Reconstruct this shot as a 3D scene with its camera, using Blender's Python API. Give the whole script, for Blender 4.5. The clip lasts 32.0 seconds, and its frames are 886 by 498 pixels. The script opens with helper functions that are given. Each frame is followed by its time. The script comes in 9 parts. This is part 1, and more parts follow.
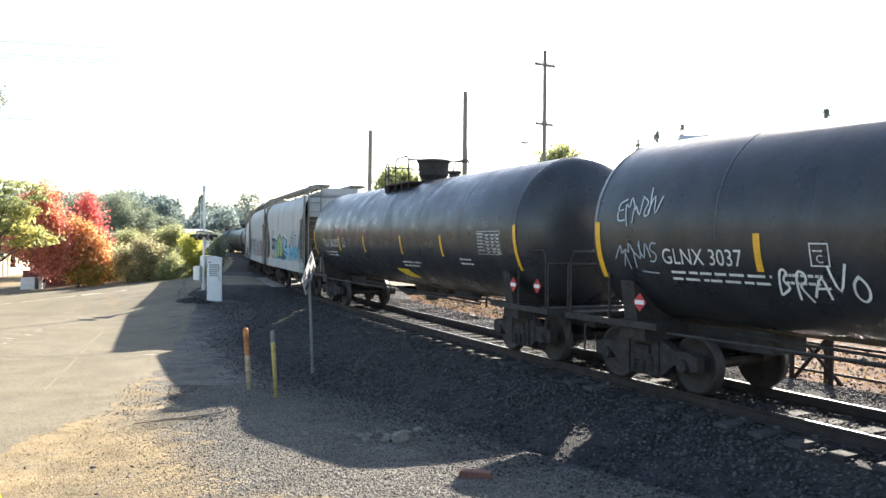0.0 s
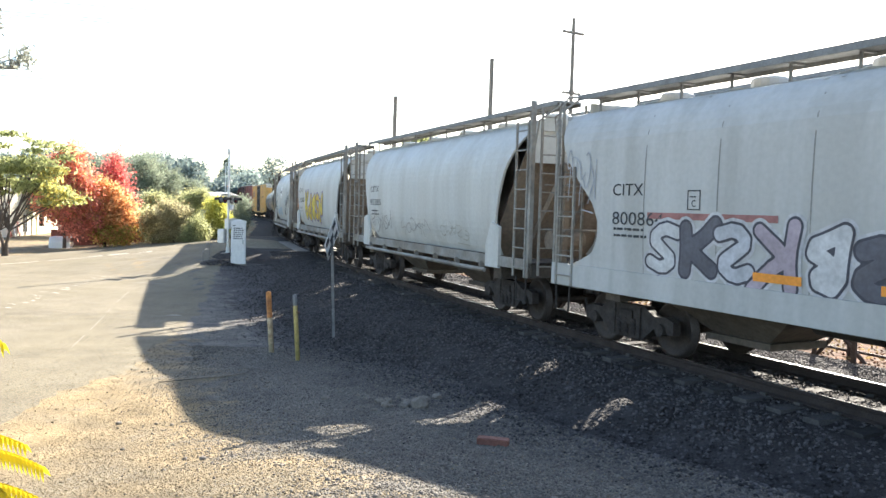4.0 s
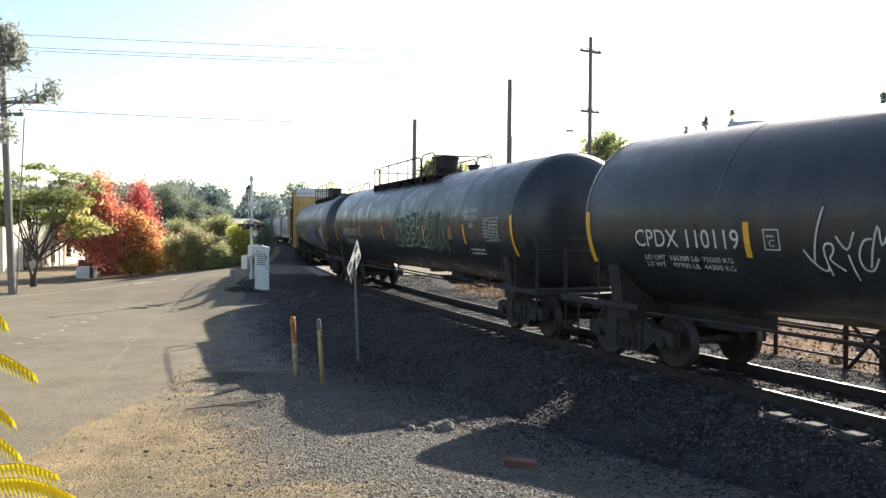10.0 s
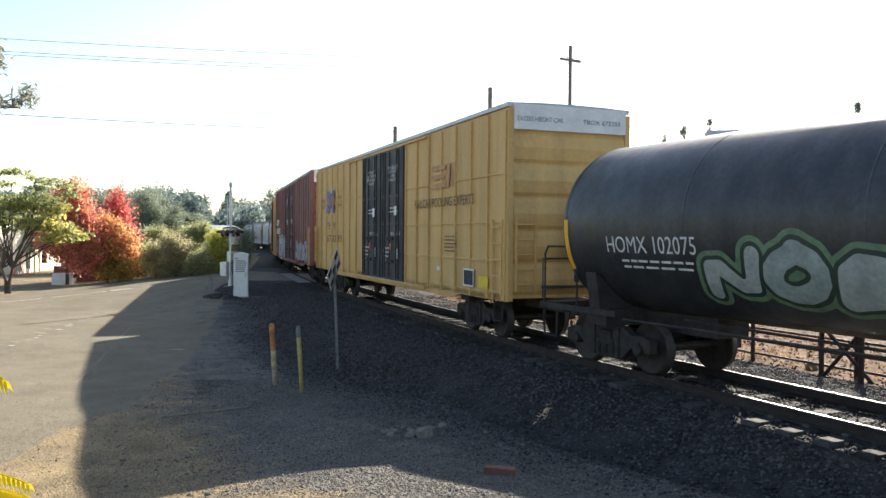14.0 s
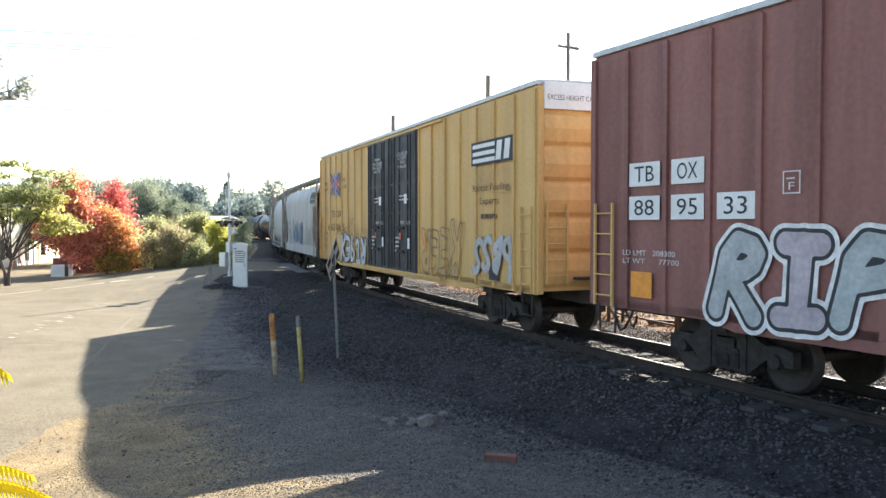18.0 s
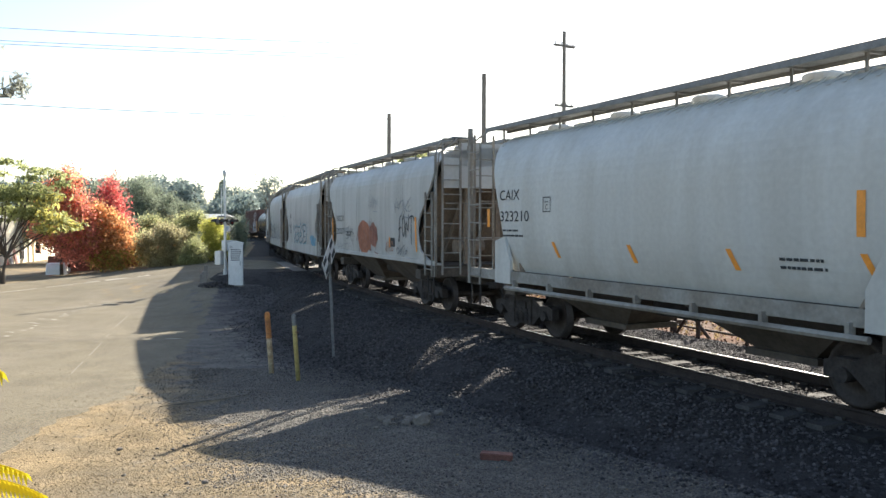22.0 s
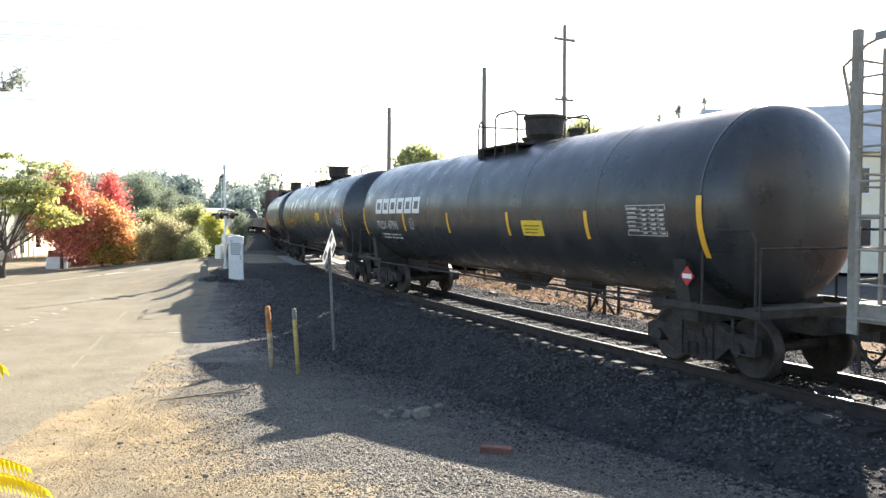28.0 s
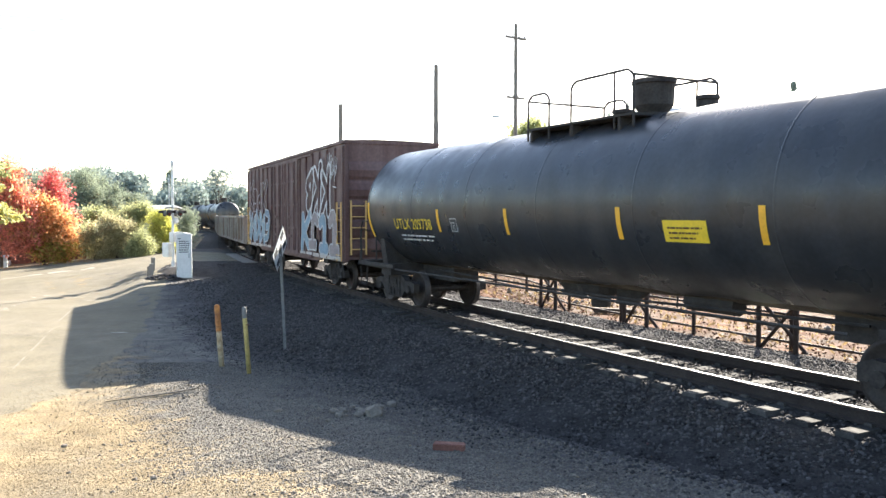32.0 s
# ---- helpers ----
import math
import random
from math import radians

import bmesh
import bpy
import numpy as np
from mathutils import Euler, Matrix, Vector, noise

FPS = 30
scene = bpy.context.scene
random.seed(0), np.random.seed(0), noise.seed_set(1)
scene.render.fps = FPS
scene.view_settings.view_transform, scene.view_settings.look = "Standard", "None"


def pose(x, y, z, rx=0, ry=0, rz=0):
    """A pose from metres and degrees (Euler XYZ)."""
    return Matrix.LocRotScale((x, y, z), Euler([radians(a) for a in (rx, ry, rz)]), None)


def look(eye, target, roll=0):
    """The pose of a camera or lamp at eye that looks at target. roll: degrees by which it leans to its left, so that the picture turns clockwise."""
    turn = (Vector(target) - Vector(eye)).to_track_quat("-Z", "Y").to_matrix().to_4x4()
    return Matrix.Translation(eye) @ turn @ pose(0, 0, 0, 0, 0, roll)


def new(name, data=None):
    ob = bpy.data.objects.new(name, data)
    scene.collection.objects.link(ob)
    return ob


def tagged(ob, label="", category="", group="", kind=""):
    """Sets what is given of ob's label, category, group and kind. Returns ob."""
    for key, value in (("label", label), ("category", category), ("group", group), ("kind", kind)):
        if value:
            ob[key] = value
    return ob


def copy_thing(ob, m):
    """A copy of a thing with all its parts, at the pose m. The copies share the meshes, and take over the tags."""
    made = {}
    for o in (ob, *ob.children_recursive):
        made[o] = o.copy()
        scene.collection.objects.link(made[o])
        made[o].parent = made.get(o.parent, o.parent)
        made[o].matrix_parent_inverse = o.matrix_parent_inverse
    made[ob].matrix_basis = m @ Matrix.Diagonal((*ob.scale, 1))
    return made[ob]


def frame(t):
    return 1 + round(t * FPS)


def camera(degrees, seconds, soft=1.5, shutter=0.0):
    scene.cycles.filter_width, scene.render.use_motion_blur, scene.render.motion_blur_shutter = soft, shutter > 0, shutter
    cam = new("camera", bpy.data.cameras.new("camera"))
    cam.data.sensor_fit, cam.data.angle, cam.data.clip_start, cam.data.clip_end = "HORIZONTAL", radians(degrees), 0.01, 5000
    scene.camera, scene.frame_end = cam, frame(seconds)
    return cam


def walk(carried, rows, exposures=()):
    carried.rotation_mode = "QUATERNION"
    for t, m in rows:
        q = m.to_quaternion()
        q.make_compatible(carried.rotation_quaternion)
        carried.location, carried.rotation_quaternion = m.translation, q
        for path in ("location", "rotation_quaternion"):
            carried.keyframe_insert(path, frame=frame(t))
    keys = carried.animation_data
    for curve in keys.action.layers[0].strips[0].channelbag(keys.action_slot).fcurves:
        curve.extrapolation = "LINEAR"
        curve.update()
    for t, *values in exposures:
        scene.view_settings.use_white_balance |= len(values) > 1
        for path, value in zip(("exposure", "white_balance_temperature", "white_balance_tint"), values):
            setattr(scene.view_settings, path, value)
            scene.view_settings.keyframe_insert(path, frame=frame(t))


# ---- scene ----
cam = camera(58.1, 32.0)
PATH = [
    (0.0, 0.0, 0.0, 2.374, 89.39, -0.44, -0.11),
    (0.5, 0.0, 0.0, 2.374, 89.11, -0.98, -0.36),
    (1.0, 0.0, 0.0, 2.374, 87.77, -1.42, 1.75),
    (1.5, 0.0, 0.0, 2.374, 86.78, -1.98, 2.13),
    (2.0, 0.0, 0.0, 2.374, 86.69, -1.93, 1.92),
    (2.5, 0.0, 0.0, 2.374, 86.76, -1.60, 2.41),
    (3.0, 0.0, 0.0, 2.374, 86.86, -1.28, 1.30),
    (3.5, 0.0, 0.0, 2.374, 87.09, -1.63, 1.31),
    (4.0, 0.0, 0.0, 2.374, 87.06, -1.66, 1.54),
    (4.5, 0.0, 0.0, 2.374, 86.60, -1.96, 1.74),
    (6.5, 0.0, 0.0, 2.374, 87.17, -0.82, 2.19),
    (7.0, 0.0, 0.0, 2.374, 87.49, -0.74, 2.56),
    (7.5, 0.0, 0.0, 2.374, 87.59, -0.63, 3.11),
    (8.0, 0.0, 0.0, 2.374, 87.98, -0.41, 3.38),
    (8.5, 0.0, 0.0, 2.374, 88.39, -0.00, 3.21),
    (9.0, 0.0, 0.0, 2.374, 88.44, -0.20, 2.99),
    (9.5, 0.0, 0.0, 2.374, 88.61, -0.21, 3.08),
    (10.0, 0.0, 0.0, 2.374, 88.58, -0.29, 3.08),
    (10.5, 0.0, 0.0, 2.374, 88.75, -0.24, 2.93),
    (11.0, 0.0, 0.0, 2.374, 89.09, -0.16, 2.48),
    (11.5, 0.0, 0.0, 2.374, 88.89, -0.25, 2.27),
    (12.0, 0.0, 0.0, 2.374, 88.89, -0.41, 1.58),
    (12.5, 0.0, 0.0, 2.374, 89.14, -0.41, 1.84),
    (13.0, 0.0, 0.0, 2.374, 89.25, -0.38, 1.70),
    (13.5, 0.0, 0.0, 2.374, 89.31, -0.45, 1.62),
    (14.0, 0.0, 0.0, 2.374, 89.10, -0.44, 1.66),
    (14.5, 0.0, 0.0, 2.374, 88.51, -0.61, 1.48),
    (15.0, 0.0, 0.0, 2.374, 88.17, -0.02, 1.73),
    (15.5, 0.0, 0.0, 2.374, 88.26, 0.14, 1.97),
    (17.5, 0.0, 0.0, 2.374, 88.27, -0.06, 1.71),
    (18.0, 0.0, 0.0, 2.374, 88.29, 0.02, 1.58),
    (18.5, 0.0, 0.0, 2.374, 88.44, 0.16, 1.73),
    (19.0, 0.0, 0.0, 2.374, 88.42, 0.07, 1.79),
    (19.5, 0.0, 0.0, 2.374, 88.41, 0.27, 1.73),
    (20.0, 0.0, 0.0, 2.374, 88.49, 0.15, 1.43),
    (20.5, 0.0, 0.0, 2.374, 88.56, 0.08, 1.52),
    (21.0, 0.0, 0.0, 2.374, 88.65, 0.02, 1.46),
    (21.5, 0.0, 0.0, 2.374, 88.47, 0.03, 1.47),
    (22.0, 0.0, 0.0, 2.374, 88.18, -0.03, 1.29),
    (22.5, 0.0, 0.0, 2.374, 88.26, -0.20, 1.14),
    (23.0, 0.0, 0.0, 2.374, 88.40, -0.12, 2.56),
    (23.5, 0.0, 0.0, 2.374, 88.56, -0.20, 2.00),
    (24.0, 0.0, 0.0, 2.374, 88.30, -0.42, 1.93),
    (24.5, 0.0, 0.0, 2.374, 87.11, -0.06, 3.72),
    (25.0, 0.0, 0.0, 2.374, 86.61, -0.07, 2.34),
    (25.5, 0.0, 0.0, 2.374, 86.54, 0.11, 1.21),
    (26.0, 0.0, 0.0, 2.374, 86.54, 0.42, 1.04),
    (26.5, 0.0, 0.0, 2.374, 86.49, 0.51, 1.18),
    (28.5, 0.0, 0.0, 2.374, 87.99, -0.12, 1.31),
    (29.0, 0.0, 0.0, 2.374, 87.87, 0.03, 1.44),
    (29.5, 0.0, 0.0, 2.374, 87.86, 0.11, 1.16),
    (30.0, 0.0, 0.0, 2.374, 87.88, 0.14, 0.45),
    (30.5, 0.0, 0.0, 2.374, 87.76, 0.12, 0.46),
    (31.0, 0.0, 0.0, 2.374, 87.79, -0.06, 0.38),
    (31.5, 0.0, 0.0, 2.374, 87.89, 0.29, -1.32),
    (32.0, 0.0, 0.0, 2.374, 87.56, -0.03, -2.13),
]
# the clip's own exposure drifts: brighter where the glare is strongest
EXPOSURES = [(0, 2.12), (1, 2.15), (2, 2.48), (4.5, 2.3), (7, 1.85), (8, 1.62), (9, 1.47), (13, 1.45), (14, 1.58), (15, 1.98), (15.5, 2.0), (18, 2.15), (19.5, 1.8), (21, 1.68), (25, 1.66), (26, 2.1), (29, 2.2), (32, 2.4)]
walk(cam, [(t, pose(*p)) for t, *p in PATH], [(t, e + 0.07) for t, e in EXPOSURES])

# ---------- light ----------
SUN_AZ, SUN_EL = 24.9, 28.1
world = bpy.data.worlds.new("sky")
scene.world = world
world.use_nodes = True
_n = world.node_tree.nodes
_sky = _n.new("ShaderNodeTexSky")
_sky.sky_type = "NISHITA"
_sky.sun_disc = False
_sky.sun_elevation = radians(SUN_EL)
_sky.sun_rotation = radians(SUN_AZ)
_sky.air_density, _sky.dust_density, _sky.ozone_density = 1.0, 1.0, 0.8
world.node_tree.links.new(_sky.outputs[0], _n["Background"].inputs[0])
_n["Background"].inputs[1].default_value = 0.079
_sd = Vector((math.sin(radians(SUN_AZ)) * math.cos(radians(SUN_EL)), math.cos(radians(SUN_AZ)) * math.cos(radians(SUN_EL)), math.sin(radians(SUN_EL))))
sun = new("sun", bpy.data.lights.new("sun", "SUN"))
sun.data.energy, sun.data.angle, sun.data.color = 4.4, radians(0.53), (1.0, 0.935, 0.82)
sun.matrix_world = look(_sd * 80, (0, 0, 0))


# ---------- materials ----------
def mat(name, color, rough=0.7, metal=0.0, var=0.18, scale=1.5, fine=30.0, bump=0.15, bdist=0.01, tint=None, tint_scale=0.6, tint_amt=0.5, rand=0.0, spec=0.5, trans=0.0, streak=False, island=False, grit=None, mask=()):
    """Paint, metal, stone or soil: a base colour varied at two scales, an optional second colour in patches, and fine relief."""
    m = bpy.data.materials.new(name)
    m.use_nodes = True
    nt = m.node_tree
    nd, ln = nt.nodes, nt.links
    bsdf = nd["Principled BSDF"]
    co = nd.new("ShaderNodeTexCoord").outputs["Object"]

    def tex(sc, det=4.0, dist=0.0, vec=co):
        t = nd.new("ShaderNodeTexNoise")
        t.inputs["Scale"].default_value, t.inputs["Detail"].default_value, t.inputs["Distortion"].default_value = sc, det, dist
        ln.new(vec, t.inputs["Vector"])
        return t.outputs["Fac"]

    def ramp(fac, a, b, lo, hi):
        r = nd.new("ShaderNodeMapRange")
        r.inputs[1].default_value, r.inputs[2].default_value, r.inputs[3].default_value, r.inputs[4].default_value = a, b, lo, hi
        ln.new(fac, r.inputs[0])
        return r.outputs[0]

    def mix(mode, fac, a, b):
        x = nd.new("ShaderNodeMixRGB")
        x.blend_type = mode
        for sock, val in ((x.inputs[0], fac), (x.inputs[1], a), (x.inputs[2], b)):
            if isinstance(val, (int, float)):
                sock.default_value = val
            elif isinstance(val, tuple):
                sock.default_value = (*val, 1)
            else:
                ln.new(val, sock)
        return x.outputs[0]

    vec = co
    if streak:
        mp = nd.new("ShaderNodeMapping")
        mp.inputs["Scale"].default_value = (3.0, 3.0, 0.25)
        ln.new(co, mp.inputs["Vector"])
        vec = mp.outputs[0]
    col = color
    if tint is not None:
        col = mix("MIX", ramp(tex(tint_scale, 6.0, 0.4, vec), 0.42, 0.62, 0.0, tint_amt), color, tint)
    for attr, other in mask:
        # another soil where the mesh's own attribute says so, with a ragged border
        at = nd.new("ShaderNodeAttribute")
        at.attribute_name = attr
        add_ = nd.new("ShaderNodeMath")
        add_.operation = "ADD"
        ln.new(at.outputs["Fac"], add_.inputs[0])
        ln.new(ramp(tex(2.6, 6.0, 0.5), 0.25, 0.75, -0.45, 0.45), add_.inputs[1])
        col = mix("MIX", ramp(add_.outputs[0], 0.25, 0.75, 0.0, 1.0), col, other)
    g1 = ramp(tex(scale, 5.0, 0.3, vec), 0.3, 0.7, 1 - var, 1 + var)
    gv = var * 0.8 if grit is None else grit
    g2 = ramp(tex(fine, 3.0), 0.3, 0.7, 1 - gv, 1 + gv)
    gm = nd.new("ShaderNodeMath")
    gm.operation = "MULTIPLY"
    ln.new(g1, gm.inputs[0])
    ln.new(g2, gm.inputs[1])
    g = gm.outputs[0]
    if rand or island:
        if island:
            rv = nd.new("ShaderNodeNewGeometry").outputs["Random Per Island"]
        else:
            rv = nd.new("ShaderNodeObjectInfo").outputs["Random"]
        g3 = ramp(rv, 0, 1, 1 - (rand or 0.3), 1 + (rand or 0.3))
        gm2 = nd.new("ShaderNodeMath")
        gm2.operation = "MULTIPLY"
        ln.new(g, gm2.inputs[0])
        ln.new(g3, gm2.inputs[1])
        g = gm2.outputs[0]
    cc = nd.new("ShaderNodeVectorMath")
    cc.operation = "SCALE"
    if isinstance(col, tuple):
        cc.inputs[0].default_value = col
    else:
        ln.new(col, cc.inputs[0])
    ln.new(g, cc.inputs["Scale"])
    ln.new(cc.outputs[0], bsdf.inputs["Base Color"])
    bsdf.inputs["Metallic"].default_value = metal
    bsdf.inputs["Specular IOR Level"].default_value = spec
    ln.new(ramp(tex(scale * 2.3, 4.0), 0.3, 0.7, max(0.05, rough - 0.12), min(1.0, rough + 0.12)), bsdf.inputs["Roughness"])
    if bump:
        b = nd.new("ShaderNodeBump")
        b.inputs["Strength"].default_value, b.inputs["Distance"].default_value = bump, bdist
        ln.new(tex(fine * 1.4, 4.0), b.inputs["Height"])
        ln.new(b.outputs[0], bsdf.inputs["Normal"])
    if trans:
        tr = nd.new("ShaderNodeBsdfTranslucent")
        ln.new(cc.outputs[0], tr.inputs["Color"])
        ms = nd.new("ShaderNodeMixShader")
        ms.inputs[0].default_value = trans
        ln.new(bsdf.outputs[0], ms.inputs[1])
        ln.new(tr.outputs[0], ms.inputs[2])
        ln.new(ms.outputs[0], nd["Material Output"].inputs["Surface"])
    return m


M_DIRT = mat("dirt", (0.230, 0.168, 0.090), 0.95, spec=0.2, var=0.26, scale=1.6, fine=48, grit=0.62, bump=0.7, bdist=0.008, tint=(0.155, 0.127, 0.086), tint_scale=0.5, tint_amt=0.9, mask=(("gravel_cover", (0.128, 0.115, 0.097)), ("ballast_cover", (0.068, 0.061, 0.058))))
M_ASPHALT = mat("asphalt", (0.152, 0.127, 0.083), 0.92, spec=0.25, var=0.13, scale=0.9, fine=42, grit=0.55, bump=0.6, bdist=0.006, tint=(0.175, 0.147, 0.102), tint_scale=0.35, tint_amt=0.8)
M_SEAM = mat("dusty_seam", (0.20, 0.172, 0.125), 0.95, var=0.2, scale=3, fine=60, grit=0.5)
M_LINE = mat("road_paint", (0.40, 0.365, 0.29), 0.85, var=0.25, scale=2, fine=25)
M_BALLAST = mat("ballast_bed", (0.048, 0.043, 0.041), 0.95, spec=0.1, var=0.3, scale=3, fine=28, bump=1.0, bdist=0.03)
M_STONE = mat("ballast_stone", (0.071, 0.064, 0.062), 0.85, var=0.2, scale=6, fine=60, island=True, rand=0.6, spec=0.15)
M_GRAVEL = mat("gravel_stone", (0.205, 0.160, 0.098), 0.9, var=0.2, scale=6, fine=60, island=True, rand=0.4, spec=0.2)
M_SPILL = mat("grey_gravel_stone", (0.136, 0.122, 0.104), 0.9, var=0.2, scale=6, fine=60, island=True, rand=0.4, spec=0.2)
M_RUSTDIRT = mat("rust_dirt", (0.115, 0.050, 0.024), 0.95, spec=0.1, var=0.35, scale=1.2, fine=16, bump=0.8, bdist=0.03, tint=(0.075, 0.054, 0.038), tint_scale=0.5, tint_amt=0.9)
M_RAIL = mat("rail_steel", (0.046, 0.036, 0.032), 0.8, 0.1, spec=0.2, var=0.25, scale=3, fine=40)
M_RAILTOP = mat("rail_running_surface", (0.42, 0.41, 0.40), 0.26, 1.0, var=0.1, scale=5, fine=80, bump=0.02)
M_TIE = mat("concrete_tie", (0.066, 0.061, 0.057), 0.9, spec=0.1, var=0.25, scale=4, fine=40, rand=0.35)
M_CONC = mat("concrete", (0.24, 0.22, 0.195), 0.9, var=0.2, scale=2, fine=30, rand=0.12)
M_BLACK = mat("black_tank_paint", (0.030, 0.032, 0.037), 0.34, 0.0, var=0.22, scale=0.8, fine=14, bump=0.06, tint=(0.042, 0.042, 0.043), tint_scale=0.5, tint_amt=0.7, streak=True)
M_BLACK2 = mat("dusty_black_paint", (0.032, 0.034, 0.039), 0.42, 0.0, var=0.3, scale=0.8, fine=14, bump=0.06, tint=(0.048, 0.046, 0.044), tint_scale=0.7, tint_amt=0.7, streak=True)
M_UNDER = mat("underframe_grime", (0.035, 0.03, 0.027), 0.85, 0.0, var=0.35, scale=2.5, fine=24, bump=0.3)
M_TRUCK = mat("truck_casting", (0.036, 0.030, 0.027), 0.85, 0.1, var=0.35, scale=4, fine=24, bump=0.35)
M_WHEEL = mat("wheel_steel", (0.045, 0.036, 0.032), 0.65, 0.4, var=0.3, scale=4, fine=30)
M_GREY = mat("hopper_grey_paint", (0.45, 0.452, 0.435), 0.6, var=0.06, scale=0.5, fine=12, bump=0.05, tint=(0.34, 0.335, 0.31), tint_scale=0.6, tint_amt=0.6, streak=True)
M_GREY2 = mat("hopper_cream_grey_paint", (0.52, 0.525, 0.50), 0.6, var=0.07, scale=0.5, fine=12, bump=0.05, tint=(0.41, 0.40, 0.36), tint_scale=0.6, tint_amt=0.45, streak=True)
# end grime, with the shade on ladders and posts put into the grey
M_ENDGREY = mat("grimy_shaded_end_paint", (0.27, 0.26, 0.235), 0.75, var=0.18, scale=2, fine=14, tint=(0.17, 0.14, 0.11), tint_scale=1.1, tint_amt=0.7)
M_BAY = mat("dusty_underbody", (0.105, 0.086, 0.068), 0.9, var=0.25, scale=1.5, fine=14, tint=(0.06, 0.05, 0.042), tint_scale=0.9, tint_amt=0.7)
M_DUST = mat("caked_road_dust", (0.17, 0.145, 0.115), 0.95, spec=0.1, var=0.3, scale=1.4, fine=18, tint=(0.10, 0.085, 0.07), tint_scale=0.9, tint_amt=0.8)
M_GREYDK = mat("weathered_hopper_end", (0.23, 0.185, 0.14), 0.8, var=0.18, scale=1.5, fine=14, tint=(0.17, 0.13, 0.10), tint_scale=0.9, tint_amt=0.7)
M_YEL = mat("boxcar_yellow_paint", (0.66, 0.415, 0.15), 0.6, var=0.08, scale=0.6, fine=12, bump=0.05, tint=(0.50, 0.30, 0.105), tint_scale=0.7, tint_amt=0.6, streak=True)
M_MAR = mat("boxcar_red_oxide_paint", (0.265, 0.112, 0.095), 0.6, var=0.14, scale=0.6, fine=12, bump=0.05, tint=(0.17, 0.068, 0.058), tint_scale=0.7, tint_amt=0.7, streak=True)
M_BROWN = mat("boxcar_brown_paint", (0.10, 0.05, 0.045), 0.65, var=0.2, scale=0.8, fine=12, bump=0.05, tint=(0.16, 0.10, 0.09), tint_scale=0.7, tint_amt=0.6, streak=True)
M_DOOR = mat("boxcar_black_door", (0.035, 0.037, 0.042), 0.55, var=0.2, scale=1, fine=14)
M_GONDOLA = mat("gondola_rust_paint", (0.27, 0.25, 0.22), 0.8, var=0.25, scale=1, fine=14, tint=(0.14, 0.09, 0.06), tint_scale=0.9, tint_amt=0.8, streak=True)
M_WHITE = mat("white_paint", (0.75, 0.75, 0.73), 0.6, var=0.08, scale=2, fine=20)
M_MARK = mat("white_stencil", (0.62, 0.62, 0.60), 0.7, var=0.15, scale=4, fine=30, bump=0)
M_DARKMARK = mat("dark_stencil", (0.035, 0.04, 0.045), 0.7, var=0.2, scale=4, fine=30, bump=0)
M_BROWNMARK = mat("brown_stencil", (0.11, 0.055, 0.03), 0.7, var=0.2, scale=4, fine=30, bump=0)
M_STRIPE = mat("yellow_reflective_tape", (0.80, 0.42, 0.035), 0.5, var=0.1, scale=6, fine=30, bump=0)
M_ORANGE = mat("orange_reflective_tape", (0.80, 0.30, 0.04), 0.5, var=0.1, scale=6, fine=30, bump=0)
M_PLATE = mat("yellow_placard", (0.78, 0.55, 0.04), 0.5, var=0.1, scale=6, fine=30, bump=0)
M_RUSTY = mat("rusty_iron", (0.16, 0.075, 0.04), 0.85, 0.1, var=0.35, scale=6, fine=40, bump=0.4)
M_FENCE = mat("dark_rusted_pipe", (0.045, 0.03, 0.025), 0.8, 0.2, var=0.3, scale=6, fine=40)
M_GALV = mat("galvanised_steel", (0.46, 0.47, 0.47), 0.45, 0.7, var=0.12, scale=4, fine=30)
M_POST = mat("dull_post_steel", (0.17, 0.17, 0.165), 0.7, 0.3, var=0.2, scale=4, fine=30)
M_SILVER = mat("aluminium_paint", (0.62, 0.63, 0.62), 0.45, 0.3, var=0.1, scale=4, fine=30)
M_WOODPOLE = mat("weathered_pole_wood", (0.21, 0.185, 0.155), 0.9, var=0.25, scale=3, fine=30, bump=0.4, streak=True)
M_BARK = mat("bark", (0.085, 0.065, 0.05), 0.95, var=0.3, scale=6, fine=40, bump=0.6)
M_WIRE = mat("wire", (0.10, 0.10, 0.10), 0.6, bump=0)
M_STUCCO = mat("cream_stucco", (0.82, 0.74, 0.57), 0.9, var=0.08, scale=1.2, fine=40, bump=0.2)
M_ROOF = mat("roof_sheet", (0.45, 0.45, 0.44), 0.6, 0.2, var=0.12)
M_GLASS = mat("dark_glass", (0.02, 0.025, 0.03), 0.12, 0.0, var=0.05, bump=0)
M_RUBBER = mat("rubber", (0.025, 0.025, 0.025), 0.85)
M_CHROME = mat("chrome", (0.7, 0.7, 0.7), 0.2, 1.0, var=0.05, bump=0)
M_RED = mat("red_lens", (0.10, 0.012, 0.012), 0.3, bump=0)
M_WALKWAY = mat("running_board_grating", (0.20, 0.205, 0.205), 0.7, 0.1, var=0.15, scale=4, fine=30)
M_WELD = mat("dusty_weld_seam", (0.24, 0.235, 0.22), 0.7, var=0.25, scale=2, fine=20)
M_BRICKRED = mat("brick_clay", (0.20, 0.085, 0.06), 0.9, var=0.25, scale=8, fine=60, bump=0.4)
M_ROCK = mat("rock", (0.18, 0.155, 0.125), 0.9, var=0.25, scale=6, fine=40, bump=0.5)


def leafmat(name, color, trans=0.6, rand=0.35):
    return mat(name, color, 0.6, var=0.15, scale=3, fine=12, bump=0, island=True, rand=rand, trans=trans, spec=0.3)


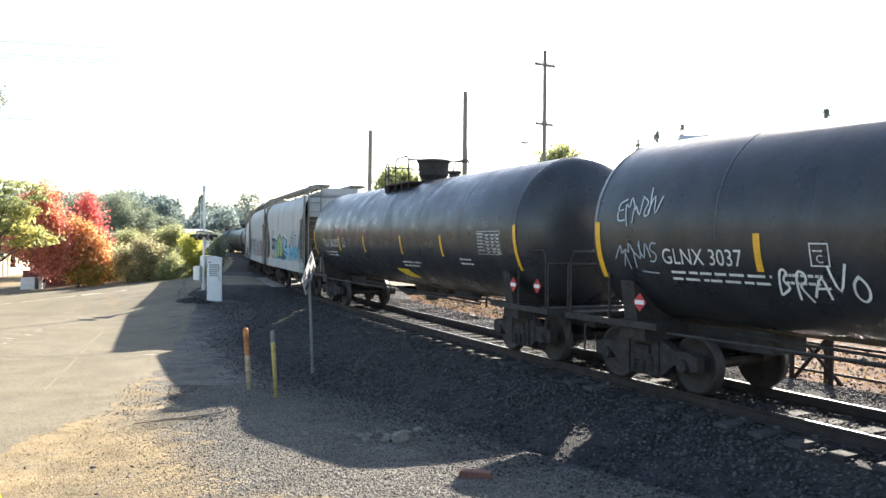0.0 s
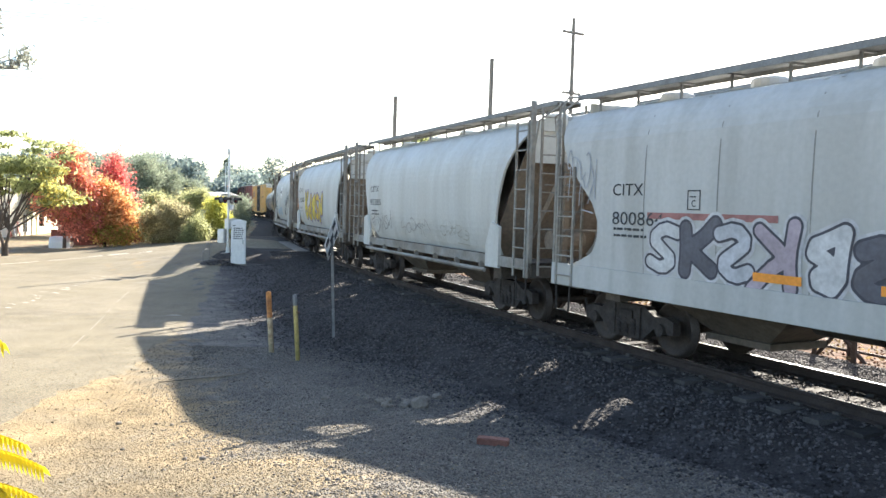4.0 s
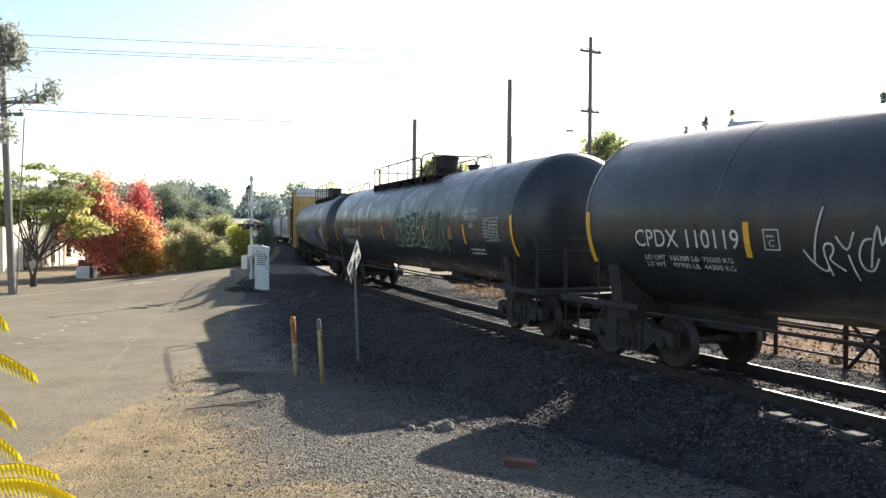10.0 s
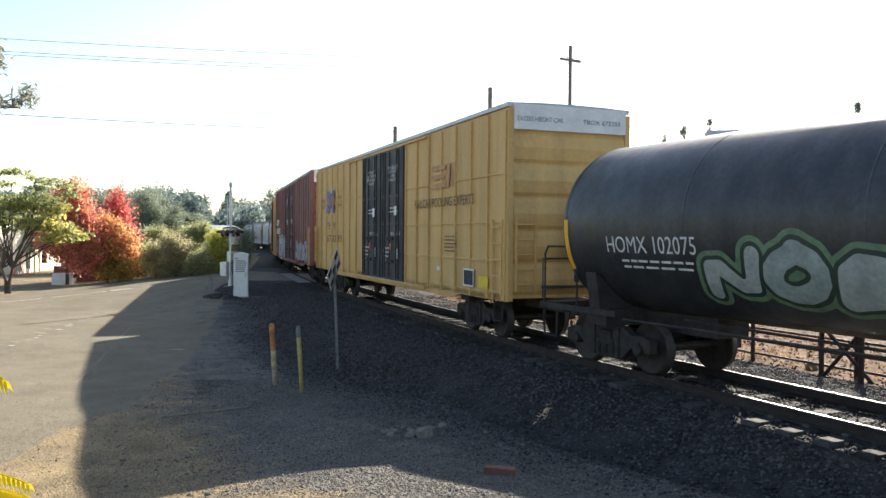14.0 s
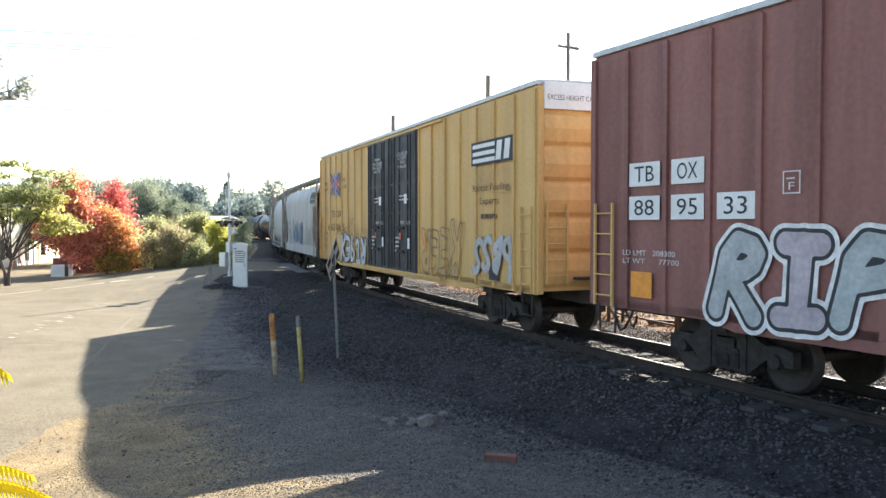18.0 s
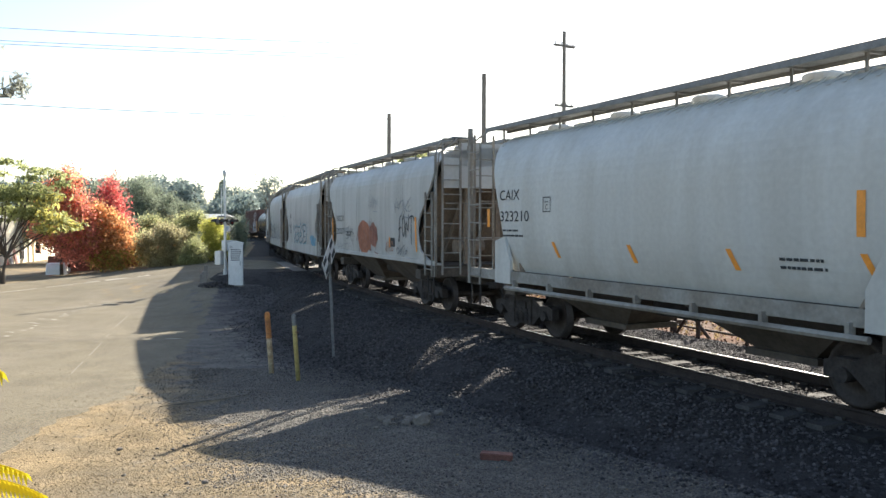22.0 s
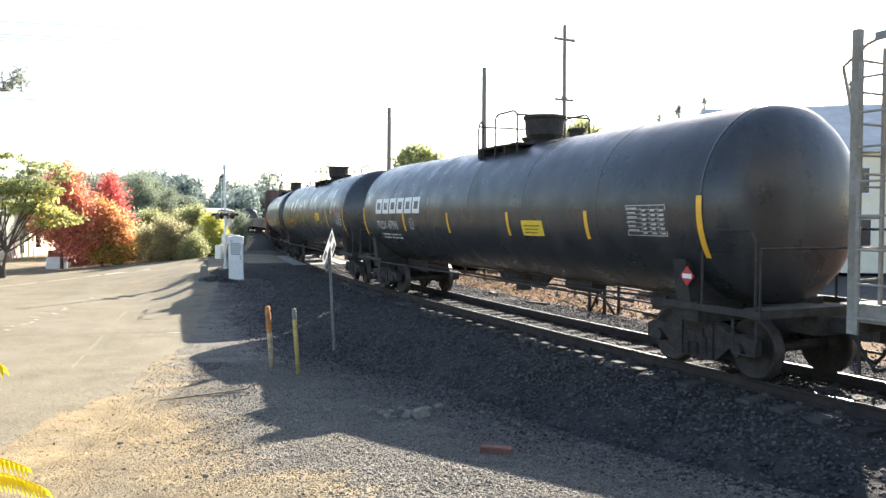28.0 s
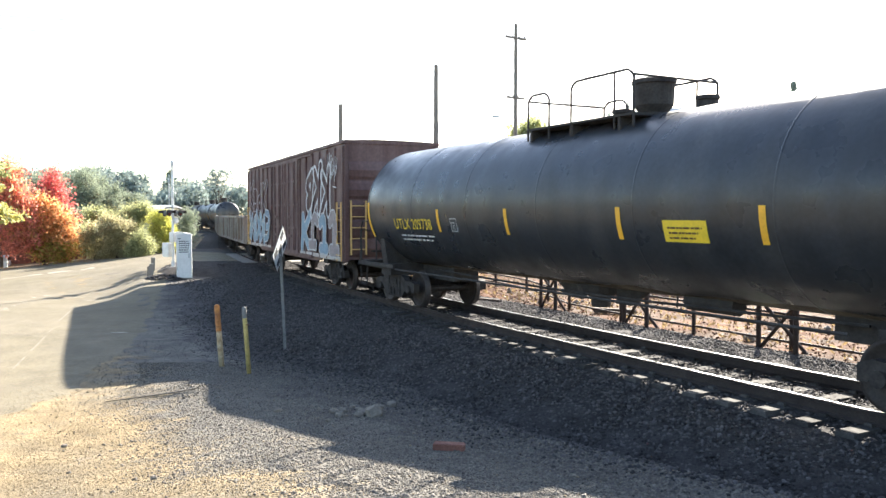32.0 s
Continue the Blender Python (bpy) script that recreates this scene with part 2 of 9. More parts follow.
L_RED = leafmat("red_leaves", (0.74, 0.30, 0.22))
L_DEEPRED = leafmat("deep_red_leaves", (0.62, 0.16, 0.15))
L_ORANGE = leafmat("orange_leaves", (0.68, 0.38, 0.17))
L_GREEN = leafmat("green_leaves", (0.33, 0.35, 0.16), 0.7)
L_YELLOWGREEN = leafmat("yellowing_leaves", (0.50, 0.44, 0.13))
L_OAK = leafmat("oak_leaves", (0.25, 0.285, 0.205), 0.5)
L_OLIVE = leafmat("olive_brush", (0.38, 0.39, 0.20), 0.7)
L_GREYBRUSH = leafmat("grey_brush", (0.40, 0.36, 0.21), 0.65)
L_LIME = leafmat("lime_leaves", (0.60, 0.58, 0.16))
L_NEEDLE = leafmat("grey_needles", (0.34, 0.35, 0.30))
# bluish grey of distance haze is put into this leaf colour
L_FAR = leafmat("hazed_far_leaves", (0.215, 0.265, 0.245), 0.4, 0.2)
L_YELLOW = leafmat("bright_yellow_leaves", (0.66, 0.54, 0.03), 0.5, 0.25)
L_GRASS = leafmat("dry_grass", (0.20, 0.14, 0.07))


# ---------- mesh helpers ----------
def mesh_of(bm, name="m", smooth=False):
    me = bpy.data.meshes.new(name)
    bm.normal_update()
    bm.to_mesh(me)
    bm.free()
    if smooth:
        me.polygons.foreach_set("use_smooth", [True] * len(me.polygons))
    return me


def link(name, me, material, parent=None, label="", m=None):
    if material is not None and not me.materials:
        me.materials.append(material)
    ob = new(name, me)
    if parent is not None:
        ob.parent = parent
    if m is not None:
        ob.matrix_basis = m
    if label:
        tagged(ob, label)
    return ob


def part(name, bm, material, parent=None, label="", smooth=False, m=None):
    return link(name, mesh_of(bm, name, smooth), material, parent, label, m)


def thing(name, label, category, m=None, group="", kind=""):
    ob = new(name)
    ob.empty_display_size = 0.2
    if m is not None:
        ob.matrix_basis = m
    return tagged(ob, label, category, group, kind)


def box(bm, x0, x1, y0, y1, z0, z1, bev=0.0):
    v = [bm.verts.new((x, y, z)) for x in (x0, x1) for y in (y0, y1) for z in (z0, z1)]
    fs = [bm.faces.new([v[i] for i in f]) for f in ((0, 1, 3, 2), (4, 6, 7, 5), (0, 4, 5, 1), (2, 3, 7, 6), (0, 2, 6, 4), (1, 5, 7, 3))]
    if bev:
        es = list({e for f in fs for e in f.edges})
        bmesh.ops.bevel(bm, geom=es, offset=bev, segments=2, affect="EDGES")
    return bm


def newbox(*a, bev=0.0):
    return box(bmesh.new(), *a, bev=bev)


def frame_of(d):
    d = Vector(d).normalized()
    a = Vector((0, 0, 1)) if abs(d.z) < 0.9 else Vector((1, 0, 0))
    u = d.cross(a).normalized()
    return u, d.cross(u).normalized()


def cyl(bm, p0, p1, r0, r1=None, seg=10, cap=True):
    r1 = r0 if r1 is None else r1
    p0, p1 = Vector(p0), Vector(p1)
    u, w = frame_of(p1 - p0)
    ra, rb = [], []
    for i in range(seg):
        a = 2 * math.pi * i / seg
        d = u * math.cos(a) + w * math.sin(a)
        ra.append(bm.verts.new(p0 + d * r0))
        rb.append(bm.verts.new(p1 + d * r1))
    for i in range(seg):
        j = (i + 1) % seg
        bm.faces.new((ra[i], rb[i], rb[j], ra[j]))
    if cap:
        bm.faces.new(ra)
        bm.faces.new(rb[::-1])
    return bm


def tube(bm, pts, r, seg=6, radii=None):
    """A bent pipe through the points."""
    pts = [Vector(p) for p in pts]
    rings = []
    for i, p in enumerate(pts):
        d = (pts[min(i + 1, len(pts) - 1)] - pts[max(i - 1, 0)])
        u, w = frame_of(d)
        if rings:
            pu = rings[-1][1]
            u = (pu - d.normalized() * pu.dot(d.normalized())).normalized()
            w = d.normalized().cross(u)
        rr = radii[i] if radii else r
        rings.append(([bm.verts.new(p + u * rr * math.cos(2 * math.pi * k / seg) + w * rr * math.sin(2 * math.pi * k / seg)) for k in range(seg)], u))
    for (a, _), (b, _) in zip(rings, rings[1:]):
        for k in range(seg):
            bm.faces.new((a[k], a[(k + 1) % seg], b[(k + 1) % seg], b[k]))
    bm.faces.new(rings[0][0][::-1])
    bm.faces.new(rings[-1][0])
    return bm


def lathe(bm, prof, seg=40, axis="x"):
    """prof: (position along the axis, radius), first and last may have radius 0."""
    rings = []
    for a, r in prof:
        if r < 1e-6:
            p = (a, 0, 0) if axis == "x" else (0, 0, a) if axis == "z" else (0, a, 0)
            rings.append([bm.verts.new(p)])
        else:
            ring = []
            for k in range(seg):
                t = 2 * math.pi * k / seg
                c, s = r * math.cos(t), r * math.sin(t)
                ring.append(bm.verts.new((a, c, s) if axis == "x" else (c, s, a) if axis == "z" else (c, a, s)))
            rings.append(ring)
    for a, b in zip(rings, rings[1:]):
        for k in range(seg):
            j = (k + 1) % seg
            if len(a) == 1 and len(b) == 1:
                continue
            if len(a) == 1:
                bm.faces.new((a[0], b[k], b[j]))
            elif len(b) == 1:
                bm.faces.new((a[k], b[0], a[j]))
            else:
                bm.faces.new((a[k], b[k], b[j], a[j]))
    bmesh.ops.recalc_face_normals(bm, faces=bm.faces)
    return bm


def prism(bm, poly, d0, d1, axis="y"):
    """A flat outline pushed from d0 to d1. axis y: outline in x, z; axis x: outline in y, z; axis z: outline in x, y."""
    def at(p, d):
        return (p[0], d, p[1]) if axis == "y" else (d, p[0], p[1]) if axis == "x" else (p[0], p[1], d)
    a = [bm.verts.new(at(p, d0)) for p in poly]
    b = [bm.verts.new(at(p, d1)) for p in poly]
    n = len(poly)
    fs = [bm.faces.new(a), bm.faces.new(b[::-1])]
    for i in range(n):
        fs.append(bm.faces.new((a[i], b[i], b[(i + 1) % n], a[(i + 1) % n])))
    bmesh.ops.recalc_face_normals(bm, faces=fs)
    return bm


def text_mesh(body, width, height):
    """Letters of the built-in font as flat mesh, lower left corner at 0, in x (along) and y (up)."""
    cu = bpy.data.curves.new("t", "FONT")
    cu.body, cu.resolution_u = body, 3
    ob = bpy.data.objects.new("t", cu)
    me = bpy.data.meshes.new_from_object(ob)
    bpy.data.objects.remove(ob)
    n = len(me.vertices)
    co = np.empty(n * 3, np.float32)
    me.vertices.foreach_get("co", co)
    co = co.reshape(-1, 3)
    lo, hi = co.min(0), co.max(0)
    co[:, 0] = (co[:, 0] - lo[0]) / max(hi[0] - lo[0], 1e-6) * width
    co[:, 1] = (co[:, 1] - lo[1]) / max(hi[1] - lo[1], 1e-6) * height
    co[:, 2] = 0
    me.vertices.foreach_set("co", co.ravel())
    return me


def wrap(me, fn):
    """Lay a flat mesh (x along, y up) on a surface by fn(x, y) -> place."""
    n = len(me.vertices)
    co = np.empty(n * 3, np.float32)
    me.vertices.foreach_get("co", co)
    co = co.reshape(-1, 3)
    out = np.array([fn(float(a), float(b)) for a, b, _ in co], np.float32)
    me.vertices.foreach_set("co", out.ravel())
    me.update()
    return me


def flat_poly_mesh(polys, step=0.14):
    """Flat mesh of outlines in x, y."""
    bm = bmesh.new()
    for p in polys:
        f = bm.faces.new([bm.verts.new((x, y, 0)) for x, y in p])
        if f.normal.z < 0:
            f.normal_flip()
    bmesh.ops.triangulate(bm, faces=bm.faces)
    for _ in range(2):
        long_ = [e for e in bm.edges if e.calc_length() > step]
        if long_:
            bmesh.ops.subdivide_edges(bm, edges=long_, cuts=1)
            bmesh.ops.triangulate(bm, faces=bm.faces)
    return mesh_of(bm)


def strokes_mesh(lines, w):
    """Ribbons of width w along open lines in x, y: sprayed strokes and bars."""
    bm = bmesh.new()
    for ln in lines:
        p = [Vector((a, b, 0)) for a, b in ln]
        prev = None
        for i in range(len(p)):
            d = (p[min(i + 1, len(p) - 1)] - p[max(i - 1, 0)])
            if d.length < 1e-6:
                continue
            n = Vector((-d.y, d.x, 0)).normalized() * w / 2
            a, b = bm.verts.new(p[i] + n), bm.verts.new(p[i] - n)
            if prev:
                bm.faces.new((prev[0], prev[1], b, a))
            prev = (a, b)
    return mesh_of(bm)


# ---------- the track's line ----------
KNOTS = [-30, 0, 25, 50, 75, 100, 130, 170, 220, 280]
BENDS = [-0.005074, -0.004692, -0.003776, -0.002798, 0.000951, 0.003818, 0.003164, 0.002088, 0.001571, 0.001313]
SG = np.arange(-40.0, 281.0, 1.0)
_k = np.interp(SG, KNOTS, BENDS)
_h = np.concatenate([[0], np.cumsum((_k[1:] + _k[:-1]) / 2)])
_h = _h - _h[40] + 0.445019
_hm = (_h[1:] + _h[:-1]) / 2
_X = np.concatenate([[0], np.cumsum(-np.sin(_hm))])
_Y = np.concatenate([[0], np.cumsum(np.cos(_hm))])
_X, _Y = _X - _X[40] + 2.80945, _Y - _Y[40] + 16.67224


def track(s, off=0.0):
    """The place s metres along the track (away from the camera's end) and off metres to its camera side, and the heading."""
    e = 0.0
    c = min(max(s, -40.0), 280.0)
    x, y, h = float(np.interp(c, SG, _X)), float(np.interp(c, SG, _Y)), float(np.interp(c, SG, _h))
    e = s - c
    x, y = x - math.sin(h) * e, y + math.cos(h) * e
    return x - off * math.cos(h), y - off * math.sin(h), h


_sd_ = np.arange(-60.0, 300.0, 0.5)
_line = np.array([track(s)[:2] for s in _sd_])
_head = np.array([track(s)[2] for s in _sd_])


def side(x, y):
    """Signed distance from the track's centre line (camera side positive) and the place along it."""
    d = np.hypot(_line[:, 0] - x, _line[:, 1] - y)
    i = int(np.argmin(d))
    h = _head[i]
    return -(x - _line[i, 0]) * math.cos(h) - (y - _line[i, 1]) * math.sin(h), float(_sd_[i])


# ---------- ground, road, track ----------
def smooth(a, b, x):
    t = min(max((x - a) / (b - a), 0.0), 1.0)
    return t * t * (3 - 2 * t)


# the ballast's cross-section on the camera's side: a level shoulder, then a long slope down to the ditch
BED = [(6.4, -1.34), (5.2, -1.02), (4.7, -0.89), (4.2, -0.76), (3.7, -0.63), (3.2, -0.495), (2.75, -0.37), (2.4, -0.325), (2.0, -0.28), (1.5, -0.255), (1.2, -0.235), (0.9, -0.205), (0.6, -0.2), (0.0, -0.2), (-0.9, -0.21), (-1.5, -0.25), (-2.4, -0.32), (-3.3, -0.39), (-3.9, -0.43), (-4.5, -0.50)]
_bo = [p[0] for p in BED][::-1]
_bz = [p[1] for p in BED][::-1]
VERGE_R = [2.5, 4.0, 5.0, 6.0, 7.0, 8.0, 9.0, 10.0, 11.0, 12.5, 14.0, 15.5, 17.0, 19.5, 23.0, 28.0]
VERGE_Z = [0.64, 0.56, 0.42, 0.26, 0.10, -0.06, -0.20, -0.32, -0.39, -0.50, -0.62, -0.75, -0.85, -0.92, -0.945, -0.955]


def ground_z(x, y):
    """The verge falls from the knoll at the camera's end down to the road and to the ditch along the ballast."""
    r = math.hypot(x, y)
    z = -0.005
    if r < 300:
        d, s = side(x, y)
        low = 0.0
        if d > -40:
            low = 0.5 * (1 - smooth(4.6, 6.2, d)) * smooth(-30, -10, d)
        if d < -4:
            z -= 0.05
        # the road falls a little away from the raised track
        fall = (0.70 * smooth(4.6, 7.8, d) + 0.25 * smooth(6.0, 9.0, d)) * (1 - smooth(85, 110, r))
        z -= max(low, fall, 0.5 * smooth(4.0, 4.6, d) * (1 - smooth(60, 85, r)))
        # the road climbs to the rails at the level crossing
        c = smooth(20, 29, s) * (1 - smooth(43, 55, s)) * smooth(-1.5, 1.5, d)
        z += (-0.02 - 0.90 * smooth(3.0, 15.0, d) - z) * c
        if d > 1.5:
            near = float(np.interp(r, VERGE_R, VERGE_Z)) - 0.9 * (1 - smooth(2.0, 4.6, d)) * (1 - smooth(11, 15, r))
            near -= 0.20 * smooth(1.2, 4.2, -x) * (1 - smooth(10.5, 15, r))
            z += (near - z) * (1 - smooth(26, 34, r)) * smooth(1.5, 2.2, d)
    z -= 0.012 * (0.5 + 0.5 * noise.noise((x * 0.7, y * 0.7, 0))) * smooth(2, 6, r)
    for mx, my, mr, mh in ((-3.65, 13.4, 0.75, 0.17), (-4.5, 13.2, 0.7, 0.05), (-1.2, 11.4, 1.1, 0.05)):
        q = math.hypot(x - mx, y - my) / mr
        z += mh * math.exp(-q * q * 1.6)
    return z


def seat(x, y):
    """How much farther out the sunken ground meets the eye's line to (x, y, 0)."""
    k = 1.0
    for _ in range(12):
        k = 0.5 * k + 0.5 * (2.374 - ground_z(k * x, k * y)) / 2.374
    return k


def seated(x, y, dz=0.0, rx=0, ry=0, rz=0):
    k = seat(x, y)
    return pose(k * x, k * y, ground_z(k * x, k * y) + dz * k, rx, ry, rz) @ Matrix.Scale(k, 4)


def spread(lo, hi, near, step):
    a = list(np.arange(lo, hi, near))
    v, d = hi, near
    while v < 1800:
        a.append(v)
        d *= step
        v += d
    v, d = lo - near, near
    while v > -1800:
        a.insert(0, v)
        d *= step
        v -= d
    return a


def finer(a, lo, hi, d):
    """The grid lines a, closer set between lo and hi."""
    return [v for v in a if v < lo] + list(np.arange(lo, hi, d)) + [v for v in a if v >= hi]


gx, gy = finer(spread(-26, 20, 0.45, 1.25), -8, 6, 0.16), finer(spread(-2, 46, 0.45, 1.25), 5, 17, 0.16)
_v = [(x, y, ground_z(x, y)) for y in gy for x in gx]
_nx = len(gx)
_f = [(j * _nx + i, j * _nx + i + 1, (j + 1) * _nx + i + 1, (j + 1) * _nx + i) for j in range(len(gy) - 1) for i in range(_nx - 1)]
_me = bpy.data.meshes.new("ground")
_me.from_pydata(_v, [], _f)
_me.polygons.foreach_set("use_smooth", [True] * len(_me.polygons))
def gravel_cover(x, y):
    """Share of grey gravel washed out from the ballast over the tan dirt."""
    if math.hypot(x, y) > 60:
        return 0.0
    d, _ = side(x, y)
    return 1 - smooth(6.8, 9.2, d + 0.9 * noise.noise((x * 0.55, y * 0.55, 5)))


def ballast_cover(x, y, z):
    """How much of the dirt at the foot of the ballast is hidden by its stones."""
    if math.hypot(x, y) > 60:
        return 0.0
    d, _ = side(x, y)
    n = noise.noise((x * 0.9, y * 0.9, 2))
    return max(1 - smooth(-0.1, 0.55, z - float(np.interp(d, _bo, _bz)) + 0.22 * n), 1 - smooth(4.7, 6.9, d + 0.6 * n))


_at = _me.attributes.new("ballast_cover", "FLOAT", "POINT")
_at.data.foreach_set("value", [ballast_cover(*p) for p in _v])
_at = _me.attributes.new("gravel_cover", "FLOAT", "POINT")
_at.data.foreach_set("value", [gravel_cover(x, y) for x, y, _ in _v])
ground = tagged(link("ground", _me, M_DIRT), "dry tan gravel and dirt verge", "ground", kind="structure")


def flat(name, poly, z, material, label, category):
    bm = bmesh.new()
    f = bm.faces.new([bm.verts.new((x, y, z)) for x, y in poly])
    f.normal_update()
    if f.normal.z < 0:
        f.normal_flip()
    bmesh.ops.triangulate(bm, faces=bm.faces)
    return tagged(part(name, bm, material), label, category, kind="structure")


def t2(s, off):
    return track(s, off)[:2]


ROAD = [(-4.9, -30), (-4.75, 4.0), (-4.6, 7.4), (-4.75, 9.0), (-4.45, 10.8), (-4.8, 12.4), (-4.9, 14.0), (-5.6, 17), (-6.4, 20), (-7.6, 24.5), (-8.6, 28.5), (-9.2, 30.6), (-9.6, 32.4), (-9.7, 34.6), (-9.2, 36.2),
        t2(24, 4.2), t2(25.5, 1.6), t2(36.5, 1.6), t2(38, 4.5), (-13.6, 52.5), (-15.1, 48), (-15.9, 43.3), (-17.4, 36.6), (-17.9, 29.5), (-19.5, 20), (-22, 8), (-28, -30)]
ROADK = [(x * seat(x, y), y * seat(x, y)) for x, y in ROAD]


def crossings(poly, y):
    out = []
    for (ax, ay), (bx, by) in zip(poly, poly[1:] + poly[:1]):
        if (ay <= y) != (by <= y):
            out.append(ax + (bx - ax) * (y - ay) / (by - ay))
    return min(out), max(out)


# the asphalt follows the ground, its ragged edges sunk into the dirt
rnd_ = random.Random(3)
_v, _f, _n = [], [], 30
_ys = [-29.0 + 3 * i for i in range(9)] + list(np.arange(-2.0, 44.0, 0.3)) + [44.0 + 0.8 * i for i in range(14)]
_ys = [y for y in _ys if y < max(p[1] for p in ROADK) - 0.3]
for _y in _ys:
    x0, x1 = crossings(ROADK, _y)
    x0, x1 = x0 + rnd_.uniform(-0.1, 0.1), x1 + rnd_.uniform(-0.16, 0.16)
    for i in range(_n + 1):
        if i in (0, _n):
            x, e = (x0, -0.012) if i == 0 else (x1, -0.012)
        else:
            x, e = x0 + 0.25 + (x1 - x0 - 0.5) * (i - 1) / (_n - 2), 0.012
        _v.append((x, _y, ground_z(x, _y) + e + (0.03 if e > 0 and math.hypot(x, _y) > 46 else 0)))
for j in range(len(_ys) - 1):
    for i in range(_n):
        a = j * (_n + 1) + i
        _f.append((a, a + 1, a + _n + 2, a + _n + 1))
_me = bpy.data.meshes.new("road")
_me.from_pydata(_v, [], _f)
_me.polygons.foreach_set("use_smooth", [True] * len(_me.polygons))
road = tagged(link("road", _me, M_ASPHALT), "worn grey-tan asphalt road beside the tracks", "road", kind="structure")


def on_road(name, polys, up, material, label):
    """Thin markings laid on the road, each cut into short pieces."""
    bm = bmesh.new()
    for poly in polys:
        vs = []
        for x, y in poly:
            k = seat(x, y)
            vs.append(bm.verts.new((k * x, k * y, ground_z(k * x, k * y) + up + (0.03 if math.hypot(k * x, k * y) > 46 else 0))))
        f = bm.faces.new(vs)
        f.normal_update()
        if f.normal.z < 0:
            f.normal_flip()
    return tagged(part(name, bm, material), label, "road marking", kind="structure")


flat("far_road", [t2(25.5, -1.6), t2(36.5, -1.6), t2(40, -30), t2(22, -30)], 0.004, M_ASPHALT, "asphalt road beyond the level crossing", "road")
def line_polys(pts, width, rnd, gaps=0.0):
    out = []
    for (ax, ay), (bx, by) in zip(pts, pts[1:]):
        n = max(1, int(math.hypot(bx - ax, by - ay) / 0.5))
        d = Vector((bx - ax, by - ay)).normalized()
        o = Vector((-d.y, d.x)) * width
        for i in range(n):
            if rnd.random() < gaps:
                continue
            p, q = [(ax + (bx - ax) * u, ay + (by - ay) * u) for u in (i / n, (i + 1) / n)]
            wa = rnd.uniform(0.75, 1.1)
            out.append([(p[0] + o.x * wa, p[1] + o.y * wa), (q[0] + o.x * wa, q[1] + o.y * wa), (q[0] - o.x * wa, q[1] - o.y * wa), (p[0] - o.x * wa, p[1] - o.y * wa)])
    return out


rnd_ = random.Random(8)
on_road("road_line_1", line_polys([(-16.6, 24.5), (-15.6, 27.5), (-14.75, 32.2)], 0.05, rnd_, 0.04), 0.018, M_LINE, "faded white edge line on the road")
on_road("road_line_2", line_polys([(-14.7, 32.6), (-14.2, 36.0)], 0.05, rnd_, 0.08), 0.018, M_LINE, "faded white edge line on the road")
# flecks of worn paint, pale dusty seams
qs = []
for k in range(24):
    u = k / 23
    x, y = -9.5 - 1.3 * u + rnd_.uniform(-0.2, 0.2), 15.5 + 8.0 * u + rnd_.uniform(-0.3, 0.3)
    w, l, a = rnd_.uniform(0.012, 0.035), rnd_.uniform(0.04, 0.15), rnd_.uniform(-0.7, 0.7)
    qs.append([(x + math.cos(a) * sx * l - math.sin(a) * sy * w, y + math.sin(a) * sx * l + math.cos(a) * sy * w) for sx, sy in ((-1, -1), (0.2, -1.4), (1, -0.6), (0.8, 0.9), (-0.7, 1))])
for x, y in ((-5.9, 16.2),):
    qs.append([(x - 0.2, y - 0.03), (x + 0.05, y - 0.05), (x + 0.18, y), (x + 0.02, y + 0.04)])
on_road("road_marking", qs, 0.017, M_LINE, "broken flecks of worn white paint on the asphalt")
on_road("road_seam", line_polys([(-5.6, 10.6), (-6.3, 12.9), (-7.0, 15.2), (-7.9, 18.0), (-8.6, 20.4), (-9.2, 23.6)], 0.014, rnd_, 0.55), 0.0155, M_SEAM, "pale dusty seam in the asphalt")
on_road("road_seam", line_polys([(-8.2, 22.2), (-9.4, 22.4)], 0.06, rnd_, 0.0), 0.0155, M_SEAM, "pale dusty patch in the asphalt")


def strip(prof, s0, s1, ds, wob=0.0, level=False):
    """A ribbon along the track with the cross-section prof: (offset, z)."""
    ss = np.arange(s0, s1 + ds, ds)
    vs, fs, n = [], [], len(prof)
    for i, s in enumerate(ss):
        for j, (o, z) in enumerate(prof):
            x, y, _ = track(s, o)
            w = wob * noise.noise((x * 1.3, y * 1.3, j)) if wob else 0
            if level:
                # the bed rises to the road at the level crossing
                c = smooth(21.0, 25.0, s) * (1 - smooth(37.0, 41.0, s))
                z2 = float(np.interp(abs(o), (0, 4.4, 5.8, 7.2), (-0.03, -0.03, -0.22, -0.85)))
                vs.append((x, y, z + (z2 - z) * c + w * (1 - 0.8 * c)))
                continue
            vs.append((x, y, z + w))
    for i in range(len(ss) - 1):
        for j in range(n - 1):
            fs.append((i * n + j, i * n + j + 1, (i + 1) * n + j + 1, (i + 1) * n + j))
    me = bpy.data.meshes.new("strip")
    me.from_pydata(vs, [], fs)
    return me


bed = tagged(link("ballast_bed", strip(BED, -60, 300, 0.5, 0.035, True), M_BALLAST), "dark crushed-rock ballast under the track", "ballast", kind="structure")
tagged(link("verge", strip([(-3.9, -0.47), (-5.0, -0.46), (-8, -0.46), (-11, -0.42), (-14, -0.40)], -50, 60, 1.0, 0.05), M_RUSTDIRT), "rust-coloured dirt with dry litter beyond the track", "verge", kind="structure")

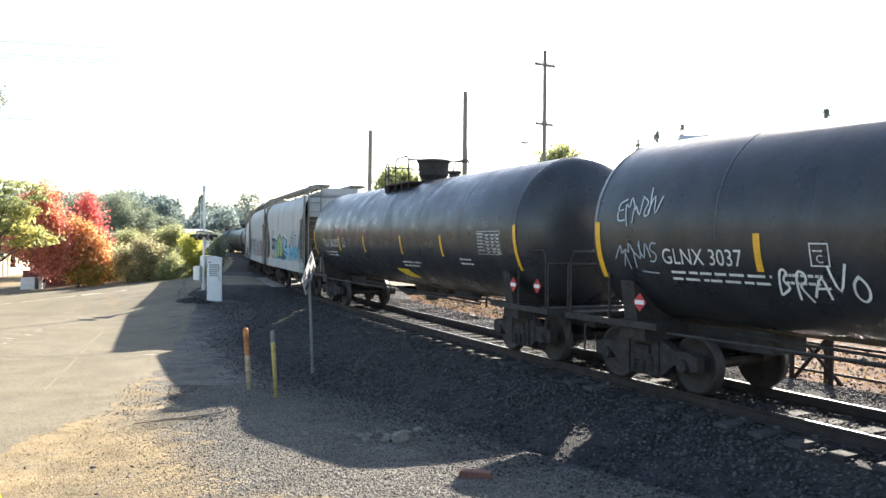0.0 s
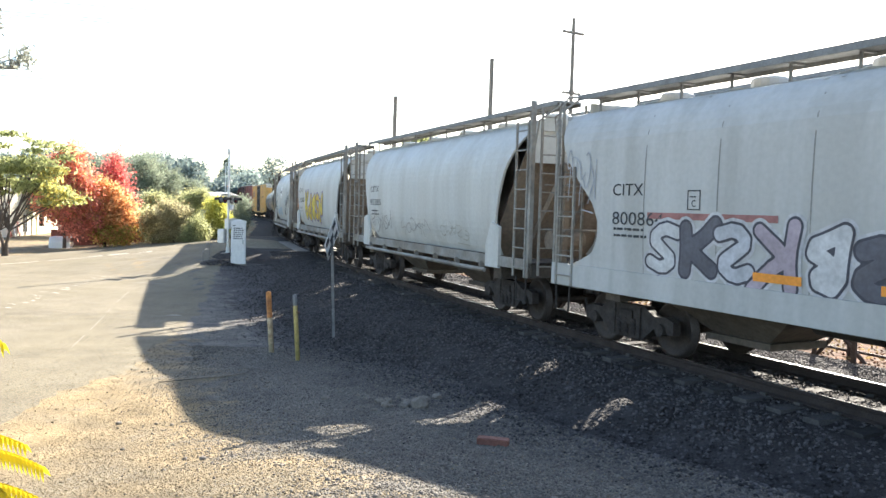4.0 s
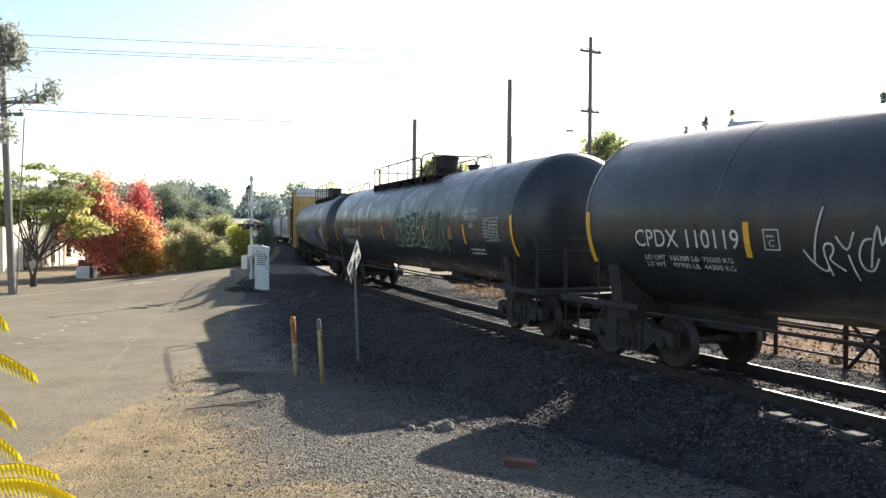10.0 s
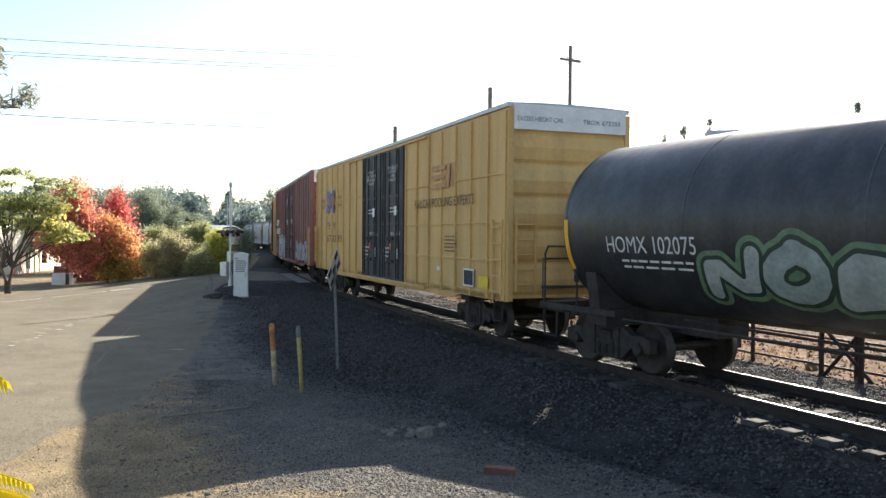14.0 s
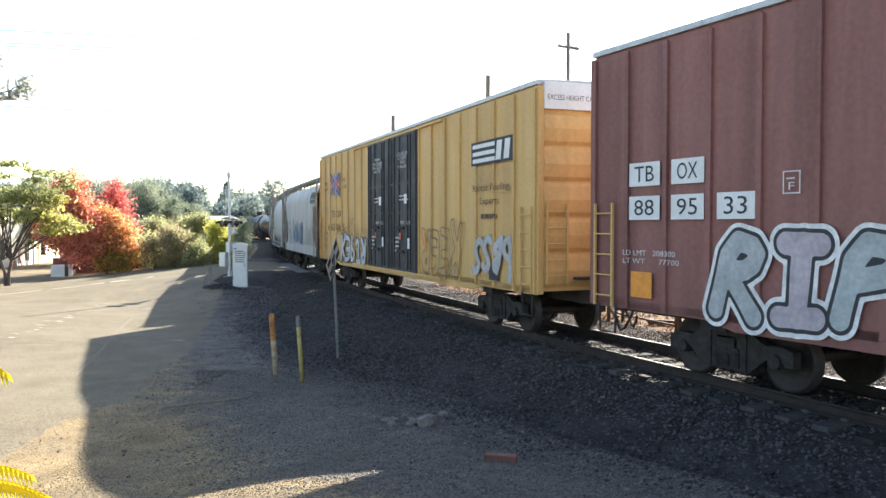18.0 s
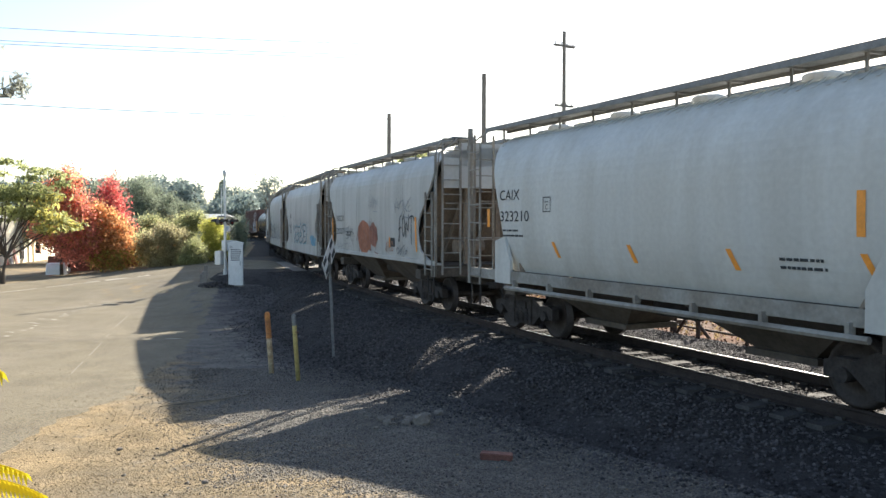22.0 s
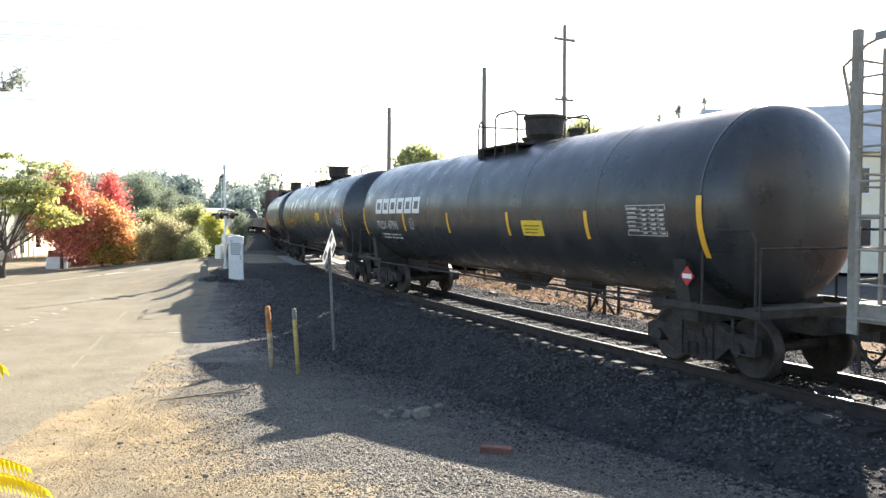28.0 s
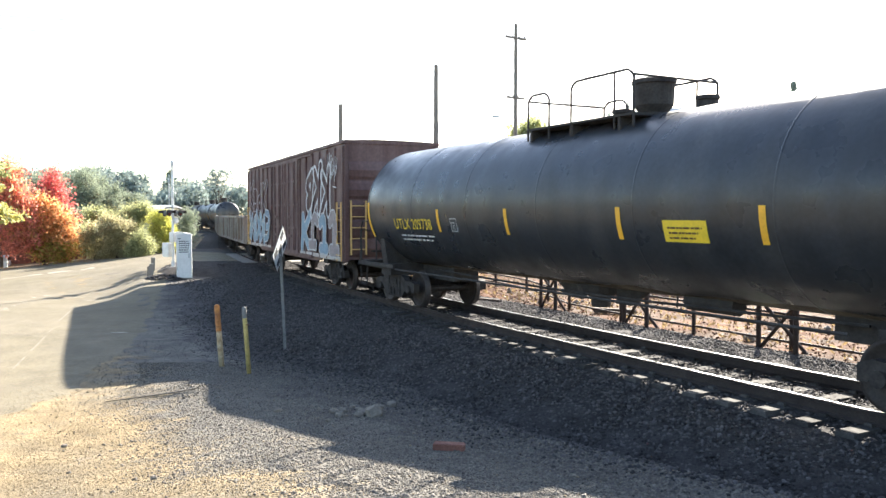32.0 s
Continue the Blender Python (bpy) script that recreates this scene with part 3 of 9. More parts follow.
RAILP = [(0.036, 0.0), (0.036, -0.035), (0.01, -0.05), (0.009, -0.14), (0.07, -0.165), (0.07, -0.18), (-0.07, -0.18), (-0.07, -0.165), (-0.009, -0.14), (-0.01, -0.05), (-0.036, -0.035), (-0.036, 0.0)]
for k, o in enumerate((0.7535, -0.7535)):
    r = tagged(link("rail_%d" % (k + 1), strip([(o + a, b - 0.004) for a, b in RAILP] + [(o + RAILP[0][0], -0.004)], -60, 300, 1.0), M_RAIL), "rusty-sided steel running rail", "rail", kind="structure")
    link("running_surface", strip([(o + 0.018, 0.0), (o + 0.015, 0.0015), (o - 0.015, 0.0015), (o - 0.018, 0.0)], -60, 300, 1.0), M_RAILTOP, r, "polished rail head")

# level-crossing panels
crossing = thing("level_crossing", "pale concrete panels between and beside the rails", "crossing", kind="structure")
for o0, o1 in ((0.86, 1.56), (-0.64, 0.64), (-1.56, -0.86)):
    for k in range(5):
        s0 = 26 + k * 2.0
        bm = bmesh.new()
        q = [track(s0 + 0.02, o0), track(s0 + 1.98, o0), track(s0 + 1.98, o1), track(s0 + 0.02, o1)]
        prism(bm, [(a, b) for a, b, _ in q], -0.2, -0.012, "z")
        part("panel", bm, M_CONC, crossing)


# ---------- the train ----------
# Car space: x forward (towards the camera's end of the line), the camera's side is -y, z up from the rail heads.
SHARED = {}


def shared(key, build, smooth=False):
    if key not in SHARED:
        SHARED[key] = mesh_of(build(), key, smooth)
    return SHARED[key]


def wheel_bm():
    return lathe(bmesh.new(), [(-0.07, 0.0), (-0.07, 0.1), (-0.03, 0.12), (-0.02, 0.36), (-0.068, 0.40), (-0.068, 0.455), (0.04, 0.46), (0.045, 0.482), (0.072, 0.482), (0.072, 0.40), (0.02, 0.36), (0.01, 0.12), (0.07, 0.1), (0.07, 0.0)], 28, "y")


def frame_bm():
    bm = bmesh.new()
    out = [(-1.18, 0.40), (-1.18, 0.62), (-1.0, 0.68), (-0.72, 0.66), (-0.45, 0.80), (0.45, 0.80), (0.72, 0.66), (1.0, 0.68), (1.18, 0.62), (1.18, 0.40), (1.04, 0.40), (0.98, 0.52), (0.78, 0.50), (0.42, 0.22), (-0.42, 0.22), (-0.78, 0.50), (-0.98, 0.52), (-1.04, 0.40)]
    prism(bm, out, -0.08, 0.08, "y")
    for x in (-0.89, 0.89):
        cyl(bm, (x, -0.13, 0.46), (x, 0.08, 0.46), 0.105, seg=12)
    for x in (-0.2, 0.0, 0.2):
        for k in range(4):
            cyl(bm, (x, -0.11, 0.29 + k * 0.07), (x, 0.0, 0.33 + k * 0.07), 0.06, seg=8)
    for x in (-0.34, 0.34):
        box(bm, x - 0.05, x + 0.05, -0.11, 0.1, 0.24, 0.78)
    return bm


def truck(parent, x):
    base = link("truck", shared("bolster", lambda: box(box(bmesh.new(), -0.2, 0.2, -1.1, 1.1, 0.42, 0.72, 0.03), -0.28, 0.28, -0.3, 0.3, 0.7, 0.86)), M_TRUCK, parent, m=pose(x, 0, 0))
    for y in (-0.99, 0.99):
        link("side_frame", shared("side_frame", frame_bm), M_TRUCK, base, m=pose(0, y, 0, 0, 0, 0 if y < 0 else 180))
    for wx in (-0.89, 0.89):
        link("axle", shared("axle", lambda: cyl(bmesh.new(), (0, -1.0, 0), (0, 1.0, 0), 0.08, seg=12)), M_WHEEL, base, m=pose(wx, 0, 0.457))
        for y in (-0.735, 0.735):
            link("wheel", shared("wheel", wheel_bm, True), M_WHEEL, base, m=pose(wx, y, 0.457, 0, 0, 0 if y < 0 else 180))
        bm_key = "brake_beam"
        link("brake_shoe", shared(bm_key, lambda: box(box(box(bmesh.new(), -0.04, 0.04, -0.8, 0.8, -0.06, 0.06), -0.1, 0.02, -0.82, -0.66, -0.16, 0.16), -0.1, 0.02, 0.66, 0.82, -0.16, 0.16)), M_TRUCK, base, m=pose(wx * 0.38, 0, 0.42, 0, 0, 0 if wx > 0 else 180))
    return base


def coupler_bm():
    bm = bmesh.new()
    box(bm, 0.0, 0.5, -0.09, 0.09, 0.76, 0.98, 0.02)
    prism(bm, [(0.45, -0.16), (0.72, -0.2), (0.8, -0.1), (0.74, 0.04), (0.8, 0.14), (0.72, 0.2), (0.5, 0.18)], 0.72, 1.02, "z")
    return bm


def hose_bm():
    return tube(bmesh.new(), [(0.0, 0.35, 0.85), (0.12, 0.36, 0.62), (0.3, 0.33, 0.42), (0.5, 0.27, 0.36), (0.66, 0.22, 0.5), (0.7, 0.2, 0.6)], 0.025)


def ends(parent, half, mat_):
    for sx in (1, -1):
        m = pose(sx * (half - 0.05), 0, 0, 0, 0, 0 if sx > 0 else 180)
        link("coupler", shared("coupler", coupler_bm), M_TRUCK, parent, m=m)
        link("brake_hose", shared("hose", hose_bm), M_RUBBER, parent, m=m)


def ladder(name, w, z0, z1, n, material, parent, m):
    """Two flat stiles with round rungs between them: one stile carries the rest."""
    stile = lambda: newbox(-0.022, 0.022, -0.02, 0.02, z0, z1)
    rung = lambda: cyl(bmesh.new(), (0, -0.02, 0), (w, -0.02, 0), 0.016, seg=6)
    ld = link(name, shared("stile%.2f,%.2f" % (z0, z1), stile), material, parent, m=m @ pose(-w / 2, 0, 0))
    link("stile", ld.data, material, ld, m=pose(w, 0, 0))
    for i in range(n):
        link("rung", shared("rung%.2f" % w, rung), material, ld, m=pose(0, 0, z0 + (i + 0.5) * (z1 - z0) / n))


def stirrup_bm():
    return tube(bmesh.new(), [(-0.22, 0, 0.5), (-0.2, 0, 0.02), (0.2, 0, 0.02), (0.22, 0, 0.5)], 0.022)


def islands(me):
    """One mesh for each letter of a line of text."""
    bm = bmesh.new()
    bm.from_mesh(me)
    left, out = set(bm.faces), []
    bm.verts.ensure_lookup_table()
    while left:
        stack, got = [left.pop()], []
        while stack:
            f = stack.pop()
            got.append(f)
            for e in f.edges:
                for g in e.link_faces:
                    if g in left:
                        left.remove(g)
                        stack.append(g)
        vs, idx = [], {}
        fs = []
        for f in got:
            for v in f.verts:
                if v not in idx:
                    idx[v] = len(vs)
                    vs.append(tuple(v.co))
            fs.append([idx[v] for v in f.verts])
        m = bpy.data.meshes.new("letter")
        m.from_pydata(vs, [], fs)
        out.append(m)
    bm.free()
    return out


def letters(parent, body, x, z, w, h, fn, material, name="lettering"):
    """Text whose left end is at x and foot at z on the car's camera side."""
    for me in islands(text_mesh(body, w, h)):
        link("letter", wrap(me, lambda a, b: fn(x + a, z + b)), material, parent)


def bars(parent, x, z, w, h, n, fn, material, seed=0, name="small_print"):
    """Rows of short bars for print too small to read, one part a row."""
    rnd = random.Random(seed)
    hh = h / (n * (2.0 if name == "logo_shape" else 2.7))
    for i in range(n):
        bm = bmesh.new()
        y = h - (i + 1) * h / n
        a = rnd.uniform(0, 0.08) * w
        end = w * rnd.uniform(0.75, 1.0)
        while a < end - 0.02:
            l = min(rnd.uniform(0.07, 0.22) * w, end - a)
            c = [bm.verts.new(p) for p in ((a, y, 0), (a + l * 0.8, y, 0), (a + l * 0.8, y + hh, 0), (a, y + hh, 0))]
            bm.faces.new(c)
            a += l
        ob = link(name, wrap(mesh_of(bm), lambda p, q: fn(x + p, z + q)), material, parent)
        tagged(ob, kind="stuff")


def patch(parent, x, z, w, h, fn, material, name="panel_mark", nx=6, nz=4, skew=0.0, label=""):
    bm = bmesh.new()
    nz = max(nz, math.ceil(h / 0.12))
    g = [[bm.verts.new((w * i / nx + skew * j / nz, h * j / nz, 0)) for i in range(nx + 1)] for j in range(nz + 1)]
    for j in range(nz):
        for i in range(nx):
            bm.faces.new((g[j][i], g[j][i + 1], g[j + 1][i + 1], g[j + 1][i]))
    return link(name, wrap(mesh_of(bm), lambda p, q: fn(x + p, z + q)), material, parent, label)


def outline(parent, x, z, w, h, t, fn, material, name="frame_mark"):
    bm = bmesh.new()
    for a, b, c, d in ((0, 0, w, t), (0, h - t, w, h), (0, t, t, h - t), (w - t, t, w, h - t)):
        bm.faces.new([bm.verts.new(p) for p in ((a, b, 0), (c, b, 0), (c, d, 0), (a, d, 0))])
    return link(name, wrap(mesh_of(bm), lambda p, q: fn(x + p, z + q)), material, parent)


def blob(cx, cy, rx, ry, rnd, n=14, spike=0.25):
    return [(cx + rx * math.cos(2 * math.pi * i / n) * (1 + rnd.uniform(-spike, spike)), cy + ry * math.sin(2 * math.pi * i / n) * (1 + rnd.uniform(-spike, spike))) for i in range(n)]


_paint = {}


def spray(c):
    k = tuple(round(v, 3) for v in c)
    if k not in _paint:
        _paint[k] = mat("spray_paint", k, 0.6, var=0.18, scale=3, fine=14, bump=0)
    return _paint[k]


def off_by(fn, d):
    return lambda a, b: (lambda p: (p[0], p[1] - d, p[2]))(fn(a, b))


# pen strokes of quick spray-can scrawls
HAND = {
    "M": [[(0.0, 0.0), (0.12, 1.0), (0.5, 0.4), (0.88, 1.0), (1.0, 0.0)]],
    "L": [[(0.25, 1.05), (0.2, 0.4), (0.25, 0.05), (0.95, 0.0)]],
    "I": [[(0.5, 1.0), (0.5, 0.0)], [(0.2, 1.0), (0.8, 0.98)], [(0.2, 0.0), (0.8, 0.02)]],
    "P": [[(0.2, -0.05), (0.2, 1.0), (0.8, 0.9), (0.85, 0.6), (0.25, 0.45)]],
    "H": [[(0.1, 1.0), (0.12, 0.0)], [(0.9, 1.02), (0.88, 0.0)], [(0.1, 0.5), (0.9, 0.52)]],
    "J": [[(0.3, 1.0), (0.95, 1.0)], [(0.65, 1.0), (0.65, 0.2), (0.4, 0.0), (0.1, 0.2)]],
    "C": [[(0.95, 0.8), (0.6, 1.0), (0.15, 0.75), (0.1, 0.3), (0.5, 0.0), (0.95, 0.2)]],
    "O": [[(0.5, 1.0), (0.15, 0.75), (0.12, 0.25), (0.5, 0.0), (0.88, 0.3), (0.85, 0.75), (0.45, 1.02)]],
    "S": [[(0.9, 0.85), (0.5, 1.0), (0.15, 0.75), (0.5, 0.52), (0.85, 0.28), (0.5, 0.0), (0.05, 0.12)]],
    "K": [[(0.15, 1.05), (0.2, 0.5), (0.15, -0.05)], [(0.95, 0.95), (0.25, 0.48), (0.7, 0.2), (1.05, -0.15)]],
    "W": [[(0.0, 1.0), (0.2, 0.02), (0.5, 0.7), (0.75, 0.0), (1.0, 1.15)]],
    "T": [[(-0.05, 0.9), (0.5, 1.0), (1.2, 0.95), (1.25, 0.75)], [(0.55, 1.0), (0.5, 0.4), (0.6, -0.25)]],
    "A": [[(0.0, 0.0), (0.45, 1.1), (0.9, -0.05)], [(0.1, 0.38), (0.95, 0.42)]],
    "E": [[(0.9, 0.95), (0.2, 0.9), (0.15, 0.5), (0.7, 0.52)], [(0.15, 0.5), (0.2, 0.05), (0.95, 0.0)]],
    "R": [[(0.15, -0.05), (0.2, 1.0), (0.8, 0.85), (0.7, 0.55), (0.25, 0.5), (0.9, -0.1)]],
    "F": [[(1.0, 1.1), (0.4, 1.0), (0.3, 0.5), (0.2, -0.1), (0.0, 0.1)], [(0.1, 0.5), (0.75, 0.6)]],
    "N": [[(0.1, 0.0), (0.15, 0.95), (0.8, 0.05), (0.9, 1.05)]],
    "B": [[(0.15, 0.0), (0.2, 1.0), (0.75, 0.85), (0.3, 0.55), (0.9, 0.3), (0.15, 0.0)]],
    "V": [[(0.0, 1.0), (0.45, 0.0), (0.95, 1.05)]],
    "Y": [[(0.05, 1.0), (0.5, 0.5), (0.95, 1.05)], [(0.5, 0.5), (0.35, -0.25)]],
}


def contour(val, x0, y0, step):
    """Flat mesh of the region where val, sampled on a grid, is above zero, with cleanly cut edges."""
    vs, fs, at = [], [], {}

    def vert(p):
        q = (round(p[0], 4), round(p[1], 4))
        if q not in at:
            at[q] = len(vs)
            vs.append((q[0], q[1], 0.0))
        return at[q]

    inside = val > 0
    some = inside[:-1, :-1] | inside[1:, :-1] | inside[:-1, 1:] | inside[1:, 1:]
    for jj, ii in zip(*np.nonzero(some)):
        ring = [(ii, jj), (ii + 1, jj), (ii + 1, jj + 1), (ii, jj + 1)]
        poly = []
        for (a, b), (c, d) in zip(ring, ring[1:] + ring[:1]):
            u, v = float(val[b, a]), float(val[d, c])
            if u > 0:
                poly.append((x0 + a * step, y0 + b * step))
            if (u > 0) != (v > 0):
                k = u / (u - v)
                poly.append((x0 + (a + (c - a) * k) * step, y0 + (b + (d - b) * k) * step))
        idx = list(dict.fromkeys(vert(p) for p in poly))
        if len(idx) > 2:
            fs.append(idx)
    me = bpy.data.meshes.new("paint")
    me.from_pydata(vs, [], fs)
    return me


def rounded(st, times=2):
    """A pen path with its corners cut."""
    for _ in range(times):
        q = [st[0]]
        for (ax, ay), (bx, by) in zip(st, st[1:]):
            q += [(ax * 0.75 + bx * 0.25, ay * 0.75 + by * 0.25), (ax * 0.25 + bx * 0.75, ay * 0.25 + by * 0.75)]
        st = q + [st[-1]]
    return st


def graffiti(parent, x, z, w, h, n, fn, fills, line, seed, glow_=None, lw=0.06, name="graffiti", lean=0.12, word=""):
    """A row of fat overlapping sprayed letters: halo, outline and fill. Without a word they are shapes that spell nothing."""
    rnd = random.Random(seed)
    n = len(word) or n
    cw = w / n
    keys = [ch if ch in HAND else "" for ch in word] or [""] * n

    def lay(me, material, d, nm):
        if len(me.polygons):
            link(nm, wrap(me, lambda p, q: off_by(fn, d)(x + p, z + q)), material, parent)

    for i, ch in enumerate(keys):
        strokes = HAND[ch or rnd.choice("SKERNBPJ")]
        fx, fy = (1, 1) if ch else rnd.choice(((-1, 1), (1, -1), (-1, -1), (-1, -1)))
        fat = rnd.uniform(0.125, 0.155) * min(cw, h * 0.9)
        r2 = fat + lw * 0.75
        r3 = r2 + lw * 0.9
        hh, up = h * rnd.uniform(0.9, 1.06), h * rnd.uniform(-0.04, 0.06)
        tilt = rnd.uniform(-0.1, 0.1)
        pens = []
        for st in strokes:
            q = []
            for a, b in rounded(st, 1):
                a, b = 0.5 + fx * (a - 0.5), 0.5 + fy * (b - 0.5)
                px = i * cw + fat * 0.8 + (cw * 1.14 - 1.6 * fat) * a + lean * hh * b + tilt * hh * (b - 0.5)
                py = up + r2 + (hh - 2 * r2) * b
                q.append((px, py))
            pens.append(q)
        allp = np.array([p for q in pens for p in q])
        step = max(0.022, min(cw, h) / 34)
        lo, hi = allp.min(0) - r3 - 2 * step, allp.max(0) + r3 + 2 * step
        gx_, gy_ = np.arange(lo[0], hi[0], step), np.arange(lo[1], hi[1], step)
        X, Y = np.meshgrid(gx_, gy_)
        dist = np.full(X.shape, 9.0)
        for q in pens:
            for (ax, ay), (bx, by) in zip(q, q[1:]):
                ex, ey = bx - ax, by - ay
                t = np.clip(((X - ax) * ex + (Y - ay) * ey) / (ex * ex + ey * ey + 1e-9), 0, 1)
                dist = np.minimum(dist, np.hypot(X - ax - t * ex, Y - ay - t * ey))
        dist += 0.10 * fat * np.sin(X * 5.1 / cw + seed + i) * np.cos(Y * 6.3 / h + seed)
        if glow_:
            lay(contour(r3 - dist, lo[0], lo[1], step), spray(glow_), 0.0012 + 0.0005 * (i % 2), name + "_halo")
        depth = 0.003 + 0.0016 * i
        if fills:
            lay(contour(r2 - dist, lo[0], lo[1], step), spray(line), depth, name + "_outline")
            lay(contour(fat - dist, lo[0], lo[1], step), spray(fills[i % len(fills)]), depth + 0.0008, name + "_fill")
        else:
            lay(contour(np.minimum(r2 - dist, dist - r2 + lw * 0.8), lo[0], lo[1], step), spray(line), depth, name + "_outline")


def tag(parent, x, z, w, h, fn, color, seed, lw=0.035, turns=9, name="graffiti_tag", word=""):
    """A quick scrawl of tangled strokes that spell nothing, or a word."""
    rnd = random.Random(seed)
    n = max(3, turns // 2 + 1)
    keys = list(word) or [rnd.choice("COSKWTAERYNA") for _ in range(n)]
    lines = []
    for k, ch in enumerate(keys):
        cw = w / len(keys)
        hh, base = h * rnd.uniform(0.6, 0.95), h * rnd.uniform(0.0, 0.2)
        lean = rnd.uniform(0.0, 0.25)
        fx, fy, ro = rnd.choice((-1, 1)), rnd.choice((-1, 1)), rnd.uniform(-0.6, 0.6)
        for st in HAND[ch]:
            # rounded pen path through the corner points
            q = []
            for (ax, ay), (bx, by) in zip(st, st[1:]):
                for u in (0.0, 0.33, 0.67):
                    q.append((ax + (bx - ax) * u, ay + (by - ay) * u))
            q.append(st[-1])
            if not word:
                q = [(0.5 + 1.25 * (fx * (p - 0.5) * math.cos(ro) - fy * (r - 0.5) * math.sin(ro)), 0.5 + fx * (p - 0.5) * math.sin(ro) + fy * (r - 0.5) * math.cos(ro)) for p, r in q]
            for _ in range(2):
                q = [q[0]] + [((a[0] + 2 * b[0] + c_[0]) / 4, (a[1] + 2 * b[1] + c_[1]) / 4) for a, b, c_ in zip(q, q[1:], q[2:])] + [q[-1]]
            lines.append([(k * cw + cw * (p * 0.95 + lean * r), base + hh * r) for p, r in q])
    if rnd.random() < 0.35 and not word:
        lines.append([(w * u, -h * 0.12 - h * 0.15 * u) for u in np.linspace(0.55, 0.95, 4)])
    link(name, wrap(strokes_mesh(lines, lw * 0.8), lambda p, q: off_by(fn, 0.006)(x + p, z + q)), spray(color), parent)


# ----- tank cars -----
def tank_car(label, length, style, D=3.11, zc=2.57, black=None, texts=(), stripes=(), marks=None, mid=None, rails=None, dome=0.46):
    black = black or M_BLACK
    R = D / 2
    L2 = length / 2
    head = 0.62
    body = L2 - head
    car = thing("tank_car", label, "tank car", group="cars of the freight train")
    prof = [(-L2, 0.0)]
    for i in range(1, 9):
        a = math.pi / 2 * i / 8
        prof.append((-body - head * math.cos(a), R * math.sin(a)))
    nseg = 6
    for i in range(1, nseg):
        prof.append((-body + 2 * body * i / nseg, R))
    for i in range(8, 0, -1):
        a = math.pi / 2 * i / 8
        prof.append((body + head * math.cos(a), R * math.sin(a)))
    prof.append((L2, 0.0))
    part("tank_shell", lathe(bmesh.new(), prof, 64, "x"), black, car, smooth=True, m=pose(0, 0, zc))
    for i in range(nseg + 1):
        xx = -body + 2 * body * i / nseg
        part("weld_seam", lathe(bmesh.new(), [(xx - 0.02, R + 0.001), (xx - 0.012, R + 0.005), (xx + 0.012, R + 0.005), (xx + 0.02, R + 0.001)], 64, "x"), black, car, smooth=True, m=pose(0, 0, zc))

    def fn(x, z, d=0.008):
        """On the shell, z taken as height at the side, bent round."""
        a = (z - zc) / R
        return (x, -(R + d) * math.cos(a), zc + (R + d) * math.sin(a))

    # pale road dust caked along the belly, ragged at its upper edge
    bm = bmesh.new()
    rows = []
    for i in range(71):
        xx = -body + 0.1 + (2 * body - 0.2) * i / 70
        e = 0.40 + 0.10 * noise.noise((xx * 0.9, length, 0)) + 0.05 * noise.noise((xx * 3.1, length, 4))
        rows.append([bm.verts.new((xx, (R + 0.003) * math.sin(e * j / 4), zc - (R + 0.003) * math.cos(e * j / 4))) for j in range(-4, 5)])
    for p, q in zip(rows, rows[1:]):
        for j in range(8):
            bm.faces.new((p[j], p[j + 1], q[j + 1], q[j]))
    part("dusty_belly", bm, M_DUST, car, "pale road dust on the underside", smooth=True)
    for sx in (1, -1):
        k = pose(0, 0, 0, 0, 0, 0 if sx > 0 else 180)
        part("stub_sill", newbox(body - 2.6, L2 + 0.42, -0.35, 0.35, 0.72, 1.08), M_UNDER, car, m=k)
        part("end_platform", newbox(L2 + 0.05, L2 + 0.42, -1.35, 1.35, 1.0, 1.12), M_UNDER, car, m=k)
        part("bolster", newbox(body - 0.9, body - 0.3, -1.3, 1.3, 0.8, 1.1), M_UNDER, car, m=k)
        bm = bmesh.new()
        prism(bm, [(-1.3, 0.95), (1.3, 0.95), (1.42, 1.75), (1.05, 1.5), (0.5, 1.2), (-0.5, 1.2), (-1.05, 1.5), (-1.42, 1.75)], body - 0.75, body - 0.45, "x")
        part("saddle", bm, M_UNDER, car, m=k)
        for y in (-1.42, 1.36):
            part("end_step_beam", newbox(L2 - 1.9, L2 + 0.42, y, y + 0.06, 1.0, 1.1), M_UNDER, car, m=k)
        for y in (-1.38, 1.38):
            hb = tube(bmesh.new(), [(L2 - 0.75, y, 1.1), (L2 - 0.75, y, 2.05), (L2 - 0.66, y, 2.2), (L2 + 0.2, y, 2.2), (L2 + 0.3, y, 2.05), (L2 + 0.3, y, 1.1)], 0.022)
            part("end_handrail", hb, M_UNDER, car, m=k)
            link("sill_step", shared("stirrup", stirrup_bm), M_UNDER, car, m=k @ pose(L2 + 0.1, y, 0.45))
        part("end_rail", tube(bmesh.new(), [(L2 + 0.38, -1.38, 1.1), (L2 + 0.38, -1.38, 1.95), (L2 + 0.38, 1.38, 1.95), (L2 + 0.38, 1.38, 1.1)], 0.02), M_UNDER, car, m=k)
        truck(car, sx * (body - 0.6))
    ends(car, L2 + 0.4, M_UNDER)
    # side sill handrail
    for y in (-1.5, 1.5):
        bm = tube(bmesh.new(), [(-body + 1.6, y, 1.0), (-body + 2.4, y, 1.0), (0, y, 1.0), (body - 2.4, y, 1.0), (body - 1.6, y, 1.0)], 0.022)
        part("side_handrail", bm, M_UNDER, car)
    top = zc + R
    # fittings on top and below
    bm = bmesh.new()
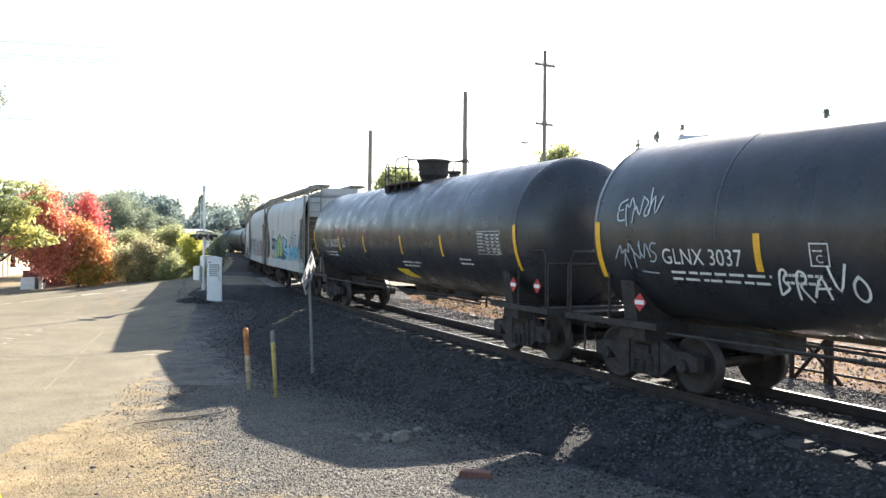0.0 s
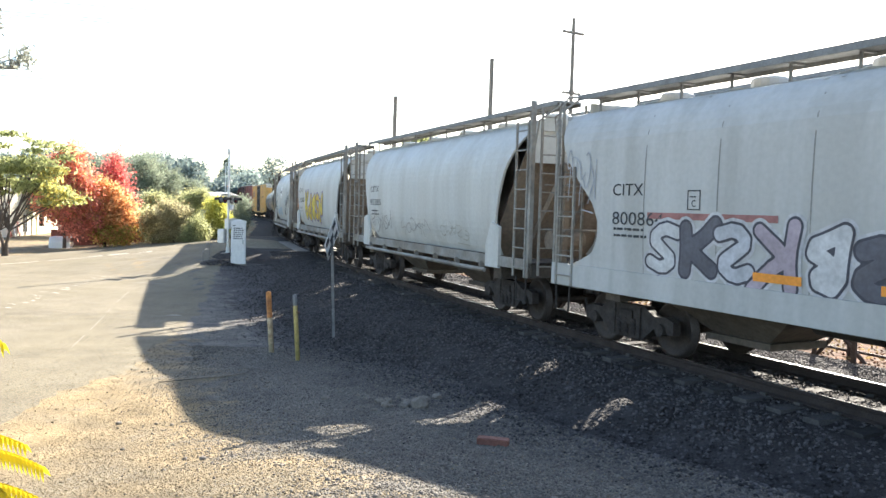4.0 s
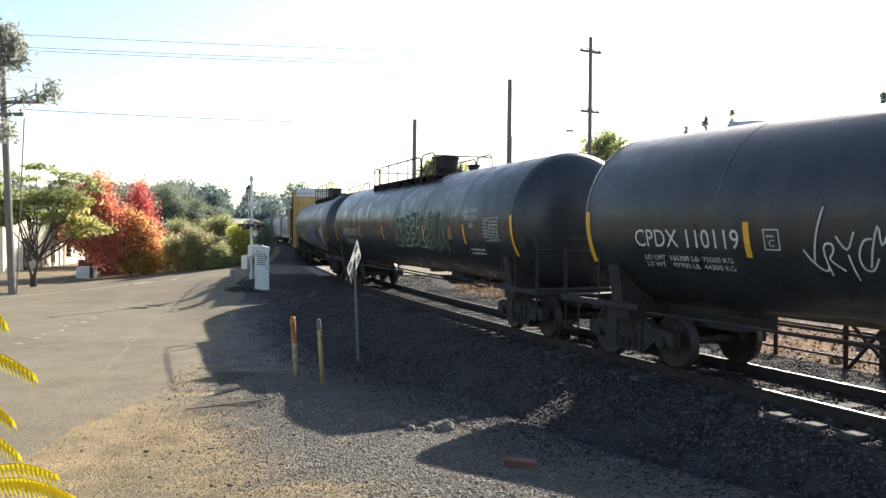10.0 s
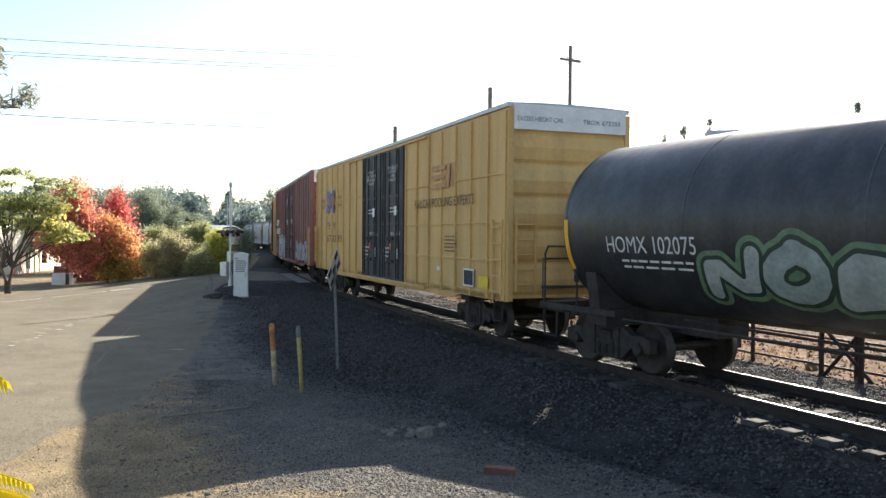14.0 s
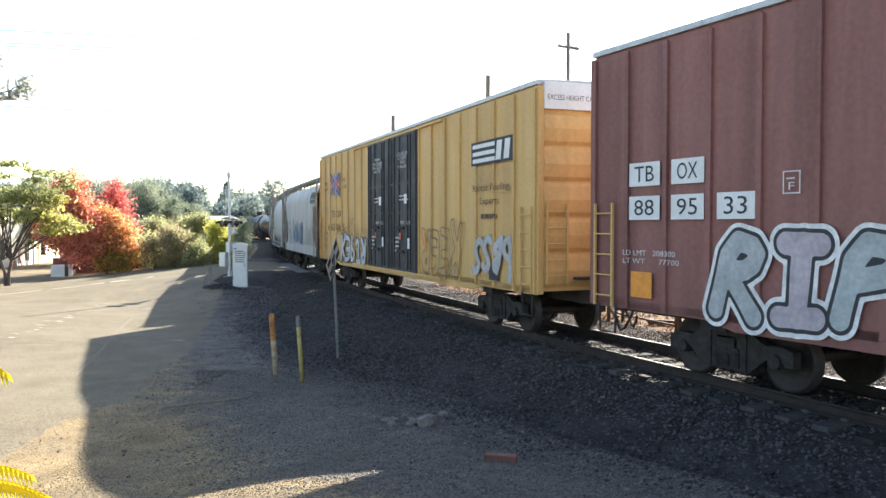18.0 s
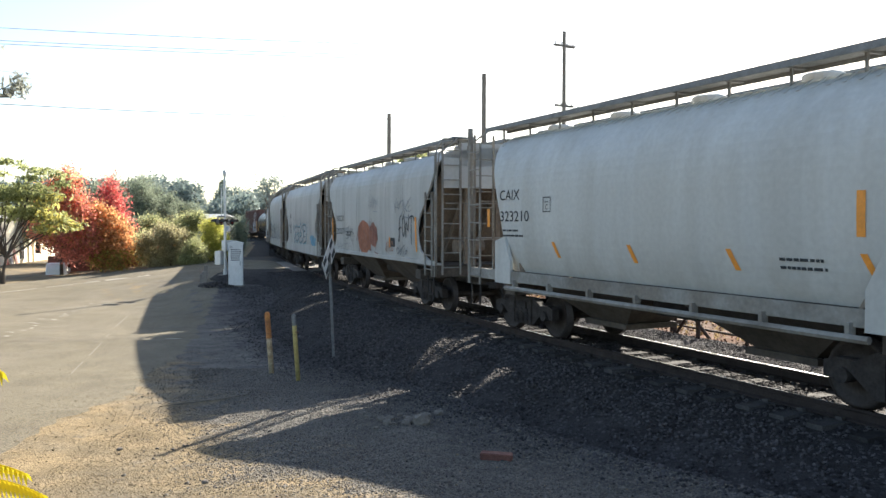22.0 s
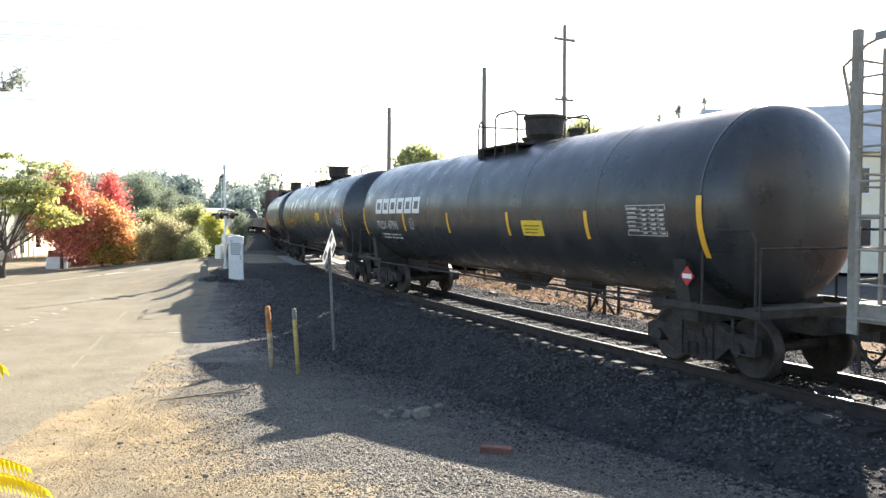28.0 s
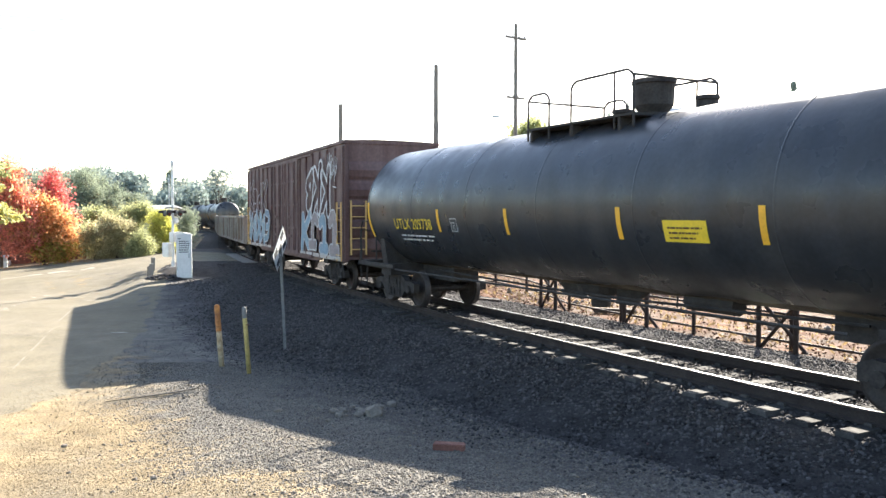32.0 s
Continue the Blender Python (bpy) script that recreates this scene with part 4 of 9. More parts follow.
    if style == "gas":
        lathe(bm, [(top - 0.15, 0.0), (top - 0.15, 0.26), (top + 0.06, 0.28), (top + 0.16, 0.36), (top + 0.22, 0.40), (top + 0.54, 0.42), (top + 0.55, 0.46), (top + 0.6, 0.46), (top + 0.62, 0.40), (top + 0.62, 0.0)], 24, "z")
    else:
        lathe(bm, [(top - 0.15, 0.0), (top - 0.15, 0.66 * dome), (top + 0.04, 0.7 * dome), (top + 0.16, 0.95 * dome), (top + 0.52, dome), (top + 0.54, 1.08 * dome), (top + 0.6, 1.08 * dome), (top + 0.63, 0.9 * dome), (top + 0.63, 0.0)], 24, "z")
    mid = mid if mid is not None else 0.16 if style == "gas" else 1.38
    part("protective_housing", bm, M_UNDER, car, smooth=False, m=pose(mid, 0, 0))
    px0, px1 = (-1.42, 6.8) if style == "gas" else (mid - 1.6, mid + 0.5)
    if rails:
        px0, px1 = rails[0][0], rails[-1][1]
    for y in (-0.75, 0.75):
        bm = box(bmesh.new(), px0, px1, y - 0.22, y + 0.22, top - 0.10, top - 0.06)
        for i in range(int((px1 - px0) / 1.3) + 1):
            xx = px0 + 0.1 + i * 1.3
            box(bm, xx - 0.03, xx + 0.03, y - 0.2, y + 0.2, top - 0.32, top - 0.1)
        part("walkway", bm, M_UNDER, car)
        spans = ((px0, px0 + 1.25, 0.72), (px0 + 1.35, 4.25, 0.76), (5.0, 6.8, 0.76)) if style == "gas" else ((mid - 1.55, mid - 1.28, 0.7), (mid - 0.66, mid + 0.42, 0.78))
        for a, b, hh in rails or spans:
            yo = y + (0.2 if y > 0 else -0.2)
            q = min(1.0, (b - a) / 0.4)
            bm = tube(bmesh.new(), [(a, yo, top - 0.3), (a, yo, top + hh - 0.25), (a + 0.06 * q, yo, top + hh - 0.17), (a + 0.16 * q, yo, top + hh - 0.12), (b - 0.16 * q, yo, top + hh - 0.12), (b - 0.06 * q, yo, top + hh - 0.17), (b, yo, top + hh - 0.25), (b, yo, top - 0.3)], 0.024)
            m_ = a + 1.2
            while m_ < b - 0.4:
                cyl(bm, (m_, yo, top - 0.3), (m_, yo, top + hh - 0.12), 0.02, seg=6)
                m_ += 1.2
            part("safety_railing", bm, M_UNDER, car)
    for a, hh in ((spans[0][0], spans[0][2]), (spans[-1][1], spans[-1][2])) if not rails else ((rails[0][0], rails[0][2]), (rails[-1][1], rails[-1][2])):
        part("cross_rail", cyl(bmesh.new(), (a, -0.95, top + hh - 0.22), (a, 0.95, top + hh - 0.22), 0.022, seg=6), M_UNDER, car)
    for xx in ((-0.75, 2.6) if style == "gas" else (mid - 1.2, mid + 0.9)):
        bm = lathe(bmesh.new(), [(top - 0.1, 0.0), (top - 0.1, 0.16), (top + 0.14, 0.16), (top + 0.16, 0.2), (top + 0.22, 0.2), (top + 0.24, 0.0)], 14, "z")
        part("valve_cover", bm, M_UNDER, car, m=pose(xx + 0.15, 0.2, 0))
    for sgn in (1,):
        bm = bmesh.new()
        xx = 0.1 if style == "gas" else mid - 0.8
        for dx in (-0.22, 0.22):
            tube(bm, [(xx + dx, sgn * 0.9, top - 0.12), (xx + dx, sgn * (R * 0.8), top - 0.45), (xx + dx, sgn * (R + 0.09), zc + 0.3), (xx + dx, sgn * (R + 0.1), 1.0), (xx + dx, sgn * (R + 0.06), 0.55)], 0.02)
        for i in range(9):
            z = 0.62 + i * 0.3
            cyl(bm, (xx - 0.22, sgn * (R + 0.1), z), (xx + 0.22, sgn * (R + 0.1), z), 0.016, seg=6)
        part("side_ladder", bm, M_UNDER, car)
    bm = bmesh.new()
    if style != "gas":
        lathe(bm, [(zc - R + 0.05, 0.0), (zc - R + 0.05, 0.5), (zc - R - 0.12, 0.42), (zc - R - 0.2, 0.2), (zc - R - 0.4, 0.18), (zc - R - 0.42, 0.0)], 16, "z")
        for sx in (-1, 1):
            prism(bm, [(sx * 0.5, 1.15), (sx * 1.6, 1.2), (sx * 0.9, 0.72), (sx * 0.5, 0.72)], -0.05, 0.05, "y")
    else:
        box(bm, -0.2, 0.2, -0.2, 0.2, 0.95, 1.2)
    part("bottom_outlet", bm, M_UNDER, car)
    bm = tube(bmesh.new(), [(-body + 2, -0.5, 0.98), (-1, -0.5, 0.9), (1, -0.5, 0.9), (body - 2, -0.5, 0.98)], 0.025)
    cyl(bm, (2.6, -0.3, 1.0), (3.6, -0.3, 1.0), 0.16, seg=12)
    box(bm, 2.9, 3.3, -0.35, 0.3, 0.95, 1.2)
    part("brake_gear", bm, M_UNDER, car)
    for xs in stripes:
        patch(car, xs - 0.055, 1.98, 0.11, 0.52, fn, M_STRIPE, "reflective_stripe", 1, 6)
    for sx in (1, -1):
        patch(car, sx * (body - 0.02) - 0.06, 1.75, 0.12, 0.95, fn, M_STRIPE, "reflective_stripe", 1, 8)
    for args in texts:
        letters(car, *args[:5], fn, args[5] if len(args) > 5 else M_MARK)
    if marks:
        marks(car, fn)
    return car


# ----- covered hoppers -----
def hopper_car(label, length, style, paint=None, texts=(), marks=None, zt=4.28, sill=1.0):
    paint = paint or M_GREY
    L2 = length / 2
    W = 1.5
    car = thing("covered_hopper_car", label, "hopper car", group="cars of the freight train")
    zs = 1.36
    ze = 4.08

    def wall(z):
        """Half width of the side at height z: bulged on the round-sided cars."""
        if style == "a":
            return W - 0.05 * abs((z - 2.7) / 1.3) ** 2 - (0.0 if z < 3.55 else 0.17 * ((z - 3.55) / 0.53) ** 2)
        u = (z - 2.72) / 1.36
        return W - (0.40 * u ** 3 if u > 0 else 0.24 * abs(u) ** 3)

    def fn(x, z, d=0.010):
        return (x, -(wall(z) + d), z)

    # outline of the body's side: the ends are cut away below
    if style == "a":
        cut = [(L2 - 0.04, ze + 0.02), (L2 - 0.16, 3.75), (L2 - 0.34, 3.4), (L2 - 0.75, 2.95), (L2 - 1.2, 2.55), (L2 - 1.38, 2.2), (L2 - 1.34, 1.85), (L2 - 1.15, 1.6), (L2 - 0.7, 1.45), (L2 - 0.45, zs)]
    else:
        cut = [(L2 - 0.75, ze + 0.02), (L2 - 1.0, 3.7), (L2 - 1.28, 3.2), (L2 - 1.5, 2.6), (L2 - 1.66, 2.0), (L2 - 1.7, zs)]
    rows = np.linspace(zs, ze, 20)
    cz, cx = [p[1] for p in cut][::-1], [p[0] for p in cut][::-1]
    for sy in (-1, 1):
        bm = bmesh.new()
        prev = None
        for z in rows:
            e = float(np.interp(z, cz, cx))
            row = [bm.verts.new((e * u, sy * wall(z), z)) for u in np.linspace(-1, 1, 13)]
            if prev:
                for i in range(12):
                    bm.faces.new((prev[i], prev[i + 1], row[i + 1], row[i]))
            prev = row
        r = bmesh.ops.extrude_face_region(bm, geom=bm.faces[:])
        for v in r["geom"]:
            if isinstance(v, bmesh.types.BMVert):
                v.co.y -= sy * 0.05
        bmesh.ops.recalc_face_normals(bm, faces=bm.faces)
        part("side_sheet", bm, paint, car)
        # welded seams
        n = 6 if style == "a" else 0
        for k in range(1, n):
            bm = bmesh.new()
            x = -L2 + 1.0 + (2 * L2 - 2.0) * k / n
            z0 = zs
            pr = None
            for z in np.linspace(zs, ze - 0.1, 10):
                if abs(x) > float(np.interp(z, cz, cx)) - 0.05:
                    pr = None
                    continue
                q = [bm.verts.new((x - 0.011, sy * (wall(z) + 0.004), z)), bm.verts.new((x + 0.011, sy * (wall(z) + 0.004), z))]
                if pr:
                    bm.faces.new((pr[0], pr[1], q[1], q[0]))
                pr = q
            part("side_seam", bm, M_WELD, car)
        # side sill
        bm = bmesh.new()
        y = sy * (W - 0.04)
        if style == "a":
            box(bm, -L2, L2, min(y, y + sy * 0.05), max(y, y + sy * 0.05), sill, 1.4)
            box(bm, -L2, L2, min(y - sy * 0.2, y), max(y - sy * 0.2, y), sill, sill + 0.05)
        else:
            box(bm, -L2, L2, min(y, y + sy * 0.05), max(y, y + sy * 0.05), 1.15, 1.37)
            tube(bm, [(-L2 + 1.9, y + sy * 0.12, 1.02), (L2 - 1.9, y + sy * 0.12, 1.02)], 0.05)
            for x in np.linspace(-L2 + 2.2, L2 - 2.2, 7):
                box(bm, x - 0.03, x + 0.03, min(y, y + sy * 0.12), max(y, y + sy * 0.12), 1.0, 1.2)
        part("side_sill", bm, paint if style == "a" else M_ENDGREY, car)
        for sx in (1, -1):
            if style != "a":
                bm = prism(bmesh.new(), [(sx * (L2 - 2.0), 1.1), (sx * (L2 - 1.35), 1.1), (sx * (L2 - 1.35), 2.0), (sx * (L2 - 1.75), 2.1), (sx * (L2 - 2.0), 1.6)], y, y + sy * 0.07, "y")
                part("shear_plate", bm, paint, car)
    # roof
    bm = bmesh.new()
    we = wall(ze)
    rp = [(-we, ze), (-we + 0.12, ze + 0.12), (-0.75, zt + 0.02), (0, zt + 0.1), (0.75, zt + 0.02), (we - 0.12, ze + 0.12), (we, ze)]
    rl = L2 if style == "a" else L2 - 0.75
    prism(bm, rp, -rl, rl, "x")
    part("roof", bm, paint, car)
    bm = bmesh.new()
    for x in np.linspace(-rl + 0.1, rl - 0.1, 46):
        if style != "a" or int(x * 3.1) % 6 == 0:
            prism(bm, [(-we + 0.06, ze + 0.09), (-0.75, zt + 0.06), (0, zt + 0.13), (0.75, zt + 0.06), (we - 0.06, ze + 0.09), (0, zt)], x - 0.03, x + 0.03, "x")
    part("roof_rib", bm, paint, car)
    # running boards and hatches
    zr = zt + 0.30
    for y in (-0.72, 0.72):
        bm = bmesh.new()
        box(bm, -L2 - 0.05, L2 + 0.05, y - 0.3, y + 0.3, zr, zr + 0.04)
        for yy in (y - 0.3, y + 0.27):
            box(bm, -L2 - 0.05, L2 + 0.05, yy, yy + 0.03, zr - 0.06, zr)
        for x in np.linspace(-L2 + 0.3, L2 - 0.3, 11):
            box(bm, x - 0.018, x + 0.018, y - 0.02, y + 0.02, zt - 0.05, zr)
            box(bm, x - 0.03, x + 0.03, y - 0.28, y + 0.28, zr - 0.03, zr)
        part("running_board", bm, M_WALKWAY, car)
    bm = bmesh.new()
    for x in np.linspace(-L2 + 1.6, L2 - 1.6, 5):
        lathe_z = [(zt + 0.02, 0.0), (zt + 0.02, 0.3), (zt + 0.24, 0.3), (zt + 0.27, 0.27), (zt + 0.30, 0.0)]
        sub = lathe(bmesh.new(), lathe_z, 14, "z")
        me = mesh_of(sub)
        link("hatch", me, paint, car, m=pose(x, 0, 0))
    bm.free()
    for sx in (1, -1):
        k = pose(0, 0, 0, 0, 0, 0 if sx > 0 else 180)
        # slope sheet and end frame
        bm = bmesh.new()
        xin = L2 - 2.2 if style == "a" else L2 - 2.2
        xt = L2 - 0.12 if style == "a" else L2 - 0.85
        tv = [bm.verts.new(p) for p in ((xt, -we + 0.07, ze - 0.1), (xt, we - 0.07, ze - 0.1), (xin, W - 0.12, 1.25), (xin, -W + 0.12, 1.25))]
        bm.faces.new(tv)
        r = bmesh.ops.extrude_face_region(bm, geom=bm.faces[:])
        for v in r["geom"]:
            if isinstance(v, bmesh.types.BMVert):
                v.co.x -= 0.06
        bmesh.ops.recalc_face_normals(bm, faces=bm.faces)
        part("slope_sheet", bm, M_GREYDK, car, "grimy brown-grey slope sheet", m=k)
        bm = bmesh.new()
        if style == "a":
            box(bm, L2 - 0.06, L2, -we + 0.02, we - 0.02, 3.3, ze + 0.1)
            box(bm, L2 - 0.06, L2, -0.75, 0.75, zt - 0.4, zt + 0.2)
        else:
            box(bm, L2 - 0.95, L2 - 0.85, -we + 0.02, we - 0.02, 3.4, ze + 0.05)
        part("end_sheet", bm, paint, car, m=k)
        part("end_beam", newbox(L2 - 0.12, L2, -W, W, 1.0, 1.3), M_BAY, car, m=k)
        part("draft_sill", newbox(L2 - 3.0, L2 + 0.1, -0.32, 0.32, 0.78, 1.1), M_BAY, car, m=k)
        part("bolster", newbox(L2 - 1.9, L2 - 1.5, -1.35, 1.35, 0.85, 1.1), M_BAY, car, m=k)
        part("end_platform", newbox(L2 - 1.5, L2, -W + 0.05, W - 0.05, 1.24, 1.3), M_BAY, car, m=k)
        for y in (-0.45, 0.45):
            part("end_post", prism(bmesh.new(), [(L2 - 0.5, 1.3), (L2 - 0.36, 1.3), (L2 - 0.30, 3.4), (L2 - 0.44, 3.4)], y - 0.06, y + 0.06, "y"), M_GREYDK, car, m=k)
            part("end_brace", prism(bmesh.new(), [(L2 - 2.2, 1.3), (L2 - 2.0, 1.3), (L2 - 0.4, 3.2), (L2 - 0.6, 3.2)], y - 0.05, y + 0.05, "y"), M_GREYDK, car, m=k)
        for y in (-W + 0.03, W - 0.03):
            bm = bmesh.new()
            pw = 0.032 if style == "a" else 0.045
            box(bm, L2 - 2 * pw, L2, y - pw, y + pw, 1.0, 4.12 if style == "a" else zr)
            if style == "a":
                tube(bm, [(L2 - pw, y, 4.1), (L2 - pw, y * 0.97, zt + 0.06), (L2 - pw, y * 0.86, zr - 0.02), (L2 - pw, y * 0.5, zr)], 0.022, 6)
            part("corner_post", bm, M_ENDGREY, car, m=k)
            ladder("corner_ladder", 0.5, 1.0, 4.2 if style != "a" else 3.2, 8 if style != "a" else 6, M_ENDGREY, car, m=k @ pose(L2 - 0.42 if style == "a" else L2 - 0.38, y - 0.05 if y < 0 else y + 0.05, 0, 0, 0, 0 if y < 0 else 180))
            ladder("end_ladder", 0.5, 1.05, 4.45, 9, M_ENDGREY, car, m=k @ pose(L2 + 0.05, y * 0.72, 0, 0, 0, 90))
            link("sill_step", shared("stirrup", stirrup_bm), M_ENDGREY, car, m=k @ pose(L2 - 0.35, y, 0.5))
        bm = bmesh.new()
        for y in (-0.9, 0.9):
            tube(bm, [(L2 + 0.02, y, zr), (L2 + 0.16, y * 1.1, zr - 0.08), (L2 + 0.16, y * 1.6, zr - 0.4), (L2 + 0.02, y * 1.62, 3.6)], 0.02)
        cyl(bm, (L2 + 0.03, -1.2, 2.0), (L2 + 0.03, 1.2, 2.0), 0.018, seg=6)
        cyl(bm, (L2 + 0.03, -1.2, 2.9), (L2 + 0.03, 1.2, 2.9), 0.018, seg=6)
        part("end_grab_iron", bm, M_ENDGREY, car, m=k)
        truck(car, sx * (L2 - 1.75))
    ends(car, L2, M_UNDER)
    # two discharge bays
    for bx in (-length * 0.17, length * 0.17):
        bm = bmesh.new()
        a = [(bx - 1.85, -1.3, 1.3), (bx + 1.85, -1.3, 1.3), (bx + 1.85, 1.3, 1.3), (bx - 1.85, 1.3, 1.3)]
        b = [(bx - 0.55, -0.5, 0.5), (bx + 0.55, -0.5, 0.5), (bx + 0.55, 0.5, 0.5), (bx - 0.55, 0.5, 0.5)]
        va, vb = [bm.verts.new(p) for p in a], [bm.verts.new(p) for p in b]
        for i in range(4):
            bm.faces.new((va[i], va[(i + 1) % 4], vb[(i + 1) % 4], vb[i]))
        bm.faces.new(va)
        bm.faces.new(vb[::-1])
        bmesh.ops.recalc_face_normals(bm, faces=bm.faces)
        box(bm, bx - 0.65, bx + 0.65, -0.6, 0.6, 0.40, 0.5)
        part("discharge_bay", bm, M_BAY, car, "dusty brown discharge hopper")
    bm = box(bmesh.new(), -L2 + 1.5, L2 - 1.5, -0.3, 0.3, 0.85, 1.15)
    cyl(bm, (-0.5, -0.6, 0.95), (0.5, -0.6, 0.95), 0.18, seg=12)
    part("centre_sill", bm, M_UNDER, car)
    for sx in (1, -1):
        bm = tube(bmesh.new(), [(sx * (L2 - 0.95), -0.95, 1.35), (sx * (L2 - 0.9), -0.95, 1.7)], 0.03)
        cyl(bm, (sx * (L2 - 0.6), -0.7, 1.75), (sx * (L2 - 0.6), 0.1, 1.75), 0.2, seg=14)
        part("air_reservoir", bm, M_GREYDK, car)
    for args in texts:
        letters(car, *args[:5], fn, args[5] if len(args) > 5 else M_DARKMARK)
    if marks:
        marks(car, fn)
    return car


# ----- boxcars -----
def box_car(label, length, paint, style, doors, texts=(), marks=None, zt=5.19, zb=0.86, posts=7, end_white=True):
    L2 = length / 2
    W = 1.5
    car = thing("boxcar", label, "boxcar", group="cars of the freight train")

    def fn(x, z, d=0.012):
        return (x, -(W + d), z)

    bm = bmesh.new()
    box(bm, -L2, L2, -W + 0.04, W - 0.04, 1.05, zt - 0.12)
    part("body", bm, paint, car)
    bm = prism(bmesh.new(), [(-W - 0.02, zt - 0.12), (-W - 0.02, zt - 0.03), (-0.8, zt), (0, zt + 0.01), (0.8, zt), (W + 0.02, zt - 0.03), (W + 0.02, zt - 0.12)], -L2 - 0.03, L2 + 0.03, "x")
    part("roof", bm, M_GALV if style != "old" else paint, car)
    d0, d1 = doors
    sections = ((-L2, d0), (d1, L2))
    for sy in (-1, 1):
        y0, y1 = (-W, -W + 0.05) if sy < 0 else (W - 0.05, W)
        for a, b in sections:
            n = max(3, round((b - a) / 0.92))
            st = (b - a) / n
            for i in range(n):
                bm = box(bmesh.new(), a + i * st + 0.012, a + (i + 1) * st - 0.012, y0, y1, 1.0, zt - 0.16)
                part("side_panel", bm, paint, car)
            for i in range(n + 1):
                x = min(max(a + i * st, -L2 + 0.05), L2 - 0.05)
                bm = box(bmesh.new(), x - 0.045, x + 0.045, min(y0, y0 + sy * 0.05) if sy < 0 else y1, y0 if sy < 0 else y1 + 0.05, 1.0, zt - 0.2)
                part("side_post", bm, paint, car)
            if style == "ribbed":
                for z in (1.85, 2.7, 3.75):
                    bm = box(bmesh.new(), a + 0.05, b - 0.1, min(sy * (W - 0.01), sy * (W + 0.035)), max(sy * (W - 0.01), sy * (W + 0.035)), z - 0.02, z + 0.02)
                    part("side_rib", bm, paint, car)
        bm = bmesh.new()
        prism(bm, [(-L2, 0.98), (-L2 + 2.6, 0.98), (-L2 + 3.2, zb), (L2 - 3.2, zb), (L2 - 2.6, 0.98), (L2, 0.98), (L2, 1.12), (-L2, 1.12)], min(y0, y1), max(y0, y1), "y")
        part("side_sill", bm, paint, car)
        part("door_track", newbox(d0 - 1.8, d1 + 1.8, min(sy * W, sy * (W + 0.1)), max(sy * W, sy * (W + 0.1)), 0.96, 1.03), paint, car)
        part("door_track", newbox(d0 - 1.8, d1 + 1.8, min(sy * W, sy * (W + 0.08)), max(sy * W, sy * (W + 0.08)), zt - 0.24, zt - 0.18), paint, car)
        nd = 2 if style != "old" else 2
        dw = (d1 - d0) / nd
        dm = M_DOOR if style != "old" else M_BROWN
        for i in range(nd):
            bm = box(bmesh.new(), d0 + i * dw + 0.02, d0 + (i + 1) * dw - 0.02, min(sy * (W + 0.005), sy * (W + 0.05)), max(sy * (W + 0.005), sy * (W + 0.05)), 1.04, zt - 0.2)
            dr = part("sliding_door", bm, dm, car, "black plug door" if style != "old" else "ribbed brown sliding door")
            for z in (1.06, 1.9, 2.75, 3.6, zt - 0.28):
                part("door_rib", newbox(d0 + i * dw + 0.06, d0 + (i + 1) * dw - 0.06, min(sy * (W + 0.05), sy * (W + 0.08)), max(sy * (W + 0.05), sy * (W + 0.08)), z - 0.03, z + 0.03), dm, dr)
            for u in (0.06, 0.35, 0.65, 0.94):
                x = d0 + (i + u) * dw
                part("door_post", newbox(x - 0.03, x + 0.03, min(sy * (W + 0.05), sy * (W + 0.085)), max(sy * (W + 0.05), sy * (W + 0.085)), 1.06, zt - 0.24), dm, dr)
            hw = M_UNDER if style != "old" else M_BROWN
            for u in (0.22, 0.8):
                x = d0 + (i + u) * dw
                part("lock_rod", cyl(bmesh.new(), (x, sy * (W + 0.1), 1.1), (x, sy * (W + 0.1), zt - 0.3), 0.022, seg=6), hw, dr)
            for z in (1.6, 2.3):
                part("lock_handle", newbox(d0 + (i + 0.3) * dw, d0 + (i + 0.55) * dw, min(sy * (W + 0.085), sy * (W + 0.11)), max(sy * (W + 0.085), sy * (W + 0.11)), z - 0.05, z + 0.05), hw, dr)
    for sx in (1, -1):
        k = pose(0, 0, 0, 0, 0, 0 if sx > 0 else 180)
        zz = np.linspace(1.1, zt - 0.62, 6)
        for a, b in zip(zz, zz[1:]):
            part("end_panel", prism(bmesh.new(), [(L2, a + 0.02), (L2 + 0.05, a + 0.1), (L2 + 0.09, (a + b) / 2), (L2 + 0.05, b - 0.1), (L2, b - 0.02)], -W + 0.12, W - 0.12, "y"), paint, car, m=k)
        for y in (-W + 0.05, W - 0.05):
            part("corner_post", newbox(L2, L2 + 0.08, y - 0.06, y + 0.06, 1.0, zt - 0.16), paint, car, m=k)
        if end_white:
            bm = box(bmesh.new(), L2 + 0.002, L2 + 0.10, -W + 0.11, W - 0.11, zt - 0.6, zt - 0.06)
            part("end_band", bm, M_WHITE, car, "white band across the top of the end", m=k)
        part("crossover_step", newbox(L2, L2 + 0.35, -0.7, 0.9, 1.28, 1.33), M_UNDER, car, m=k)
        part("end_sill", newbox(L2 - 3.2, L2 + 0.35, -0.32, 0.32, 0.76, 1.05), M_UNDER, car, m=k)
        part("bolster", newbox(L2 - 2.9, L2 - 2.4, -1.35, 1.35, 0.82, 1.05), M_UNDER, car, m=k)
